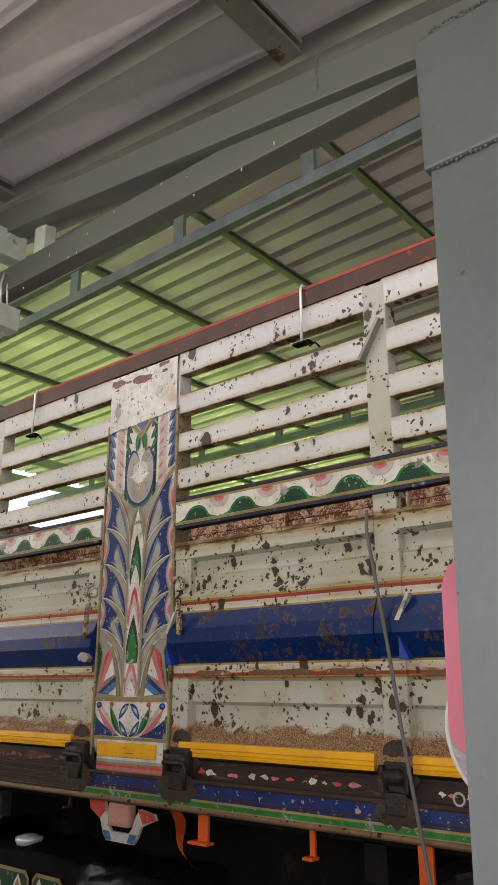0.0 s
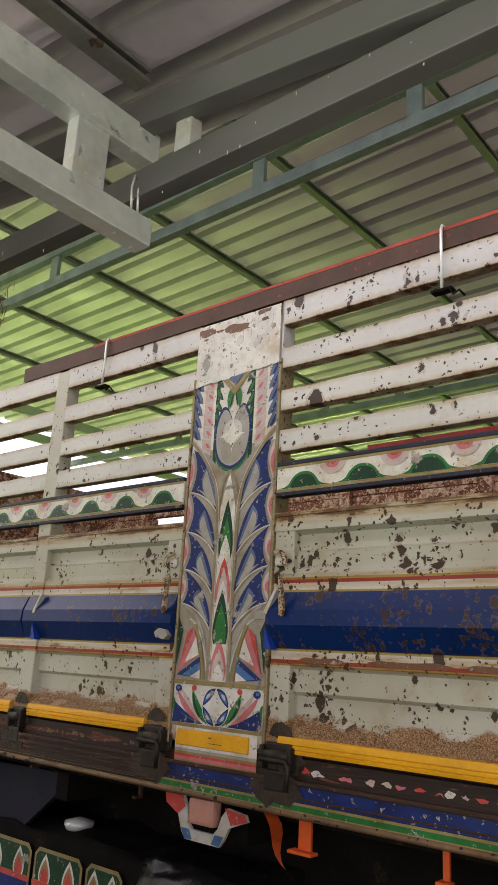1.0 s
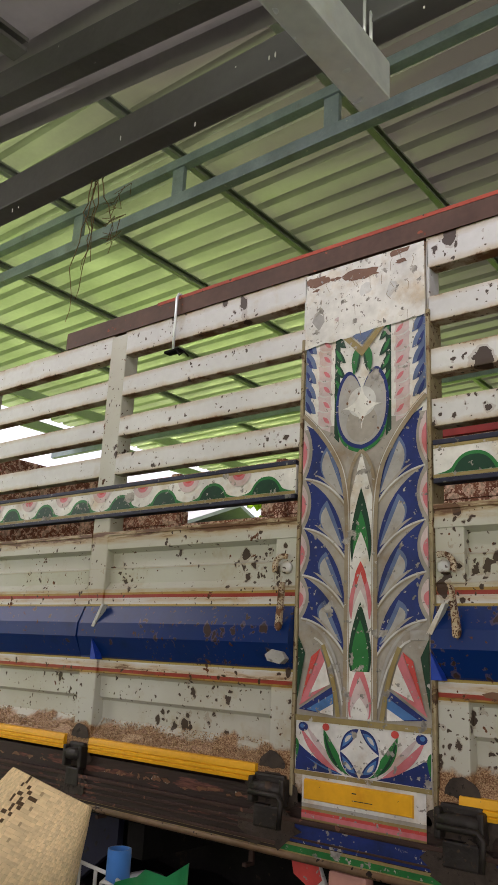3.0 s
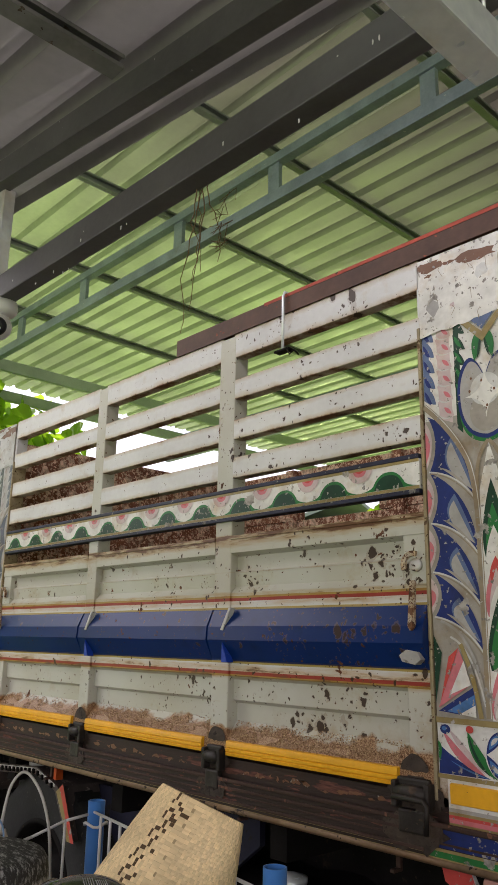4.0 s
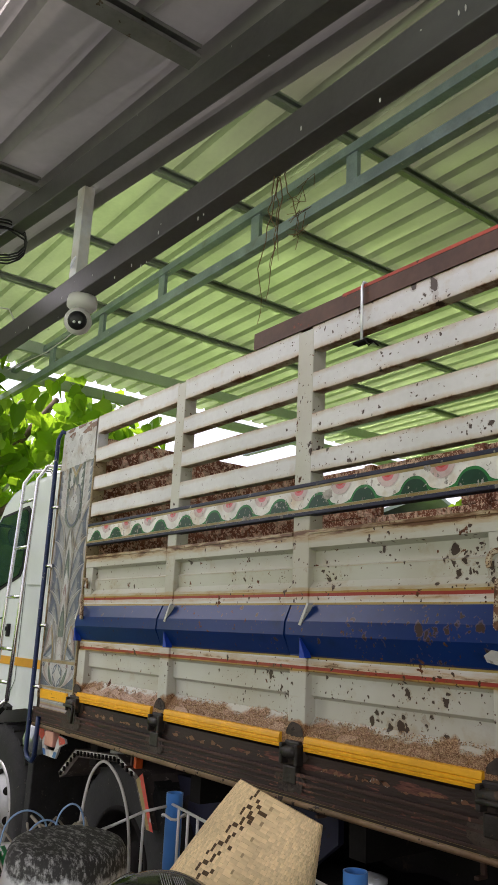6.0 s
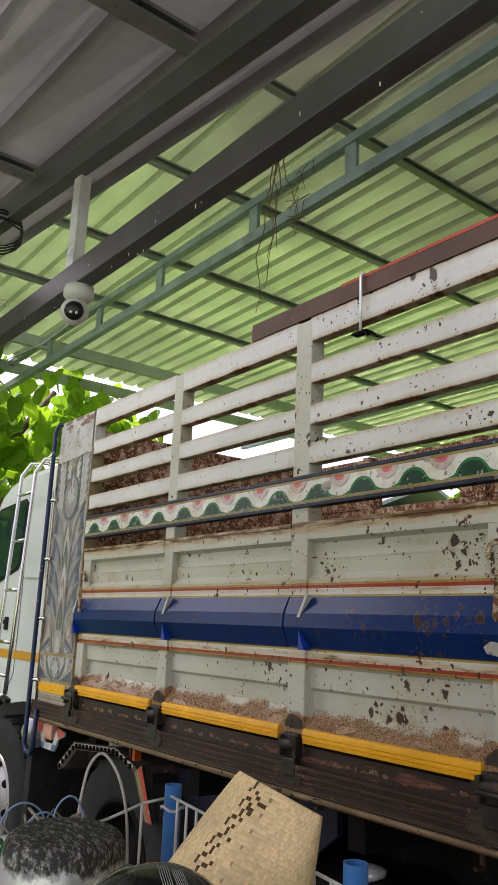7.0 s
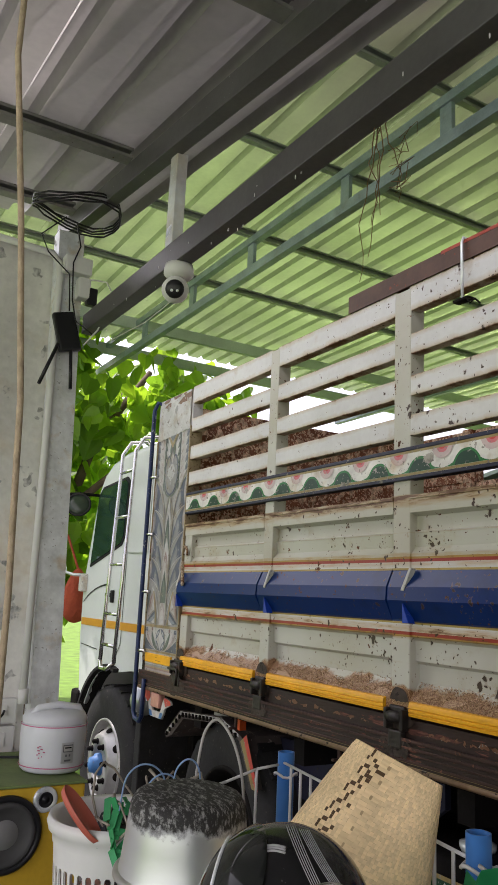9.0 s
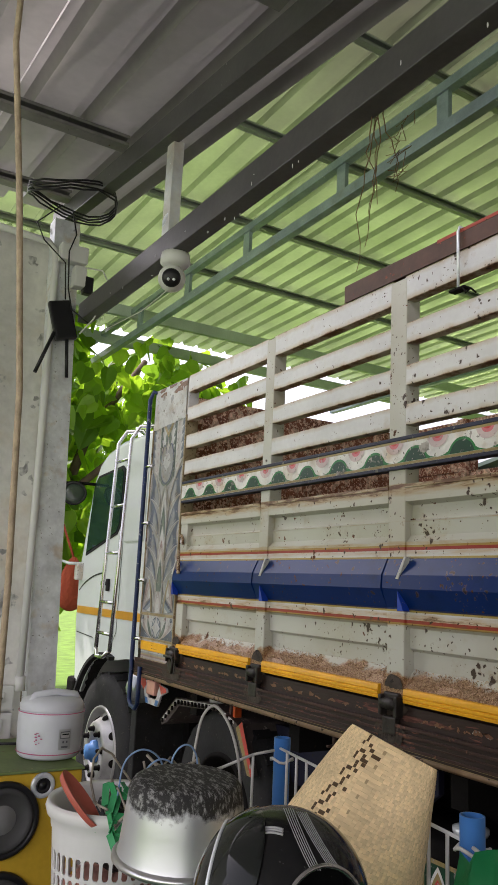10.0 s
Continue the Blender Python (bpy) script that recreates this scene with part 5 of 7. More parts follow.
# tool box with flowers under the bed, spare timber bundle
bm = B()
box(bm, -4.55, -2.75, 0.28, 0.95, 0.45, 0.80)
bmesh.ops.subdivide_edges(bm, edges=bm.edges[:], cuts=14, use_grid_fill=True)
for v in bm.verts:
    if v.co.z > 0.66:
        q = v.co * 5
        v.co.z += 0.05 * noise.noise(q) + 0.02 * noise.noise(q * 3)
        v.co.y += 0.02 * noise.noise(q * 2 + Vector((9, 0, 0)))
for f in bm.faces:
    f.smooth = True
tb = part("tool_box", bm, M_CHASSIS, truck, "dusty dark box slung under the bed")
a = Art(0, 0, 0.258)
for p0, p1 in ((-4.33, -3.97), (-3.945, -3.60), (-3.575, -3.34)):
    m, w = (p0 + p1) / 2, p1 - p0
    top = 0.735
    a.poly("gold", [(p0, 0.46), (p1, 0.46), (p1, top - 0.03), (p1 - 0.03, top), (p0 + 0.03, top), (p0, top - 0.03)], 1)
    a.poly("blue", [(p0 + 0.012, 0.47), (p1 - 0.012, 0.47), (p1 - 0.012, 0.575), (p0 + 0.012, 0.575)], 2)
    a.poly("darkgreen", [(p0 + 0.014, 0.60), (p1 - 0.014, 0.60), (p1 - 0.014, top - 0.035), (p1 - 0.035, top - 0.016), (p0 + 0.035, top - 0.016), (p0 + 0.014, top - 0.035)], 2)
    for q in (-0.25, 0.25):
        a.poly("white", spear(m + q * w, 0.60, top - 0.02, 0.06), 3)
        a.poly("gold", spear(m + q * w, 0.60, top - 0.04, 0.048), 3.5)
        a.poly("red", spear(m + q * w, 0.60, top - 0.065, 0.038), 4)
    a.poly("red", [(p0, 0.577), (p1, 0.577), (p1, 0.598), (p0, 0.598)], 4.5)
a.finish(tb)
bm = B()
bmesh.ops.create_icosphere(bm, subdivisions=4, radius=1)
for v in bm.verts:
    n = v.co.copy()
    k = 1 + 0.12 * noise.noise(n * 3) + 0.05 * noise.noise(n * 9)
    v.co = Vector((-3.02 + 0.31 * math.copysign(abs(n.x) ** 0.7, n.x) * k, 0.42 + 0.20 * math.copysign(abs(n.y) ** 0.7, n.y) * k, 0.66 + 0.17 * math.copysign(abs(n.z) ** 0.6, n.z) * k))
for f in bm.faces:
    f.smooth = True
part("tarpaulin_roll", bm, mat("wet_black_tarpaulin", (0.008, 0.008, 0.009), 0.3, 0, 0.3, 14, 0.5, 60, (0.03, 0.03, 0.03), 30, 0.5, 0.5), truck, "wet black tarpaulin roll slung under the bed")
bm = B()
lathe(bm, [(0, 0), (0.06, 0), (0.07, 0.02), (0.07, 0.035), (0.02, 0.05), (0, 0.05)], pose(-3.85, 0.42, 0.80), 20)
part("filler_cap", bm, M_GALV, tb)

# ---- cab ----
def cab():
    out = [(-6.32, 1.22), (-6.32, 2.72), (-6.45, 2.76), (-7.0, 2.76), (-7.3, 2.71), (-7.45, 2.64), (-7.55, 2.52), (-7.64, 2.25), (-7.73, 1.92), (-7.78, 1.75), (-7.76, 1.35), (-7.68, 0.95), (-7.62, 0.90)]
    arch = [(-6.98 + 0.63 * math.cos(radians(d)), 0.50 + 0.68 * math.sin(radians(d))) for d in range(148, 74, -8)]
    outline = out + arch + [(-6.6, 1.19), (-6.36, 1.2)]
    cx, cz = -6.95, 1.75
    bm = B()
    rings = []
    for y, k in ((0.10, 0.945), (0.104, 0.965), (0.12, 0.985), (0.16, 1.0), (2.12, 1.0), (2.18, 0.965)):
        rings.append([bm.verts.new((cx + (u - cx) * k, y, cz + (v - cz) * k if v > 1.3 else v)) for u, v in outline])
    for a, b in zip(rings, rings[1:]):
        for i in range(len(outline)):
            bm.faces.new((a[i], a[(i + 1) % len(outline)], b[(i + 1) % len(outline)], b[i])).smooth = True
    for ring in (rings[0][::-1], rings[-1]):
        bmesh.ops.triangulate(bm, faces=[bm.faces.new(ring)])
    body = part("cab_body", bm, M_CAB, truck, "white enamelled cab")
    glass = bpy.data.materials.new("tinted_window_glass")
    glass.use_nodes = True
    g = glass.node_tree.nodes["Principled BSDF"]
    g.inputs["Base Color"].default_value, g.inputs["Roughness"].default_value, g.inputs["Metallic"].default_value = (0.02, 0.05, 0.035, 1), 0.06, 0.0
    g.inputs["Specular IOR Level"].default_value = 0.45
    win = [(-7.58, 1.92), (-7.50, 2.44), (-7.42, 2.50), (-6.95, 2.53), (-6.90, 2.5), (-6.92, 2.12), (-6.97, 2.06)]
    bm = B()
    prism(bm, [(-7.23 + (u + 7.23) * 1.06, 2.23 + (v - 2.23) * 1.08) for u, v in win], "y", 0.092, 0.101)
    fr = part("window_seal", bm, M_BLACK, body)
    bm = B()
    prism(bm, win, "y", 0.086, 0.0915)
    part("window_pane", bm, glass, fr, "dark green tinted window")
    bm = B()
    prism(bm, [(-7.735, 1.98), (-7.60, 2.44), (-7.58, 2.44), (-7.70, 1.98)], "y", 0.3, 2.0)
    part("windscreen", bm, glass, body)
    # door shut lines as thin dark grooves, raised rear quarter panel
    a = Art(0, 0, 0.098)
    a.line("black", [(-6.87, 2.6), (-6.84, 2.3), (-6.84, 1.35), (-6.93, 1.24)], 0.009, 1)
    a.line("black", bez((-7.7, 1.62), (-7.5, 1.74), (-7.2, 1.76), 8), 0.012, 1)
    a.line("black", [(-7.68, 1.30), (-7.3, 1.28)], 0.008, 1)
    a.finish(body)
    bm = B()
    prism(bm, [(-6.80, 1.98), (-6.80, 2.46), (-6.74, 2.56), (-6.46, 2.57), (-6.46, 1.98)], "y", 0.085, 0.101)
    bmesh.ops.bevel(bm, geom=bm.edges[:], offset=0.006, segments=2, affect="EDGES")
    part("quarter_panel", bm, M_CAB, body)
    bm = B()
    box(bm, -7.70, -6.36, 0.094, 0.101, 1.445, 1.50)
    part("belt_stripe", bm, mat("amber_stripe", (0.62, 0.30, 0.03), 0.4, 0, 0.1), body, "amber belt stripe")
    bm = B()
    box(bm, -7.15, -7.04, 0.068, 0.099, 1.67, 1.70, 0.006)
    box(bm, -7.06, -7.03, 0.075, 0.099, 1.63, 1.72, 0.006)
    part("door_handle", bm, M_BLACK, body, "black door handle")
    # arch lip and wheel-house lining
    bm = B()
    ring = [(-6.98 + 0.65 * math.cos(radians(d)), 0.50 + 0.70 * math.sin(radians(d))) for d in range(155, 76, -6)]
    inn = [(-6.98 + 0.625 * math.cos(radians(d)), 0.50 + 0.675 * math.sin(radians(d))) for d in range(155, 76, -6)]
    prism(bm, ring + inn[::-1], "y", 0.06, 0.2)
    part("arch_lip", bm, M_BLACK, body)
    bm = B()
    box(bm, -7.78, -7.60, 0.08, 2.2, 0.55, 0.95, 0.03)
    part("bumper", bm, M_CHASSIS, body)
    bm = B()
    box(bm, -6.38, -6.30, 0.06, 0.55, 0.35, 1.12, 0.01)
    part("mud_flap", bm, M_BLACK, body, "black rubber mud flap")
    bm = B()
    box(bm, -6.3, -6.22, 0.4, 2.1, 0.5, 1.25)
    part("rear_bulkhead", bm, M_CHASSIS, body)
    # mirrors
    bm = B()
    tube(bm, [(-7.5, 0.1, 2.46), (-7.58, -0.05, 2.47), (-7.66, -0.16, 2.46)], 0.012, 8)
    arm = part("mirror_arm", bm, M_CHASSIS, body)
    bm = B()
    mm = pose(-7.50, -0.08, 2.37, 20, 70, 0) @ Matrix.Scale(0.8, 4)
    lathe(bm, [(0.125, 0.0), (0.125, 0.012), (0.115, 0.018), (0.105, 0.012), (0.103, 0.0), (0.115, -0.008), (0.125, 0.0)], mm, 28)
    rm = part("round_mirror", bm, M_BLACK, arm, "round convex mirror in a black ring")
    bm = B()
    lathe(bm, [(0, 0.016), (0.06, 0.013), (0.106, 0.006), (0.106, 0.0), (0, 0.0)], mm, 28)
    part("mirror_glass", bm, mat("dark_mirror_back", (0.035, 0.05, 0.035), 0.12, 0, 0.2, 10, 0.0, 60), rm)
    bm = B()
    tube(bm, [(-7.66, 0.12, 1.83), (-7.72, 0.0, 1.83), (-7.78, -0.05, 1.85), (-7.82, -0.06, 1.99)], 0.013, 8)
    part("mirror_bracket", bm, M_GALV, body)
    bm = B()
    box(bm, -7.73, -7.65, 0.05, 0.11, 1.70, 1.84, 0.015)
    part("corner_lamp", bm, PAINT["white"], body)


cab()
bm = B()
lathe(bm, [(0, 0.0), (0.07, 0.005), (0.10, 0.03), (0.105, 0.05), (0.10, 0.06), (0.06, 0.14), (0, 0.15)], pose(-6.33, 0.10, 1.05, 100, 0, 70) @ Matrix.Translation((0, 0, -0.02)), 24)
part("round_work_lamp", bm, mat("lamp_glass", (0.35, 0.38, 0.38), 0.12, 0.6, 0.2, 12, 0.1, 60), truck, "round clear work lamp")


def ladder(name, rails, rungs, r, material, label, rung_material):
    lad = None
    bm = B()
    for pts in rails:
        tube(bm, pts, r, 10)
    lad = part(name, bm, material, truck, label)
    for p, q in rungs:
        bm = B()
        tube(bm, [p, q], r * 0.85, 8)
        part("rung", bm, rung_material, lad)


def lerp(p, q, t):
    return tuple(a + (b - a) * t for a, b in zip(p, q))


xa, ya = -6.215, -0.032
ladder("bed_ladder", [[(xa + 0.06, ya + 0.06, 2.93), (xa + 0.03, ya + 0.01, 2.95), (xa, ya, 2.90), (xa, ya, 1.0), (xa + 0.03, ya, 0.96), (xa + 0.1, ya, 0.95), (xa + 0.13, ya, 0.98), (xa + 0.135, ya, 1.2)]],
       [((xa, ya, z), (xa + 0.075, ya + 0.02, z)) for z in (2.45, 2.08, 1.72, 1.36)], 0.014, M_BLUEPAINT, "dark blue round-bar ladder", M_CHROME)
top, bot = (-6.87, 0.02, 2.70), (-6.68, -0.10, 1.26)
wv = (0.25, 0.0, 0.0)
rails = []
for k in (0, 1):
    o = Vector(wv) * k
    rails.append([tuple(Vector((-6.70, 0.2, 2.72)) + o), tuple(Vector((-6.75, 0.16, 2.80)) + o), tuple(Vector((-6.82, 0.06, 2.79)) + o), tuple(Vector(top) + o), tuple(Vector(lerp(top, bot, 0.5)) + o), tuple(Vector(bot) + o)])
rails.append([bot, tuple(Vector(bot) + Vector((0.02, 0, -0.05))), tuple(Vector(bot) + Vector((0.13, 0, -0.05))), tuple(Vector(bot) + Vector(wv))])
ladder("cab_ladder", rails, [(lerp(top, bot, t), tuple(Vector(lerp(top, bot, t)) + Vector(wv))) for t in (0.1, 0.33, 0.56, 0.79, 0.93)], 0.014, M_CHROME, "polished stainless cab ladder", M_CHROME)

# ---- fittings of the porch ----
M_WHITEPL = mat("white_plastic", (0.70, 0.70, 0.68), 0.35, 0, 0.05, 8, 0.02, 60)
M_BLACKPL = mat("black_plastic", (0.018, 0.018, 0.02), 0.3, 0, 0.2, 10, 0.05, 60)
gantry = hub("galvanised_bracket", "bare galvanised box-section bracket hung from the tie beam", "bracket")
for z0, z1, name in ((2.53, 2.60, "lower_bar"), (2.75, 2.835, "upper_bar")):
    bm = B()
    box(bm, -2.03, -1.975, -3.5, -1.08, z0, z1, 0.004)
    part(name, bm, M_GALV, gantry)
for y in (-1.27, -2.4):
    bm = B()
    box(bm, -2.022, -1.983, y - 0.045, y + 0.045, 2.595, 2.755, 0.003)
    part("spacer", bm, M_GALV, gantry)
for y in (-1.115, -1.135):
    bm = B()
    tube(bm, [(-1.99, y, 2.59), (-1.985, y - 0.01, 2.66), (-1.99, y, 2.70), (-2.0, y + 0.02, 2.70)], 0.003, 6)
    part("wire_loop", bm, M_GALV, gantry)
# weld beads where the members meet
bm = B()
rng = random.Random(2)
for x, y, z, n in ((-0.635, -1.19, 2.36, 22), (-0.62, -1.19, 2.63, 20), (-2.03, -1.3, 2.6, 10), (-0.88, -1.15, 2.69, 12)):
    for k in range(n):
        bmesh.ops.create_icosphere(bm, subdivisions=1, radius=rng.uniform(0.0025, 0.0045), matrix=Matrix.Translation((x + 0.008 * k * (1 if n > 12 else 0), y, z + (0.007 * k if n == 12 else rng.uniform(-0.003, 0.003)))))
thing("weld_beads", bm, M_COLUMN, "rough weld beads at the steel joints", "weld", "stuff")

# dome camera under the tie beam
cc = hub("security_camera", "white round pan-tilt security camera under the beam", "camera")
bm = B()
lathe(bm, [(0, 0.0), (0.042, 0.0), (0.045, -0.014), (0.045, -0.03), (0.036, -0.04), (0, -0.04)], pose(-3.58, -1.1, 2.679), 28)
part("mount", bm, M_WHITEPL, cc)
cm = look((-3.58, -1.108, 2.60), (-2.3, -1.75, 2.15)) @ Matrix.Scale(0.68, 4)
bm = B()
bmesh.ops.create_uvsphere(bm, u_segments=28, v_segments=18, radius=0.041, matrix=Matrix.Translation(cm.translation))
for f in bm.faces:
    f.smooth = True
head_ob = part("head", bm, M_WHITEPL, cc)
bm = B()
lathe(bm, [(0, 0.064), (0.024, 0.0635), (0.036, 0.058), (0.041, 0.05), (0.041, 0.04)], cm @ pose(0, 0, 0, 180), 24)
part("face", bm, M_BLACKPL, head_ob, "glossy black lens face")
for dx in (-0.012, 0.012):
    bm = B()
    lathe(bm, [(0, 0.0685), (0.006, 0.068), (0.007, 0.062)], cm @ pose(0, 0, 0, 180) @ Matrix.Translation((dx, 0.008, 0)), 12)
    part("lens", bm, M_GALV, head_ob)

# dried vine hanging from the tie beam
bm = B()
rng = random.Random(12)
for k in range(5):
    x, y, z = -2.67 + rng.uniform(-0.02, 0.02), -1.07, 2.74
    pts = []
    ln = rng.uniform(0.2, 0.42)
    for i in range(14):
        pts.append((x, y, z - ln * i / 13))
        x += rng.uniform(-0.013, 0.012)
        y += rng.uniform(-0.008, 0.008)
    tube(bm, pts, lambda t: 0.0016 - 0.0009 * t, 5)
for k in range(10):
    z = 2.62 - 0.012 * k
    x0 = -2.66 + rng.uniform(-0.02, 0.02)
    tube(bm, [(x0, -1.06, z), (x0 + rng.uniform(0.01, 0.045), -1.05, z + rng.uniform(-0.02, 0.05)), (x0 + rng.uniform(-0.03, 0.06), -1.05, z + rng.uniform(-0.06, 0.07))], 0.0009, 4)
thing("dried_vine", bm, mat("dry_vine", (0.14, 0.085, 0.05), 0.9), "dried brown vine tendrils hanging from the beam", "vine")

# drips of white mortar on the tie beam
bm = B()
rng = random.Random(5)
for k in range(36):
    x = rng.uniform(-4.3, -0.9)
    z = rng.choice((2.62, 2.64, 2.68, 2.70))
    bmesh.ops.create_icosphere(bm, subdivisions=1, radius=0.0022, matrix=Matrix.Translation((x, -1.1285, z)) @ Matrix.Diagonal((0.9, 0.4, rng.uniform(0.8, 3.2), 1)))
thing("mortar_drips", bm, M_WHITEPL, "small white mortar drips on the beam", "stain", "stuff")

# rope hanging from the porch roof
bm = B()
tube(bm, [(-2.6, -1.807 + 0.001 * math.sin(i), 3.05 - i * 0.1) for i in range(7)] + [(-2.6, -1.777, 2.2), (-2.6, -1.752, 1.95), (-2.6, -1.741, 1.7), (-2.6, -1.736, 1.4)], 0.0045, 8)
thing("hanging_rope", bm, mat("jute_rope", (0.42, 0.33, 0.23), 0.9, 0, 0.25, 40, 0.5, 200), "tan rope hanging from the roof", "rope")

# boxes, conduit and router on the wall column
def boxed(name, x0, x1, y0, y1, z0, z1, material, label, cat, bevel=0.008):
    bm = B()
    box(bm, x0, x1, y0, y1, z0, z1, bevel)
    return thing(name, bm, material, label, cat)


boxed("junction_box", -4.41, -4.36, -1.23, -1.12, 2.915, 2.985, M_WHITEPL, "white plastic cable junction box", "junction box")
boxed("junction_box", -4.41, -4.36, -1.17, -1.12, 2.82, 2.905, M_WHITEPL, "small white plastic adapter box", "junction box")
boxed("power_adapter", -4.40, -4.36, -1.13, -1.09, 2.80, 2.87, M_BLACKPL, "small black power adapter on its lead", "adapter")
rt = hub("wifi_router", "black wireless router with two aerials on the column", "router")
bm = B()
beam(bm, (-4.385, -1.215, 2.75), (-4.375, -1.175, 2.60), 0.03, 0.085, up=(0, 1, 0.3), bevel=0.008)
part("body", bm, M_BLACKPL, rt)
for p, q in (((-4.37, -1.225, 2.62), (-4.36, -1.285, 2.45)), ((-4.37, -1.175, 2.61), (-4.36, -1.165, 2.45))):
    bm = B()
    tube(bm, [p, q], 0.007, 8)
    part("aerial", bm, M_BLACKPL, rt)
bm = B()
tube(bm, [(-4.41, -1.5, 3.0), (-4.41, -1.27, 2.99), (-4.41, -1.24, 2.96), (-4.41, -1.232, 2.90), (-4.41, -1.222, 2.0), (-4.41, -1.215, 1.33)], 0.014, 10)
tube(bm, [(-4.41, -1.215, 1.36), (-4.41, -1.212, 1.31)], 0.018, 10)
thing("conduit", bm, M_WHITEPL, "white plastic electrical conduit on the wall", "conduit")
sk = hub("power_socket", "white surface-mounted double wall socket and switch", "socket")
for z0, z1 in ((1.235, 1.32), (1.13, 1.228)):
    bm = B()
    box(bm, -4.5, -4.465, -1.315, -1.215, z0, z1, 0.006)
    plate = part("plate", bm, M_WHITEPL, sk)
    bm = B()
    box(bm, -4.464, -4.458, -1.28, -1.25, z0 + 0.03, z1 - 0.02, 0.002)
    part("rocker", bm, M_WHITEPL, plate)
bm = B()
rng = random.Random(8)
for k in range(4):
    pts = [(-4.3 + 0.13 * math.cos(a) + rng.uniform(-0.01, 0.01), -1.22 + 0.17 * math.sin(a), 3.12 + 0.012 * k + 0.02 * math.sin(2 * a)) for a in [i * 2 * math.pi / 20 for i in range(20)]]
    tube(bm, pts, 0.004, 6, True)
tube(bm, [(-4.36, -1.2, 3.12), (-4.35, -1.18, 3.02), (-4.36, -1.2, 2.95), (-4.36, -1.19, 2.8), (-4.36, -1.17, 2.72), (-4.3, -1.12, 2.66)], 0.003, 6)
tube(bm, [(-4.3, -1.26, 3.1), (-4.33, -1.34, 3.02), (-4.36, -1.3, 2.97), (-4.36, -1.21, 2.9), (-4.35, -1.2, 2.75)], 0.003, 6)
thing("coiled_cable", bm, M_BLACKPL, "coil of thin black cable under the rafter", "cable")
bm = B()
tube(bm, [(-4.36, -1.13, 2.9), (-4.3, -1.08, 2.88), (-4.25, -1.06, 2.8), (-4.3, -1.1, 2.68), (-4.33, -1.14, 2.62)], 0.003, 6)
tube(bm, [(-4.2, -1.09, 2.61), (-3.9, -1.07, 2.60), (-3.75, -1.07, 2.605), (-3.54, -1.09, 2.6)], 0.002, 6)
thing("camera_lead", bm, M_WHITEPL, "thin white lead running to the camera", "cable")

# pink hand fan and white mesh hung behind the column
fan = hub("pink_fan", "pink plastic fan with a white mesh guard hung on the column", "fan")
prism(bm := B(), [(-0.752, 1.725), (-0.735, 1.757), (-0.715, 1.762), (-0.60, 1.762), (-0.60, 1.465), (-0.726, 1.465), (-0.752, 1.484), (-0.758, 1.50)], "y", -1.04, -1.01)
bmesh.ops.bevel(bm, geom=bm.edges[:], offset=0.006, segments=2, affect="EDGES")
part("pink_back", bm, mat("pink_plastic", (0.74, 0.20, 0.29), 0.35, 0, 0.08, 6, 0.02, 60), fan)
bm = B()
lathe(bm, [(0, 0.03), (0.08, 0.02), (0.118, 0.002), (0.121, -0.006), (0.11, -0.006), (0.07, 0.012), (0, 0.02)], pose(-0.655, -1.0, 1.505, 90), 36)
guard_part = part("mesh_guard", bm, mat("white_mesh", (0.52, 0.5, 0.55), 0.6, 0, 0.2, 90, 0.6, 260), fan)
bm = B()
tube(bm, [(-0.655 + 0.122 * math.cos(a), -1.0, 1.505 + 0.122 * math.sin(a)) for a in [i * math.pi / 20 for i in range(40)]], 0.004, 8, True)
part("guard_rim", bm, M_WHITEPL, guard_part)
bm = B()
tube(bm, [(-0.766 + 0.009 * math.cos(a), -1.0, 1.403 + 0.009 * math.sin(a)) for a in [i * math.pi / 6 for i in range(12)]], 0.002, 6, True)
part("hanging_ring", bm, mat("clear_grey_ring", (0.4, 0.38, 0.35), 0.3), fan)

# ---- speaker, rice cooker ----
sp = hub("loudspeaker", "yellow wooden loudspeaker cabinet with black woofers", "loudspeaker")
M_SPK = mat("yellow_speaker_paint", (0.60, 0.38, 0.03), 0.5, 0, 0.15, 5, 0.1, 60, (0.3, 0.2, 0.06), 9, 0.25)
bm = B()
box(bm, -4.42, -3.95, -1.62, -1.125, 0.006, 1.14, 0.006)
part("cabinet", bm, M_SPK, sp)
bm = B()
box(bm, -4.425, -3.945, -1.625, -1.12, 1.141, 1.149, 0.003)
part("top_board", bm, mat("green_board", (0.16, 0.22, 0.08), 0.6, 0, 0.25, 6, 0.1, 60, (0.3, 0.28, 0.15), 8, 0.35), sp, "worn green top board")


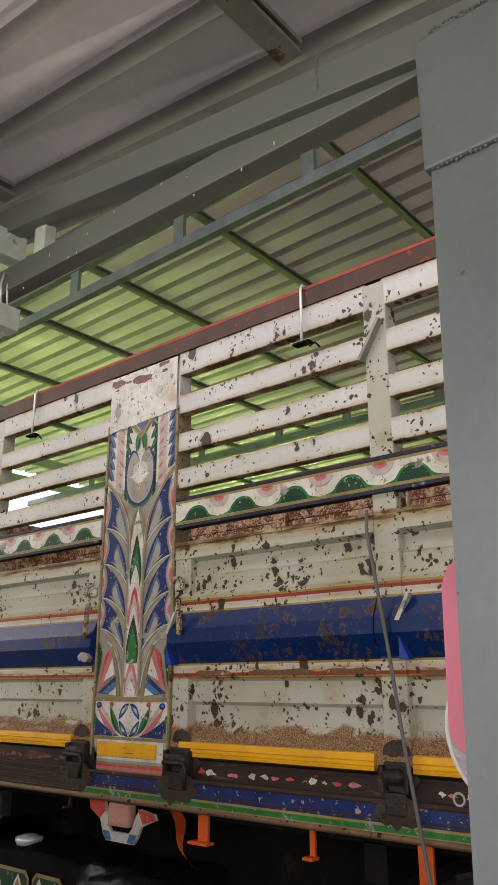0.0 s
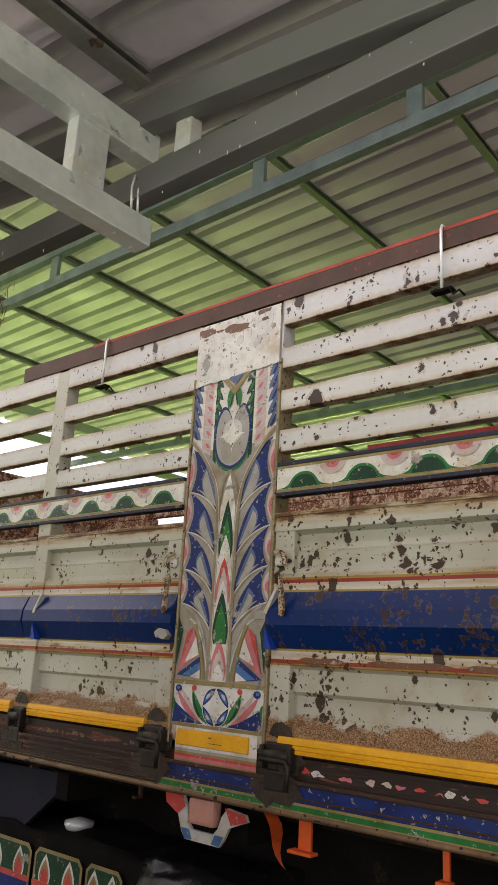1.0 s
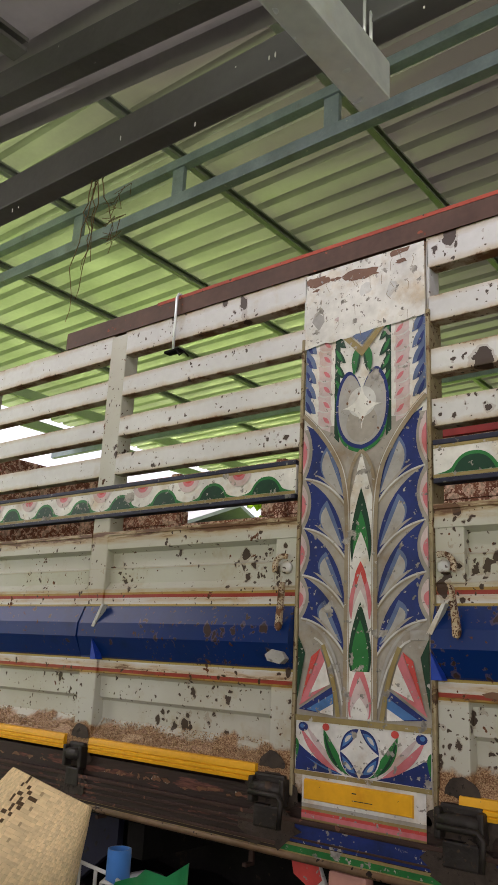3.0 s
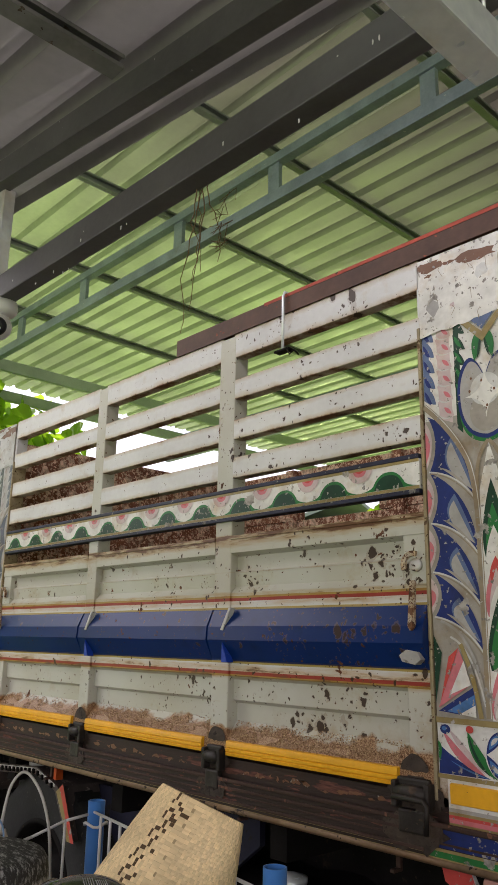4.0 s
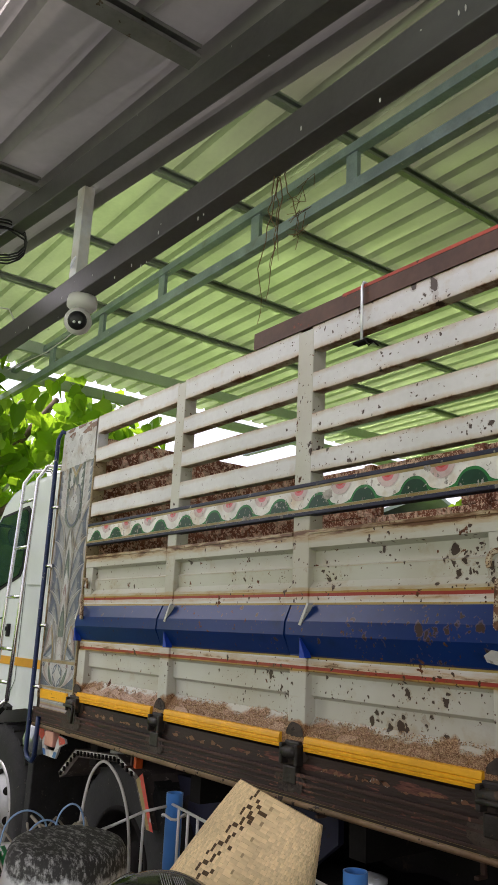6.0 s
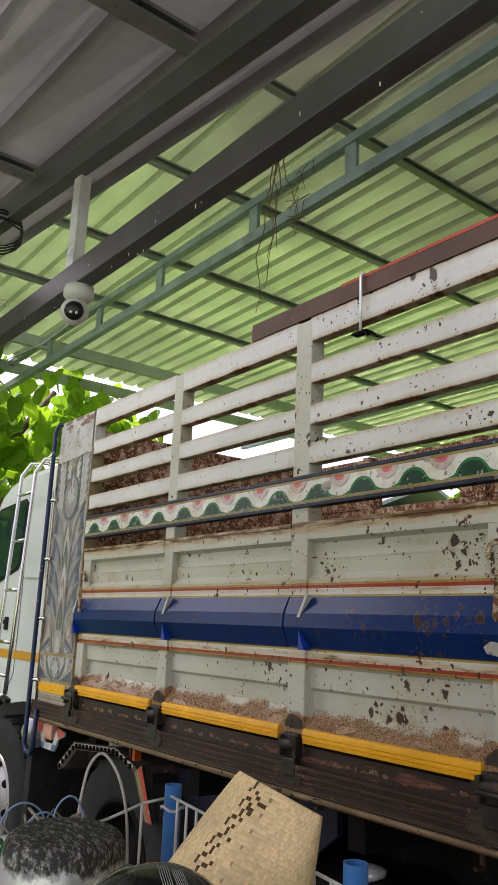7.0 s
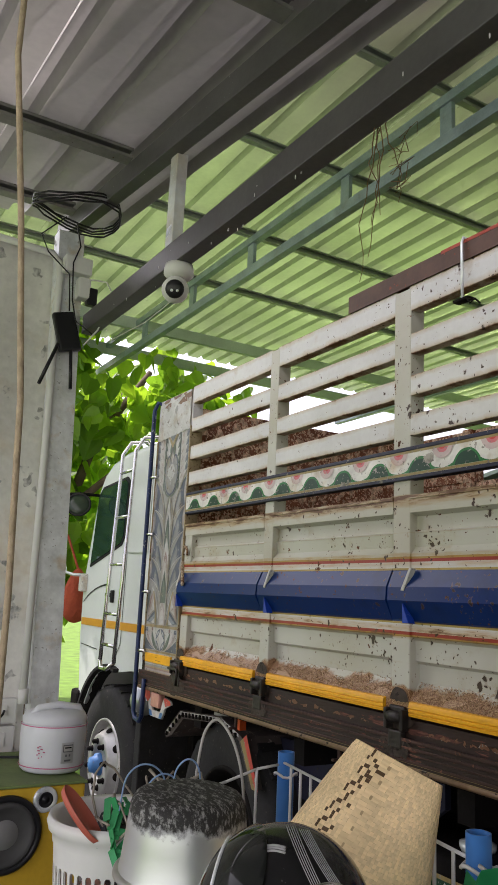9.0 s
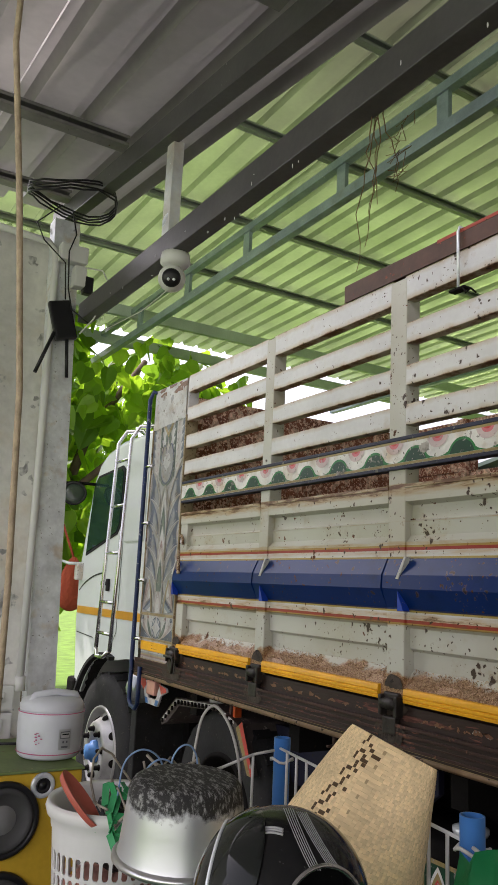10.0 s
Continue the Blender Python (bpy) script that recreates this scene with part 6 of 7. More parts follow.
def driver(y, z, r, cone):
    m = pose(-3.95, y, z, 0, 90)
    bm = B()
    lathe(bm, [(r, 0.0), (r, 0.012), (r * 0.94, 0.018), (r * 0.86, 0.016), (r * 0.8, 0.004)] if cone else [(r, 0.0), (r, 0.005), (r * 0.95, 0.007), (r * 0.6, 0.008), (r * 0.5, 0.0)], m, 36)
    d = part("driver_ring", bm, M_BLACKPL if cone else M_GALV, sp)
    bm = B()
    lathe(bm, [(r * 0.6, 0.0085), (r * 0.55, 0.011), (r * 0.42, 0.006), (r * 0.25, 0.006), (r * 0.2, 0.01), (0, 0.012)] if not cone else [(r * 0.84, 0.012), (r * 0.76, 0.022), (r * 0.68, 0.014), (r * 0.3, 0.002 if cone else 0.006), (r * 0.26, 0.004 if cone else 0.012), (0, 0.004 if cone else 0.02)], m, 36)
    part("cone", bm, mat("speaker_cone", (0.06, 0.06, 0.06), 0.6, 0, 0.2, 12, 0.1, 60) if cone else M_BLACKPL, d)
    bm = B()
    if cone:
        lathe(bm, [(r * 0.38, 0.005), (r * 0.2, 0.013), (0, 0.016)], m, 24)
        part("dust_cap", bm, mat("grey_dust_cap", (0.2, 0.2, 0.2), 0.5), d)


driver(-1.355, 1.02, 0.105, True)
driver(-1.355, 0.77, 0.115, True)
driver(-1.245, 1.105, 0.036, False)
driver(-1.47, 1.105, 0.036, False)

rc = hub("rice_cooker", "white electric rice cooker with pink bands on the speaker", "rice cooker")
M_COOKER = mat("bluish_white_plastic", (0.66, 0.68, 0.72), 0.3, 0, 0.05, 8, 0.02, 60)
m = pose(-4.12, -1.183, 1.149) @ Matrix.Scale(0.93, 4)
bm = B()
lathe(bm, [(0, 0.004), (0.095, 0.004), (0.104, 0.012), (0.108, 0.04), (0.111, 0.12), (0.110, 0.148), (0.106, 0.156)], m, 40)
body = part("body", bm, M_COOKER, rc)
bm = B()
lathe(bm, [(0.108, 0.157), (0.109, 0.172), (0.098, 0.19), (0.07, 0.2), (0, 0.203)], m, 40)
lid = part("lid", bm, M_COOKER, rc)
bm = B()
tube(bm, [tuple(m @ Vector(p)) for p in ((0.02, -0.09, 0.175), (0.03, -0.07, 0.205), (0.03, 0, 0.215), (0.03, 0.07, 0.205), (0.02, 0.09, 0.175))], 0.011, 10)
part("handle", bm, M_COOKER, lid)
M_PINKBAND = mat("pink_band", (0.6, 0.16, 0.28), 0.4)
for z in (0.022, 0.15):
    bm = B()
    lathe(bm, [(0.1095 if z < 0.1 else 0.1118, z), (0.1105 if z < 0.1 else 0.1125, z + 0.0015), (0.1095 if z < 0.1 else 0.1118, z + 0.003)], m, 40)
    part("pink_band", bm, M_PINKBAND, body)


def on_cooker(name, ang, z0, z1, width, r, material, parent):
    bm = B()
    n = 6
    vs = [[bm.verts.new(m @ Vector((r * math.cos(ang + width * (i / n - 0.5)), r * math.sin(ang + width * (i / n - 0.5)), z))) for i in range(n + 1)] for z in (z0, z1)]
    for i in range(n):
        bm.faces.new((vs[0][i], vs[0][i + 1], vs[1][i + 1], vs[1][i]))
    bmesh.ops.solidify(bm, geom=bm.faces[:], thickness=0.001)
    return part(name, bm, material, parent)


pan = on_cooker("control_panel", 0.15, 0.04, 0.105, 0.38, 0.114, mat("panel_grey", (0.55, 0.55, 0.56), 0.4), body)
on_cooker("panel_label", 0.15, 0.075, 0.098, 0.3, 0.1155, mat("panel_dark", (0.2, 0.2, 0.22), 0.4), pan)
on_cooker("panel_face", 0.15, 0.078, 0.095, 0.26, 0.1165, M_WHITEPL, pan)
on_cooker("print_bar", 0.15, 0.087, 0.091, 0.2, 0.1172, M_BLACKPL, pan)
for k in range(2):
    on_cooker("lamp", 0.1 + 0.11 * k, 0.061, 0.068, 0.05, 0.1155, mat("panel_dark", (0.2, 0.2, 0.22), 0.4), pan)
on_cooker("lever", 0.15, 0.046, 0.052, 0.2, 0.1155, mat("panel_dark", (0.2, 0.2, 0.22), 0.4), pan)
rng = random.Random(3)
for k in range(9):
    on_cooker("flower_print", -0.62 + rng.uniform(-0.12, 0.12), 0.055 + 0.0045 * k, 0.0575 + 0.0045 * k + rng.uniform(0, 0.002), rng.uniform(0.02, 0.09), 0.1135, M_PINKBAND, body)
bm = B()
tube(bm, [(-4.22, -1.24, 1.17), (-4.3, -1.33, 1.16), (-4.4, -1.35, 1.2), (-4.44, -1.27, 1.27), (-4.455, -1.262, 1.28)], 0.0045, 8)
thing("cooker_lead", bm, M_BLACKPL, "black mains lead of the rice cooker", "cable")

# ---- rack with kitchen things ----
rack = hub("drying_rack", "white wire rack on blue plastic pipe posts", "rack")
M_BLUEPIPE = mat("blue_pipe", (0.05, 0.19, 0.50), 0.35, 0, 0.12, 12, 0.05, 60, (0.3, 0.3, 0.3), 20, 0.22)
M_WIRE = mat("white_coated_wire", (0.66, 0.66, 0.64), 0.4, 0, 0.08, 20, 0.05, 80)
for x, y, h in ((-2.42, -1.10, 1.40), (-3.06, -1.0, 1.385), (-2.35, -1.62, 1.1), (-3.35, -1.62, 1.1)):
    bm = B()
    lathe(bm, [(0, 0.006), (0.018, 0.006), (0.018, h), (0.0155, h), (0.0155, h - 0.03), (0, h - 0.03)], pose(x, y, 0), 20)
    p = part("pipe_post", bm, M_BLUEPIPE, rack)
    bm = B()
    tube(bm, [(x + 0.024 * math.cos(a), y + 0.024 * math.sin(a), h - 0.045 + 0.004 * math.sin(3 * a)) for a in [i * math.pi / 8 for i in range(16)]], 0.003, 6, True)
    part("tie_wire", bm, M_WIRE, p)
for a, b in (((-2.42, -1.11, 1.365), (-3.06, -1.01, 1.365)), ((-2.42, -1.11, 1.20), (-3.06, -1.01, 1.20)), ((-3.045, -1.03, 1.363), (-3.045, -1.083, 1.358)), ((-3.045, -1.083, 1.358), (-3.073, -1.14, 1.331)), ((-3.045, -1.083, 1.358), (-3.045, -1.083, 0.88)), ((-3.073, -1.14, 1.331), (-3.12, -1.2, 1.30)),
             ((-2.40, -1.12, 1.365), (-2.30, -1.14, 1.35))):
    bm = B()
    tube(bm, [a, b], 0.003, 8)
    part("rail_wire", bm, M_WIRE, rack)
for k in range(1, 14):
    t = k / 14
    bm = B()
    x, y = -2.42 - 0.64 * t, -1.11 + 0.1 * t
    tube(bm, [(x, y, 1.365), (x, y, 0.88)], 0.003, 6)
    part("upright_wire", bm, M_WIRE, rack)
for k in range(16):
    y = -1.62 + 0.6 * k / 15
    bm = B()
    tube(bm, [(-3.36, y, 0.87), (-2.33, y, 0.87)], 0.005, 6)
    part("shelf_wire", bm, M_WIRE, rack)

# bundle of green cloth that carries the pots
bm = B()
bmesh.ops.create_icosphere(bm, subdivisions=4, radius=1)
for v in bm.verts:
    n = v.co.copy()
    k = 1 + 0.10 * noise.noise(n * 2.3) + 0.05 * noise.noise(n * 6)
    v.co = Vector((-2.53 + 0.40 * n.x * k, -1.39 + 0.23 * n.y * k, max(0.876, 1.05 + 0.225 * n.z * k)))
for f in bm.faces:
    f.smooth = True
thing("cloth_bundle", bm, mat("green_tarpaulin", (0.01, 0.13, 0.05), 0.5, 0, 0.3, 8, 0.4, 40), "bundle of green tarpaulin on the rack shelf", "bundle")
bm = B()
rows = []
for i in range(9):
    t = i / 8
    rows.append([bm.verts.new((-2.20 - 0.20 * s + 0.012 * math.sin(9 * s + 5 * t), -1.19 + 0.03 * s - 0.09 * t + 0.01 * math.sin(14 * s), 1.435 - 0.075 * s - 0.5 * t + 0.006 * math.sin(20 * s))) for s in [j / 8 for j in range(9)]])
for a, b in zip(rows, rows[1:]):
    for j in range(8):
        bm.faces.new((a[j], a[j + 1], b[j + 1], b[j])).smooth = True
bmesh.ops.solidify(bm, geom=bm.faces[:], thickness=0.002)
thing("green_sheet", bm, mat("green_plastic_sheet", (0.015, 0.30, 0.10), 0.4, 0, 0.2, 6, 0.2, 40), "bright green plastic sheet draped over the rack", "plastic sheet")

# aluminium pot, upside down, with a sooty base
def sooty():
    m = bpy.data.materials.new("sooty_aluminium")
    m.use_nodes = True
    nt = m.node_tree
    N, L = nt.nodes, nt.links
    b = N["Principled BSDF"]
    tc = N.new("ShaderNodeTexCoord")
    sep = N.new("ShaderNodeSeparateXYZ")
    L.new(tc.outputs["Object"], sep.inputs[0])
    n = N.new("ShaderNodeTexNoise")
    n.inputs["Scale"].default_value, n.inputs["Detail"].default_value, n.inputs["Roughness"].default_value = 30, 9, 0.68
    L.new(tc.outputs["Object"], n.inputs["Vector"])
    add = N.new("ShaderNodeMath")
    add.operation = "MULTIPLY_ADD"
    add.inputs[1].default_value = 0.085
    L.new(n.outputs[0], add.inputs[0])
    L.new(sep.outputs["Z"], add.inputs[2])
    mr = N.new("ShaderNodeMapRange")
    mr.inputs["From Min"].default_value, mr.inputs["From Max"].default_value = 0.116, 0.130
    L.new(add.outputs[0], mr.inputs[0])
    st = N.new("ShaderNodeTexNoise")
    mp = N.new("ShaderNodeMapping")
    mp.inputs["Scale"].default_value = (14, 30, 14)
    L.new(tc.outputs["Object"], mp.inputs[0])
    L.new(mp.outputs[0], st.inputs["Vector"])
    st.inputs["Detail"].default_value, st.inputs["Roughness"].default_value = 9, 0.78
    r = N.new("ShaderNodeValToRGB")
    r.color_ramp.elements[0].position, r.color_ramp.elements[0].color = 0.50, (0.022, 0.021, 0.02, 1)
    r.color_ramp.elements[1].position, r.color_ramp.elements[1].color = 0.62, (0.33, 0.33, 0.32, 1)
    L.new(st.outputs[0], r.inputs[0])
    mix = N.new("ShaderNodeMix")
    mix.data_type = "RGBA"
    L.new(mr.outputs[0], mix.inputs["Factor"])
    mix.inputs["A"].default_value = (0.58, 0.59, 0.61, 1)
    L.new(r.outputs[0], mix.inputs["B"])
    L.new(mix.outputs["Result"], b.inputs["Base Color"])
    inv = N.new("ShaderNodeMath")
    inv.operation = "SUBTRACT"
    inv.inputs[0].default_value = 0.72
    L.new(mr.outputs[0], inv.inputs[1])
    L.new(inv.outputs[0], b.inputs["Metallic"])
    ro = N.new("ShaderNodeMapRange")
    ro.inputs["To Min"].default_value, ro.inputs["To Max"].default_value = 0.38, 0.75
    L.new(mr.outputs[0], ro.inputs[0])
    L.new(ro.outputs[0], b.inputs["Roughness"])
    bu = N.new("ShaderNodeBump")
    bu.inputs["Strength"].default_value, bu.inputs["Distance"].default_value = 0.12, 0.003
    L.new(n.outputs[0], bu.inputs["Height"])
    L.new(bu.outputs[0], b.inputs["Normal"])
    return m


pot = hub("cooking_pot", "upturned aluminium pot with a soot-blackened base", "pot")
bm = B()
lathe(bm, [(0.1045, 0.004), (0.102, 0.012), (0.0975, 0.05), (0.0935, 0.088), (0.0905, 0.104), (0.085, 0.113), (0.075, 0.117), (0.06, 0.118), (0.03, 0.1195), (0, 0.12)], Matrix.Identity(4), 64)
pb = part("body", bm, sooty(), pot)
bm = B()
lathe(bm, [(0.1035, 0.005), (0.109, 0.004), (0.112, 0.001), (0.1125, -0.003), (0.110, -0.006), (0.107, -0.005), (0.105, -0.001), (0.1025, 0.002)], Matrix.Identity(4), 64)
pr = part("rolled_rim", bm, mat("bright_aluminium", (0.6, 0.6, 0.6), 0.3, 0.9, 0.1, 14, 0.05, 80), pot, "rolled bright rim")
pot.matrix_world = Matrix.Translation((-2.77, -1.381, 1.282)) @ pose(0, 0, 0, 1, 3, 0)

# bamboo rice steamer, mouth down
def steamer():
    tip, mouth = Vector((-2.543, -1.140, 1.473)), Vector((-2.559, -1.242, 1.194))
    e1 = Vector((0.076, 0.035, -0.028)).normalized()
    ax = (mouth - tip).normalized()
    e2 = ax.cross(e1).normalized()
    f1 = (e1 - ax * e1.dot(ax)).normalized()

    def S(u, v, lift=0.0):
        c, s = math.cos(u), math.sin(u)
        q = lambda a: math.copysign(abs(a) ** 0.5, a)
        small = 0.0726 * q(c) * e1 + 0.0132 * q(s) * e2
        big = (0.145 * c - 0.033) * f1 + 0.1375 * s * e2
        k = v ** 0.9
        p = tip + ax * ((mouth - tip).length * v) + small * (1 - k) + big * k
        return p + lift * (c * f1 + s * e2)

    root = hub("bamboo_steamer", "woven bamboo rice steamer basket turned mouth down", "steamer")
    bm = B()
    nu, nv = 60, 24
    rows = [[bm.verts.new(S(2 * math.pi * i / nu, j / nv, -0.0015)) for i in range(nu)] for j in range(nv + 1)]
    for j in range(nv):
        for i in range(nu):
            bm.faces.new((rows[j][i], rows[j][(i + 1) % nu], rows[j + 1][(i + 1) % nu], rows[j + 1][i]))
    bm.faces.new(rows[0])
    # darker backing sheet: shade between the strips put into its colour
    part("lining", bm, mat("shaded_bamboo", (0.52, 0.38, 0.21), 0.7), root)
    light, dark = B(), B()
    rng = random.Random(21)
    nu, nv = 132, 50
    for j in range(nv):
        for i in range(nu):
            weft = ((i + (j if (i // 6) % 2 else -j)) % 4) < 2
            if weft:
                u0, u1, v0, v1 = i - 0.12, i + 1.12, j + 0.03, j + 0.97
            else:
                u0, u1, v0, v1 = i + 0.03, i + 0.97, j - 0.12, j + 1.12
            du, dv = 2 * math.pi / nu, 1 / nv
            h = 0.0007 + rng.uniform(0, 0.0003)
            if weft:
                cs = ((u0, v0, 0.0002), ((u0 + u1) / 2, v0, h), (u1, v0, 0.0002), (u1, v1, 0.0002), ((u0 + u1) / 2, v1, h), (u0, v1, 0.0002))
            else:
                cs = ((u0, v0, 0.0002), (u1, v0, 0.0002), (u1, (v0 + v1) / 2, h), (u1, v1, 0.0002), (u0, v1, 0.0002), (u0, (v0 + v1) / 2, h))
            # dark strips make a stepped band down one side
            band = abs(i - 35.5 - 0.2 * j + (j // 4) % 2) < 2.6
            bm = dark if band and weft and (i + j) % 3 else light
            vs = [bm.verts.new(S(a * du, min(1.0, max(0.0, b * dv)), l)) for a, b, l in cs]
            if weft:
                bm.faces.new((vs[0], vs[1], vs[4], vs[5]))
                bm.faces.new((vs[1], vs[2], vs[3], vs[4]))
            else:
                bm.faces.new((vs[0], vs[1], vs[2], vs[5]))
                bm.faces.new((vs[5], vs[2], vs[3], vs[4]))
    bam = mat("split_bamboo", (0.84, 0.64, 0.365), 0.45, 0, 0.15, 14, 0.1, 120)
    nt = bam.node_tree
    geo = nt.nodes.new("ShaderNodeNewGeometry")
    hsv = nt.nodes.new("ShaderNodeHueSaturation")
    mrn = nt.nodes.new("ShaderNodeMapRange")
    mrn.inputs["To Min"].default_value, mrn.inputs["To Max"].default_value = 0.86, 1.1
    nt.links.new(geo.outputs["Random Per Island"], mrn.inputs[0])
    nt.links.new(mrn.outputs[0], hsv.inputs["Value"])
    src = nt.nodes["Principled BSDF"].inputs["Base Color"].links[0].from_socket
    nt.links.new(src, hsv.inputs["Color"])
    nt.links.new(hsv.outputs[0], nt.nodes["Principled BSDF"].inputs["Base Color"])
    tagged(part("bamboo_weave", light, bam, root), kind="stuff")
    tagged(part("dark_weave", dark, mat("smoked_bamboo", (0.10, 0.06, 0.03), 0.5), root, "dark-stained bamboo strips"), kind="stuff")


steamer()

# open-face helmet
hm = hub("motorcycle_helmet", "glossy black open-face motorcycle helmet with chrome edging", "helmet")
HC, HR = Vector((-2.361, -1.463, 1.362)), 0.098
hv = Vector((0.778, -0.531, 0.337)).normalized()
hr = Vector((0, 0, 1)).cross(hv).normalized()
hu = hv.cross(hr)


def on_helmet(a, b, k=1.0):
    c = math.sqrt(max(0.0, 1 - a * a - b * b))
    return HC + HR * k * (a * hr + b * hu + c * hv)


M_HELMET = mat("black_helmet_lacquer", (0.012, 0.012, 0.013), 0.12, 0, 0.2, 10, 0.01, 60, (0.03, 0.03, 0.03), 20, 0.3, 0.4)
M_HPRINT = mat("silver_helmet_print", (0.34, 0.34, 0.35), 0.3)
bm = B()
bmesh.ops.create_uvsphere(bm, u_segments=56, v_segments=32, radius=HR)
cutn = (0.52 * hr - 0.18 * hu + 0.83 * hv).normalized()
bmesh.ops.bisect_plane(bm, geom=bm.verts[:] + bm.edges[:] + bm.faces[:], plane_co=cutn * HR * 0.85, plane_no=cutn, clear_outer=True)
bmesh.ops.translate(bm, verts=bm.verts[:], vec=HC)
for face in bm.faces:
    face.smooth = True
bmesh.ops.solidify(bm, geom=bm.faces[:], thickness=0.005)
hs = part("shell", bm, M_HELMET, hm)


def ring_on(name, n, d, r, k, material, parent, a0=0.0, a1=2 * math.pi):
    n = n.normalized()
    s = n.orthogonal().normalized()
    q = n.cross(s)
    rad = HR * k * math.sqrt(1 - d * d)
    bm = B()
    tube(bm, [tuple(HC + n * HR * k * d + rad * (math.cos(a) * s + math.sin(a) * q)) for a in [a0 + (a1 - a0) * i / 48 for i in range(48)]], r, 8, True)
    return part(name, bm, material, parent)


ring_on("edge_trim", cutn, 0.85, 0.0028, 1.0, M_CHROME, hs)
# smoked visor over the front, with its own edging
bm = B()
bmesh.ops.create_uvsphere(bm, u_segments=56, v_segments=32, radius=HR * 1.035)
vn = (-0.80 * hr + 0.22 * hu + 0.30 * hv).normalized()
bmesh.ops.bisect_plane(bm, geom=bm.verts[:] + bm.edges[:] + bm.faces[:], plane_co=vn * HR * 0.62, plane_no=vn, clear_inner=True)
bmesh.ops.translate(bm, verts=bm.verts[:], vec=HC)
for face in bm.faces:
    face.smooth = True
bmesh.ops.solidify(bm, geom=bm.faces[:], thickness=0.002)
vis = part("visor", bm, mat("smoked_visor", (0.014, 0.016, 0.015), 0.06, 0, 0.1, 10, 0.0, 60), hm, "smoked glossy visor")
ring_on("visor_trim", (-0.86 * hr + 0.10 * hu - 0.1 * hv), 0.72, 0.0022, 1.04, M_GALV, vis)
bm = B()
lathe(bm, [(0.006, 0), (0.006, 0.002), (0.004, 0.004), (0, 0.0045)], Matrix.Translation(on_helmet(-0.55, 0.06, 1.045)) @ hv.to_track_quat("Z", "X").to_matrix().to_4x4(), 16)
part("snap_rivet", bm, M_CHROME, vis)


def strip_on(name, pts, r, material):
    bm = B()
    tube(bm, [tuple(on_helmet(a, b, 1.001)) for a, b in pts], r, 6)
    part(name, bm, material, hs)


for k in range(5):
    strip_on("pinstripe", [(-0.02 + 0.026 * k + 0.07 * t * t + 0.24 * t, 0.93 - 0.62 * t) for t in [i / 10 for i in range(11)]], 0.0005, M_HPRINT)
for k in range(6):
    strip_on("pinstripe", [(0.13 + 0.022 * k + 0.10 * t * t + 0.26 * t, 0.90 - 0.55 * t) for t in [i / 10 for i in range(11)]], 0.0005, M_HPRINT)
strip_on("emblem_ring", [(-0.30 + 0.062 * math.cos(w), 0.66 + 0.058 * math.sin(w)) for w in [i * math.pi / 8 for i in range(17)]], 0.0016, M_HPRINT)
strip_on("emblem_ring", [(-0.30 + 0.036 * math.cos(w), 0.655 + 0.032 * math.sin(w)) for w in [i * math.pi / 8 for i in range(17)]], 0.0012, mat("red_helmet_print", (0.3, 0.05, 0.04), 0.4))
for b in (0.635, 0.665, 0.69):
    strip_on("print_bar", [(-0.23 + 0.024 * i, b + 0.012 * math.sin(i * 0.4)) for i in range(10)], 0.0014, M_HPRINT)

def smooth(pts, n=5):
    """A Catmull-Rom curve through a few bend points."""
    P = [Vector(p) for p in pts]
    P = [2 * P[0] - P[1]] + P + [2 * P[-1] - P[-2]]
    res = []
    for a, b, c, d in zip(P, P[1:], P[2:], P[3:]):
        for i in range(n):
            t = i / n
            res.append(tuple(0.5 * (2 * b + (c - a) * t + (2 * a - 5 * b + 4 * c - d) * t * t + (3 * b - a - 3 * c + d) * t ** 3)))
    return res + [tuple(P[-2])]


# laundry basket with odds and ends
lb = hub("laundry_basket", "white slotted plastic laundry basket full of odds and ends", "basket")
mc = pose(-3.13, -1.348, 0.876) @ Matrix.Diagonal((0.74, 0.74, 1.06, 1))
bm = B()
lathe(bm, [(0, 0.0), (0.135, 0.0), (0.14, 0.012), (0.142, 0.05), (0.137, 0.05), (0.132, 0.012), (0, 0.008)], mc, 40)
lathe(bm, [(0.172, 0.335), (0.174, 0.35), (0.185, 0.356), (0.19, 0.368), (0.185, 0.38), (0.168, 0.375), (0.167, 0.335)], mc, 40)
shellb = part("rim_and_base", bm, M_WHITEPL, lb)
bm = B()
zs = [0.04]
while zs[-1] < 0.30:
    zs += [zs[-1] + 0.004, zs[-1] + 0.028, zs[-1] + 0.032, zs[-1] + 0.038]
zs += [0.336, 0.342]
nu = 84
wall = [[bm.verts.new(mc @ Vector(((0.139 + 0.1 * (z - 0.04)) * math.cos(2 * math.pi * (i + sh) / nu), (0.139 + 0.1 * (z - 0.04)) * math.sin(2 * math.pi * (i + sh) / nu), z))) for i in range(nu) for sh in (0.0, 0.7)] for z in zs]
for j in range(len(zs) - 1):
    phase = (j % 4) if j < len(zs) - 3 else 3
    for i in range(nu * 2):
        a, b = wall[j], wall[j + 1]
        k = (i + 1) % (nu * 2)
        cell = i % 4
        if phase == 1 and cell in (1, 2, 3):
            continue
        if phase in (0, 2) and cell == 2:
            continue
        if phase in (0, 2) and cell in (1, 3):
            # chamfered slot ends
            lo, hi = (a, b) if phase == 0 else (b, a)
            bm.faces.new((lo[i], lo[k], hi[i] if cell == 1 else hi[k]))
            continue
        bm.faces.new((a[i], a[k], b[k], b[i]))
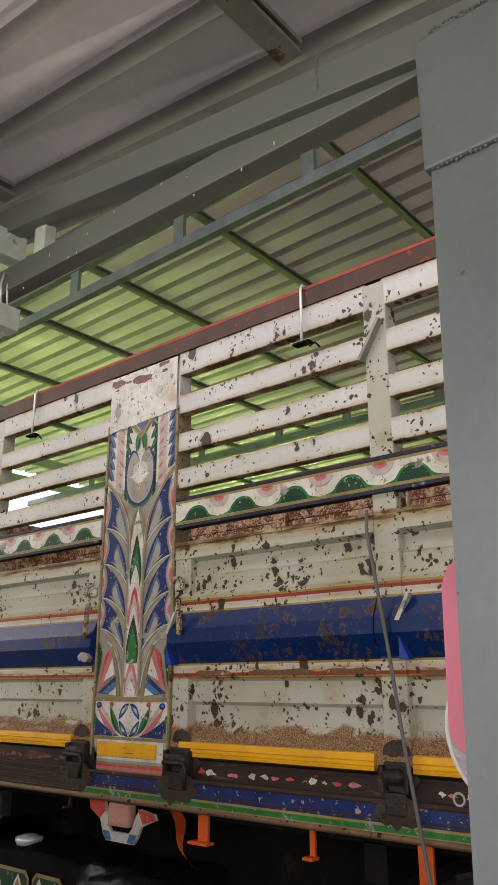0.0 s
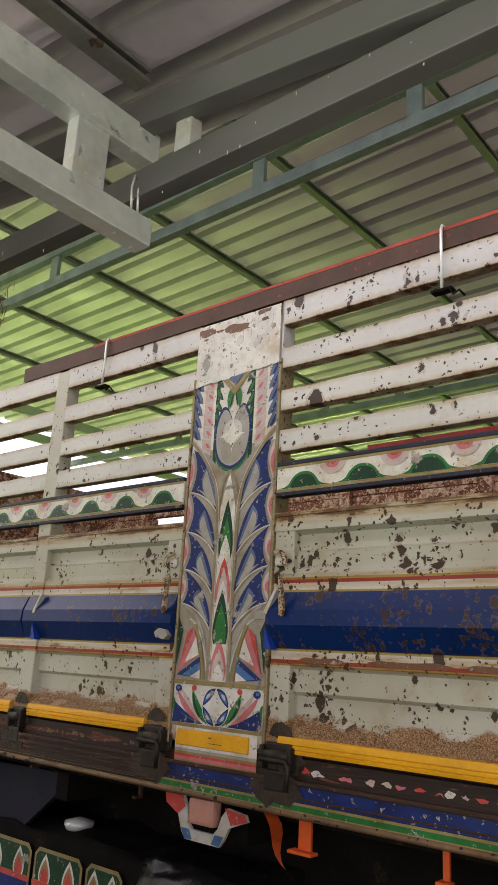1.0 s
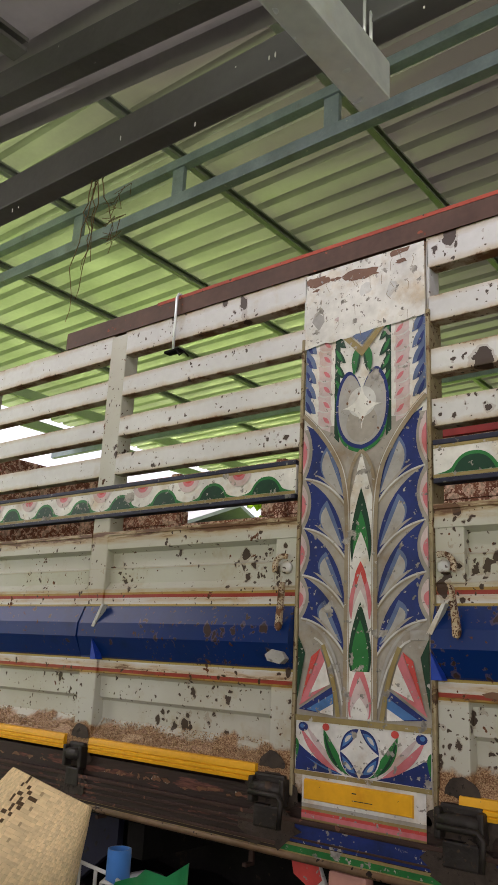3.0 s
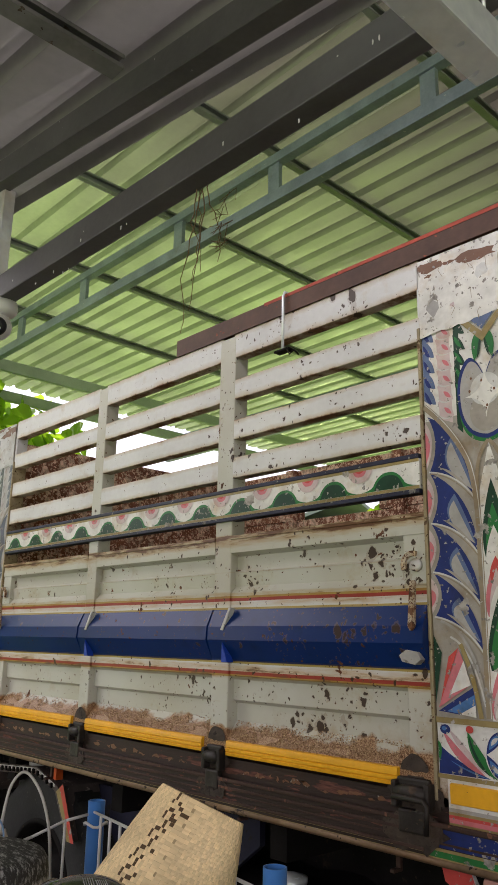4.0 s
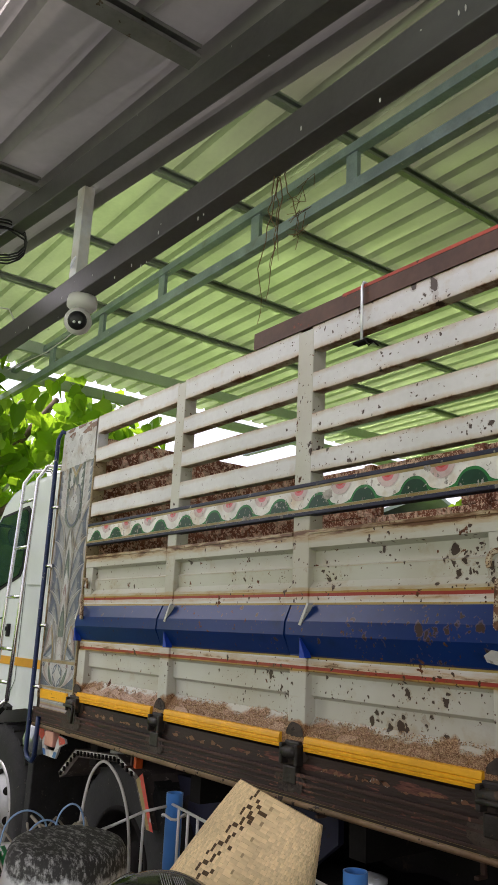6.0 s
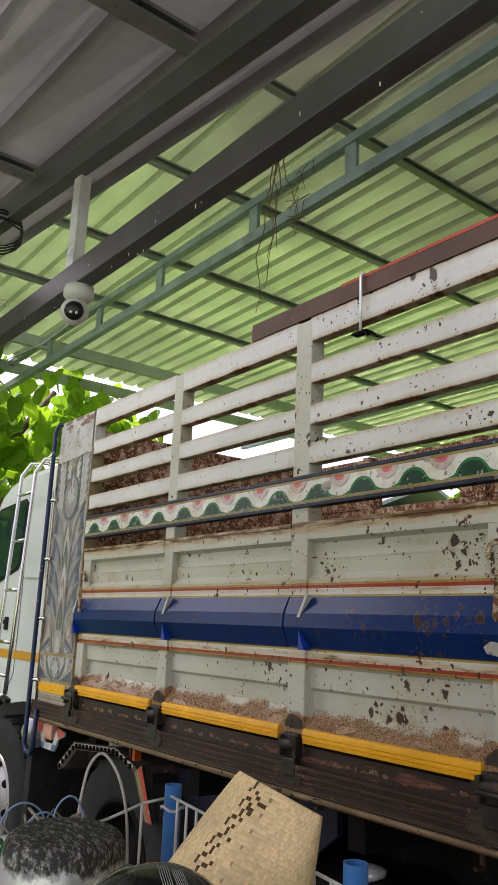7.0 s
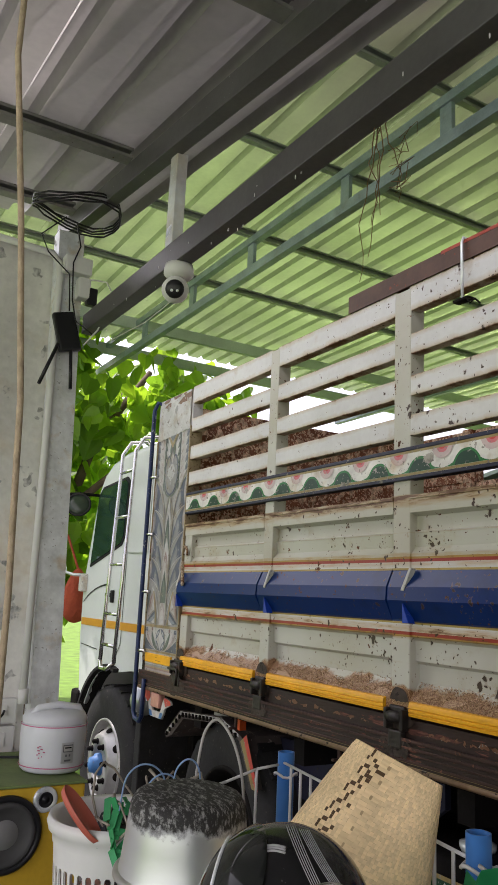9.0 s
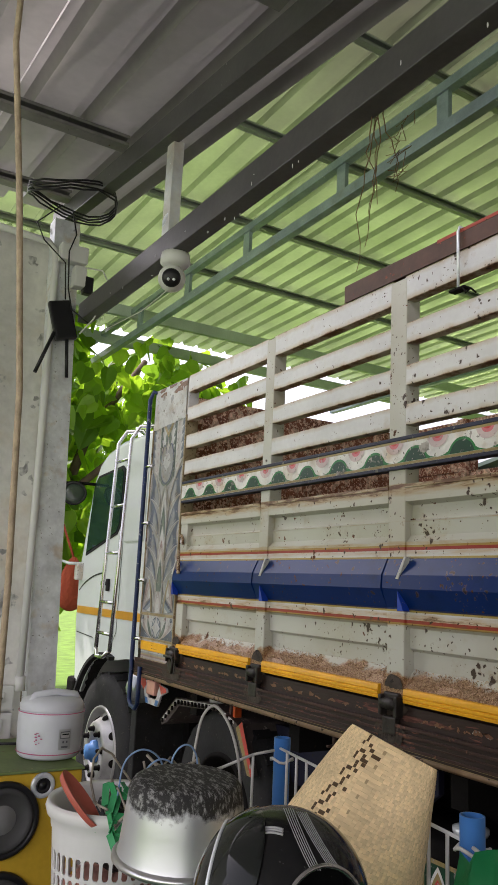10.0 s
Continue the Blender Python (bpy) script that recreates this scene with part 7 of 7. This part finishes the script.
bmesh.ops.remove_doubles(bm, verts=bm.verts[:], dist=0.0001)
bmesh.ops.recalc_face_normals(bm, faces=bm.faces[:])
bmesh.ops.solidify(bm, geom=bm.faces[:], thickness=0.0025)
part("slotted_wall", bm, M_WHITEPL, lb)
bm = B()
lathe(bm, [(0, 0.25), (0.08, 0.26), (0.142, 0.22), (0.128, 0.02), (0, 0.02)], mc, 24)
for v in bm.verts:
    v.co += Vector((0, 0, 0.02 * noise.noise(v.co * 20)))
thing("folded_cloths", bm, mat("salmon_cloth", (0.58, 0.30, 0.24), 0.9, 0, 0.3, 12, 0.4, 80), "salmon cloths inside the basket", "cloth")
bm = B()
lathe(bm, [(0, 0.0), (0.098, 0.002), (0.108, 0.018), (0.112, 0.018), (0.104, -0.004), (0, -0.006)], Matrix.Diagonal((0.85, 1.1, 1, 1)), 32)
dp = thing("plastic_dish", bm, mat("red_plastic", (0.52, 0.13, 0.09), 0.4, 0, 0.1), "red plastic oval dish leaning in the basket", "dish")
dp.matrix_world = Matrix.Translation((-3.055, -1.457, 1.298)) @ Vector((0.40, 0.51, -0.74)).to_track_quat("Y", "Z").to_matrix().to_4x4() @ Matrix.Diagonal((0.32, 0.5, 0.5, 1))
bm = B()
rng = random.Random(31)
for k in range(16):
    x, y, z = -3.10 + rng.uniform(-0.04, 0.08), -1.34 + rng.uniform(-0.04, 0.10), 1.24
    r, ph = rng.uniform(0.03, 0.08), rng.uniform(0, 6)
    bm = B()
    tube(bm, [(x + r * math.cos(ph + t) + 0.02 * t, y + r * math.sin(ph + t) * 0.8, z + 0.04 * math.sin(2 * t + k) + 0.012 * k * 0.5) for t in [i * 0.45 for i in range(11)]], rng.uniform(0.002, 0.004), 6)
    thing("cable", bm, mat("grey_flex", (0.30, 0.27, 0.22), 0.6, 0, 0.3, 20, 0.1, 80), "tangled grey-brown cable in the basket", "cable", group="cables in the basket")
bm = B()
bmesh.ops.create_icosphere(bm, subdivisions=3, radius=1)
for v in bm.verts:
    n = v.co.copy()
    v.co = Vector((-3.10 + 0.08 * n.x, -1.34 + 0.08 * n.y, 1.22 + 0.06 * n.z * (1 + 0.5 * noise.noise(n * 3)) + 0.012 * noise.noise(n * 9)))
thing("black_bag", bm, mat("black_bag_film", (0.02, 0.02, 0.022), 0.45, 0, 0.3, 10, 0.5, 60), "crumpled black bag in the basket", "bag")
bm = B()
rng = random.Random(14)
for k in range(7):
    x, y, z = -3.05, -1.41 + 0.008 * k, 1.29
    pts = [(x + 0.02 * k * 0.3 + rng.uniform(-0.015, 0.015) + 0.02 * i, y + rng.uniform(-0.02, 0.02), z + 0.03 - 0.018 * i + rng.uniform(-0.012, 0.012)) for i in range(6)]
    for p, q in zip(pts, pts[1:]):
        beam(bm, p, q, 0.014, 0.0015, up=(rng.uniform(-1, 1), rng.uniform(-1, 1), 1))
for p, q in (((-3.045, -1.447, 1.264), (-3.028, -1.415, 1.248)), ((-3.028, -1.415, 1.248), (-3.005, -1.38, 1.232))):
    beam(bm, p, q, 0.016, 0.0015, up=(0.6, -0.5, 0.6))
thing("green_ribbon", bm, mat("green_ribbon_film", (0.04, 0.32, 0.12), 0.35, 0, 0.2), "loose green plastic ribbon hanging from the basket", "ribbon")
bm = B()
tube(bm, smooth([(-3.05, -1.235, 1.20), (-3.058, -1.22, 1.329), (-3.065, -1.21, 1.39), (-3.07, -1.196, 1.435), (-3.065, -1.175, 1.457), (-3.05, -1.157, 1.44), (-3.03, -1.143, 1.40), (-3.011, -1.135, 1.333), (-3.0, -1.13, 1.2)]), 0.003, 10)
thing("hose_loop", bm, mat("pale_hose", (0.42, 0.41, 0.38), 0.5), "stiff pale hose bent into a loop", "hose")
for x, y, z, s in ((-3.02, -1.35, 1.365, 0.045), (-2.99, -1.275, 1.375, 0.03), (-3.02, -1.31, 1.345, 0.04)):
    bm = B()
    tube(bm, smooth([(x, y - s, z - 0.06), (x, y - s * 0.8, z), (x + 0.01, y - s * 0.3, z + 0.025), (x + 0.01, y + s * 0.4, z + 0.02), (x, y + s, z - 0.01), (x, y + s, z - 0.07)]), 0.0018, 8)
    thing("clothes_hanger", bm, mat("pale_blue_wire", (0.22, 0.34, 0.55), 0.4), "pale blue wire clothes hanger", "hanger", group="hangers")

# ---- outside ----
def leaf_material(name, c):
    m = bpy.data.materials.new(name)
    m.use_nodes = True
    nt = m.node_tree
    N, L = nt.nodes, nt.links
    b = N["Principled BSDF"]
    geo = N.new("ShaderNodeNewGeometry")
    r = N.new("ShaderNodeValToRGB")
    r.color_ramp.elements[0].color = (c[0] * 0.55, c[1] * 0.6, c[2] * 0.5, 1)
    r.color_ramp.elements[1].color = (c[0] * 1.5, c[1] * 1.3, c[2], 1)
    L.new(geo.outputs["Random Per Island"], r.inputs[0])
    L.new(r.outputs[0], b.inputs["Base Color"])
    b.inputs["Roughness"].default_value = 0.45
    tr = N.new("ShaderNodeBsdfTranslucent")
    hs = N.new("ShaderNodeHueSaturation")
    hs.inputs["Value"].default_value, hs.inputs["Saturation"].default_value = 3.5, 1.05
    L.new(r.outputs[0], hs.inputs["Color"])
    L.new(hs.outputs[0], tr.inputs["Color"])
    mix = N.new("ShaderNodeMixShader")
    mix.inputs[0].default_value = 0.6
    L.new(b.outputs[0], mix.inputs[1])
    L.new(tr.outputs[0], mix.inputs[2])
    L.new(mix.outputs[0], N["Material Output"].inputs["Surface"])
    return m


M_LEAF = leaf_material("broad_leaf", (0.11, 0.19, 0.022))
M_BARK = mat("brown_bark", (0.14, 0.10, 0.07), 0.9, 0, 0.3, 8, 0.6, 60)


def tree(label, base, limbs, clumps, n, size, seed):
    rng = random.Random(seed)
    t = hub("tree", label, "tree")
    bm = B()
    for pts, r in limbs:
        tube(bm, [tuple(Vector(base) + Vector(p)) for p in pts], lambda k, r=r: r * (1 - 0.65 * k), 9)
    part("trunk", bm, M_BARK, t)
    verts, faces = [], []
    shape = [(0, 0), (0.28, -0.08), (0.5, 0.15), (0.46, 0.45), (0.25, 0.8), (0, 1.08), (-0.25, 0.8), (-0.46, 0.45), (-0.5, 0.15), (-0.28, -0.08)]
    for k in range(n):
        c, ra = clumps[rng.randrange(len(clumps))]
        d = Vector((rng.gauss(0, 1), rng.gauss(0, 1), rng.gauss(0, 1))).normalized() * (rng.random() ** 0.45)
        p = Vector(c) + Vector((d.x * ra[0], d.y * ra[1], d.z * ra[2]))
        s = size * rng.uniform(0.6, 1.35)
        m = Matrix.Translation(p) @ Euler((rng.gauss(-1.1, 0.55), rng.gauss(0, 0.5), rng.uniform(0, 6.28))).to_matrix().to_4x4()
        o = len(verts)
        for u, v in shape:
            verts.append(tuple(m @ Vector((u * s, v * s, -0.25 * abs(u) * s - 0.12 * v * v * s))))
        faces.append((o, o + 1, o + 2, o + 3, o + 4, o + 5))
        faces.append((o, o + 5, o + 6, o + 7, o + 8, o + 9))
    me = bpy.data.meshes.new("crown")
    me.from_pydata(verts, [], faces)
    me.materials.append(M_LEAF)
    ob = new("crown", me)
    ob.parent = t
    tagged(ob, kind="stuff")


tree("broad-leaved tree with hanging sunlit leaves beside the shed", (-9.9, 0.35, 0), [([(0, 0, -0.05), (0.1, 0.05, 1.0), (0, 0.1, 2.2), (-0.1, 0.5, 3.4), (-0.3, 1.2, 4.4)], 0.10), ([(0, 0.1, 2.0), (0.2, -0.2, 2.6), (0.3, -0.6, 3.4)], 0.05), ([(0, 0.15, 2.5), (0.4, 0.7, 3.1), (0.5, 1.4, 3.5)], 0.05)],
     [((-9.8, 0.3, 3.7), (0.8, 0.9, 0.7)), ((-9.9, 1.5, 3.9), (0.9, 1.0, 0.8)), ((-9.9, 0.1, 2.9), (0.6, 0.6, 0.6)), ((-10.2, 0.6, 2.2), (0.6, 0.6, 0.6)), ((-10.3, 2.2, 4.1), (0.8, 0.9, 0.7)), ((-10.4, 1.0, 3.2), (0.7, 0.9, 0.8)), ((-10.6, 0.4, 1.6), (0.5, 0.5, 0.5)), ((-10.0, 0.0, 4.6), (0.9, 0.9, 0.5))], 1500, 0.21, 1)
tree("leafy tree behind the far wall", (-10.1, 9.4, 0), [([(0, 0, -0.05), (0.1, 0, 2), (0, 0.1, 3.6), (0.2, 0.2, 5.0)], 0.15), ([(0, 0, 2.6), (0.6, 0.4, 3.6), (1.2, 0.6, 4.4)], 0.07)],
     [((-9.9, 9.3, 4.9), (0.9, 0.9, 0.6)), ((-9.2, 9.6, 4.3), (0.8, 0.8, 0.6)), ((-9.9, 9.5, 3.8), (0.5, 0.7, 0.5))], 900, 0.22, 2)
tree("leafy tree on the lawn beyond the truck", (-15.5, 1.5, 0), [([(0, 0, -0.05), (0.1, 0, 1.6), (0, 0.2, 3.2), (0.2, 0.3, 5.0)], 0.16), ([(0, 0, 1.9), (0.3, -0.8, 2.8), (0.4, -1.4, 3.6)], 0.08)],
     [((-15.3, 0.2, 3.6), (1.4, 1.6, 1.3)), ((-15.5, 2.0, 4.2), (1.6, 1.8, 1.4)), ((-15.0, 1.0, 2.4), (1.2, 1.8, 0.9)), ((-15.6, 3.4, 3.2), (1.3, 1.4, 1.3)), ((-15.4, 1.2, 5.4), (1.5, 2.0, 0.9))], 2400, 0.24, 3)

# added out of view; its leaves give the cab window its green reflection
tree("unseen leafy tree added to reflect in the cab window", (-12.0, -2.2, 0), [([(0, 0, -0.05), (0.1, 0, 1.4), (0, 0.2, 2.8), (0.2, 0.1, 4.4)], 0.15), ([(0, 0, 1.6), (0.4, 0.8, 2.6), (0.5, 1.4, 3.2)], 0.07)],
     [((-11.8, -2.6, 3.8), (1.3, 1.4, 1.2)), ((-12.0, -1.2, 3.2), (1.2, 1.2, 1.2)), ((-11.7, -1.8, 2.1), (1.1, 1.5, 0.9)), ((-12.1, -3.4, 2.8), (1.1, 1.2, 1.1)), ((-11.9, -2.2, 1.2), (0.9, 1.5, 0.7))], 2300, 0.24, 4)

# neighbouring roof seen past the far wall
nb = hub("neighbour_house", "low house with a grey sheet roof beyond the yard", "house")
bm = B()
box(bm, -24, -15.5, 12, 17, -0.05, 4.6)
part("house_wall", bm, M_CONCRETE, nb)
bm = B()
prism(bm, [(11.4, 4.55), (14.5, 5.75), (17.6, 4.55), (17.6, 4.45), (14.5, 5.65), (11.4, 4.45)], "x", -24.5, -15)
part("house_roof", bm, mat("weathered_roof_sheet", (0.30, 0.32, 0.34), 0.6, 0.2, 0.2, 2, 0.1, 30), nb)
for x in (-22, -19.5, -17):
    bm = B()
    box(bm, x - 0.5, x + 0.5, 11.96, 12.02, 1.4, 2.6)
    w = part("window", bm, M_BLACKPL, nb)
    bm = B()
    box(bm, x - 0.56, x + 0.56, 11.92, 11.96, 1.3, 1.39)
    part("sill", bm, M_CONCRETE, w)

# red cloth bag on the tree
bm = B()
bmesh.ops.create_icosphere(bm, subdivisions=3, radius=1)
for v in bm.verts:
    n = v.co.copy()
    k = 1 + 0.18 * noise.noise(n * 3)
    v.co = Vector((-8.9 + 0.08 * n.x * k, 0.43 + 0.13 * n.y * k * (1 - 0.35 * n.z), 1.66 + 0.26 * n.z))
tube(bm, [(-8.9, 0.43, 1.9), (-9.3, 0.42, 2.25), (-9.8, 0.42, 2.4)], 0.012, 6)
thing("cloth_bag", bm, mat("red_orange_cloth", (0.42, 0.08, 0.04), 0.8, 0, 0.3, 6, 0.4, 50), "red-orange cloth bag hanging from the tree", "bag")
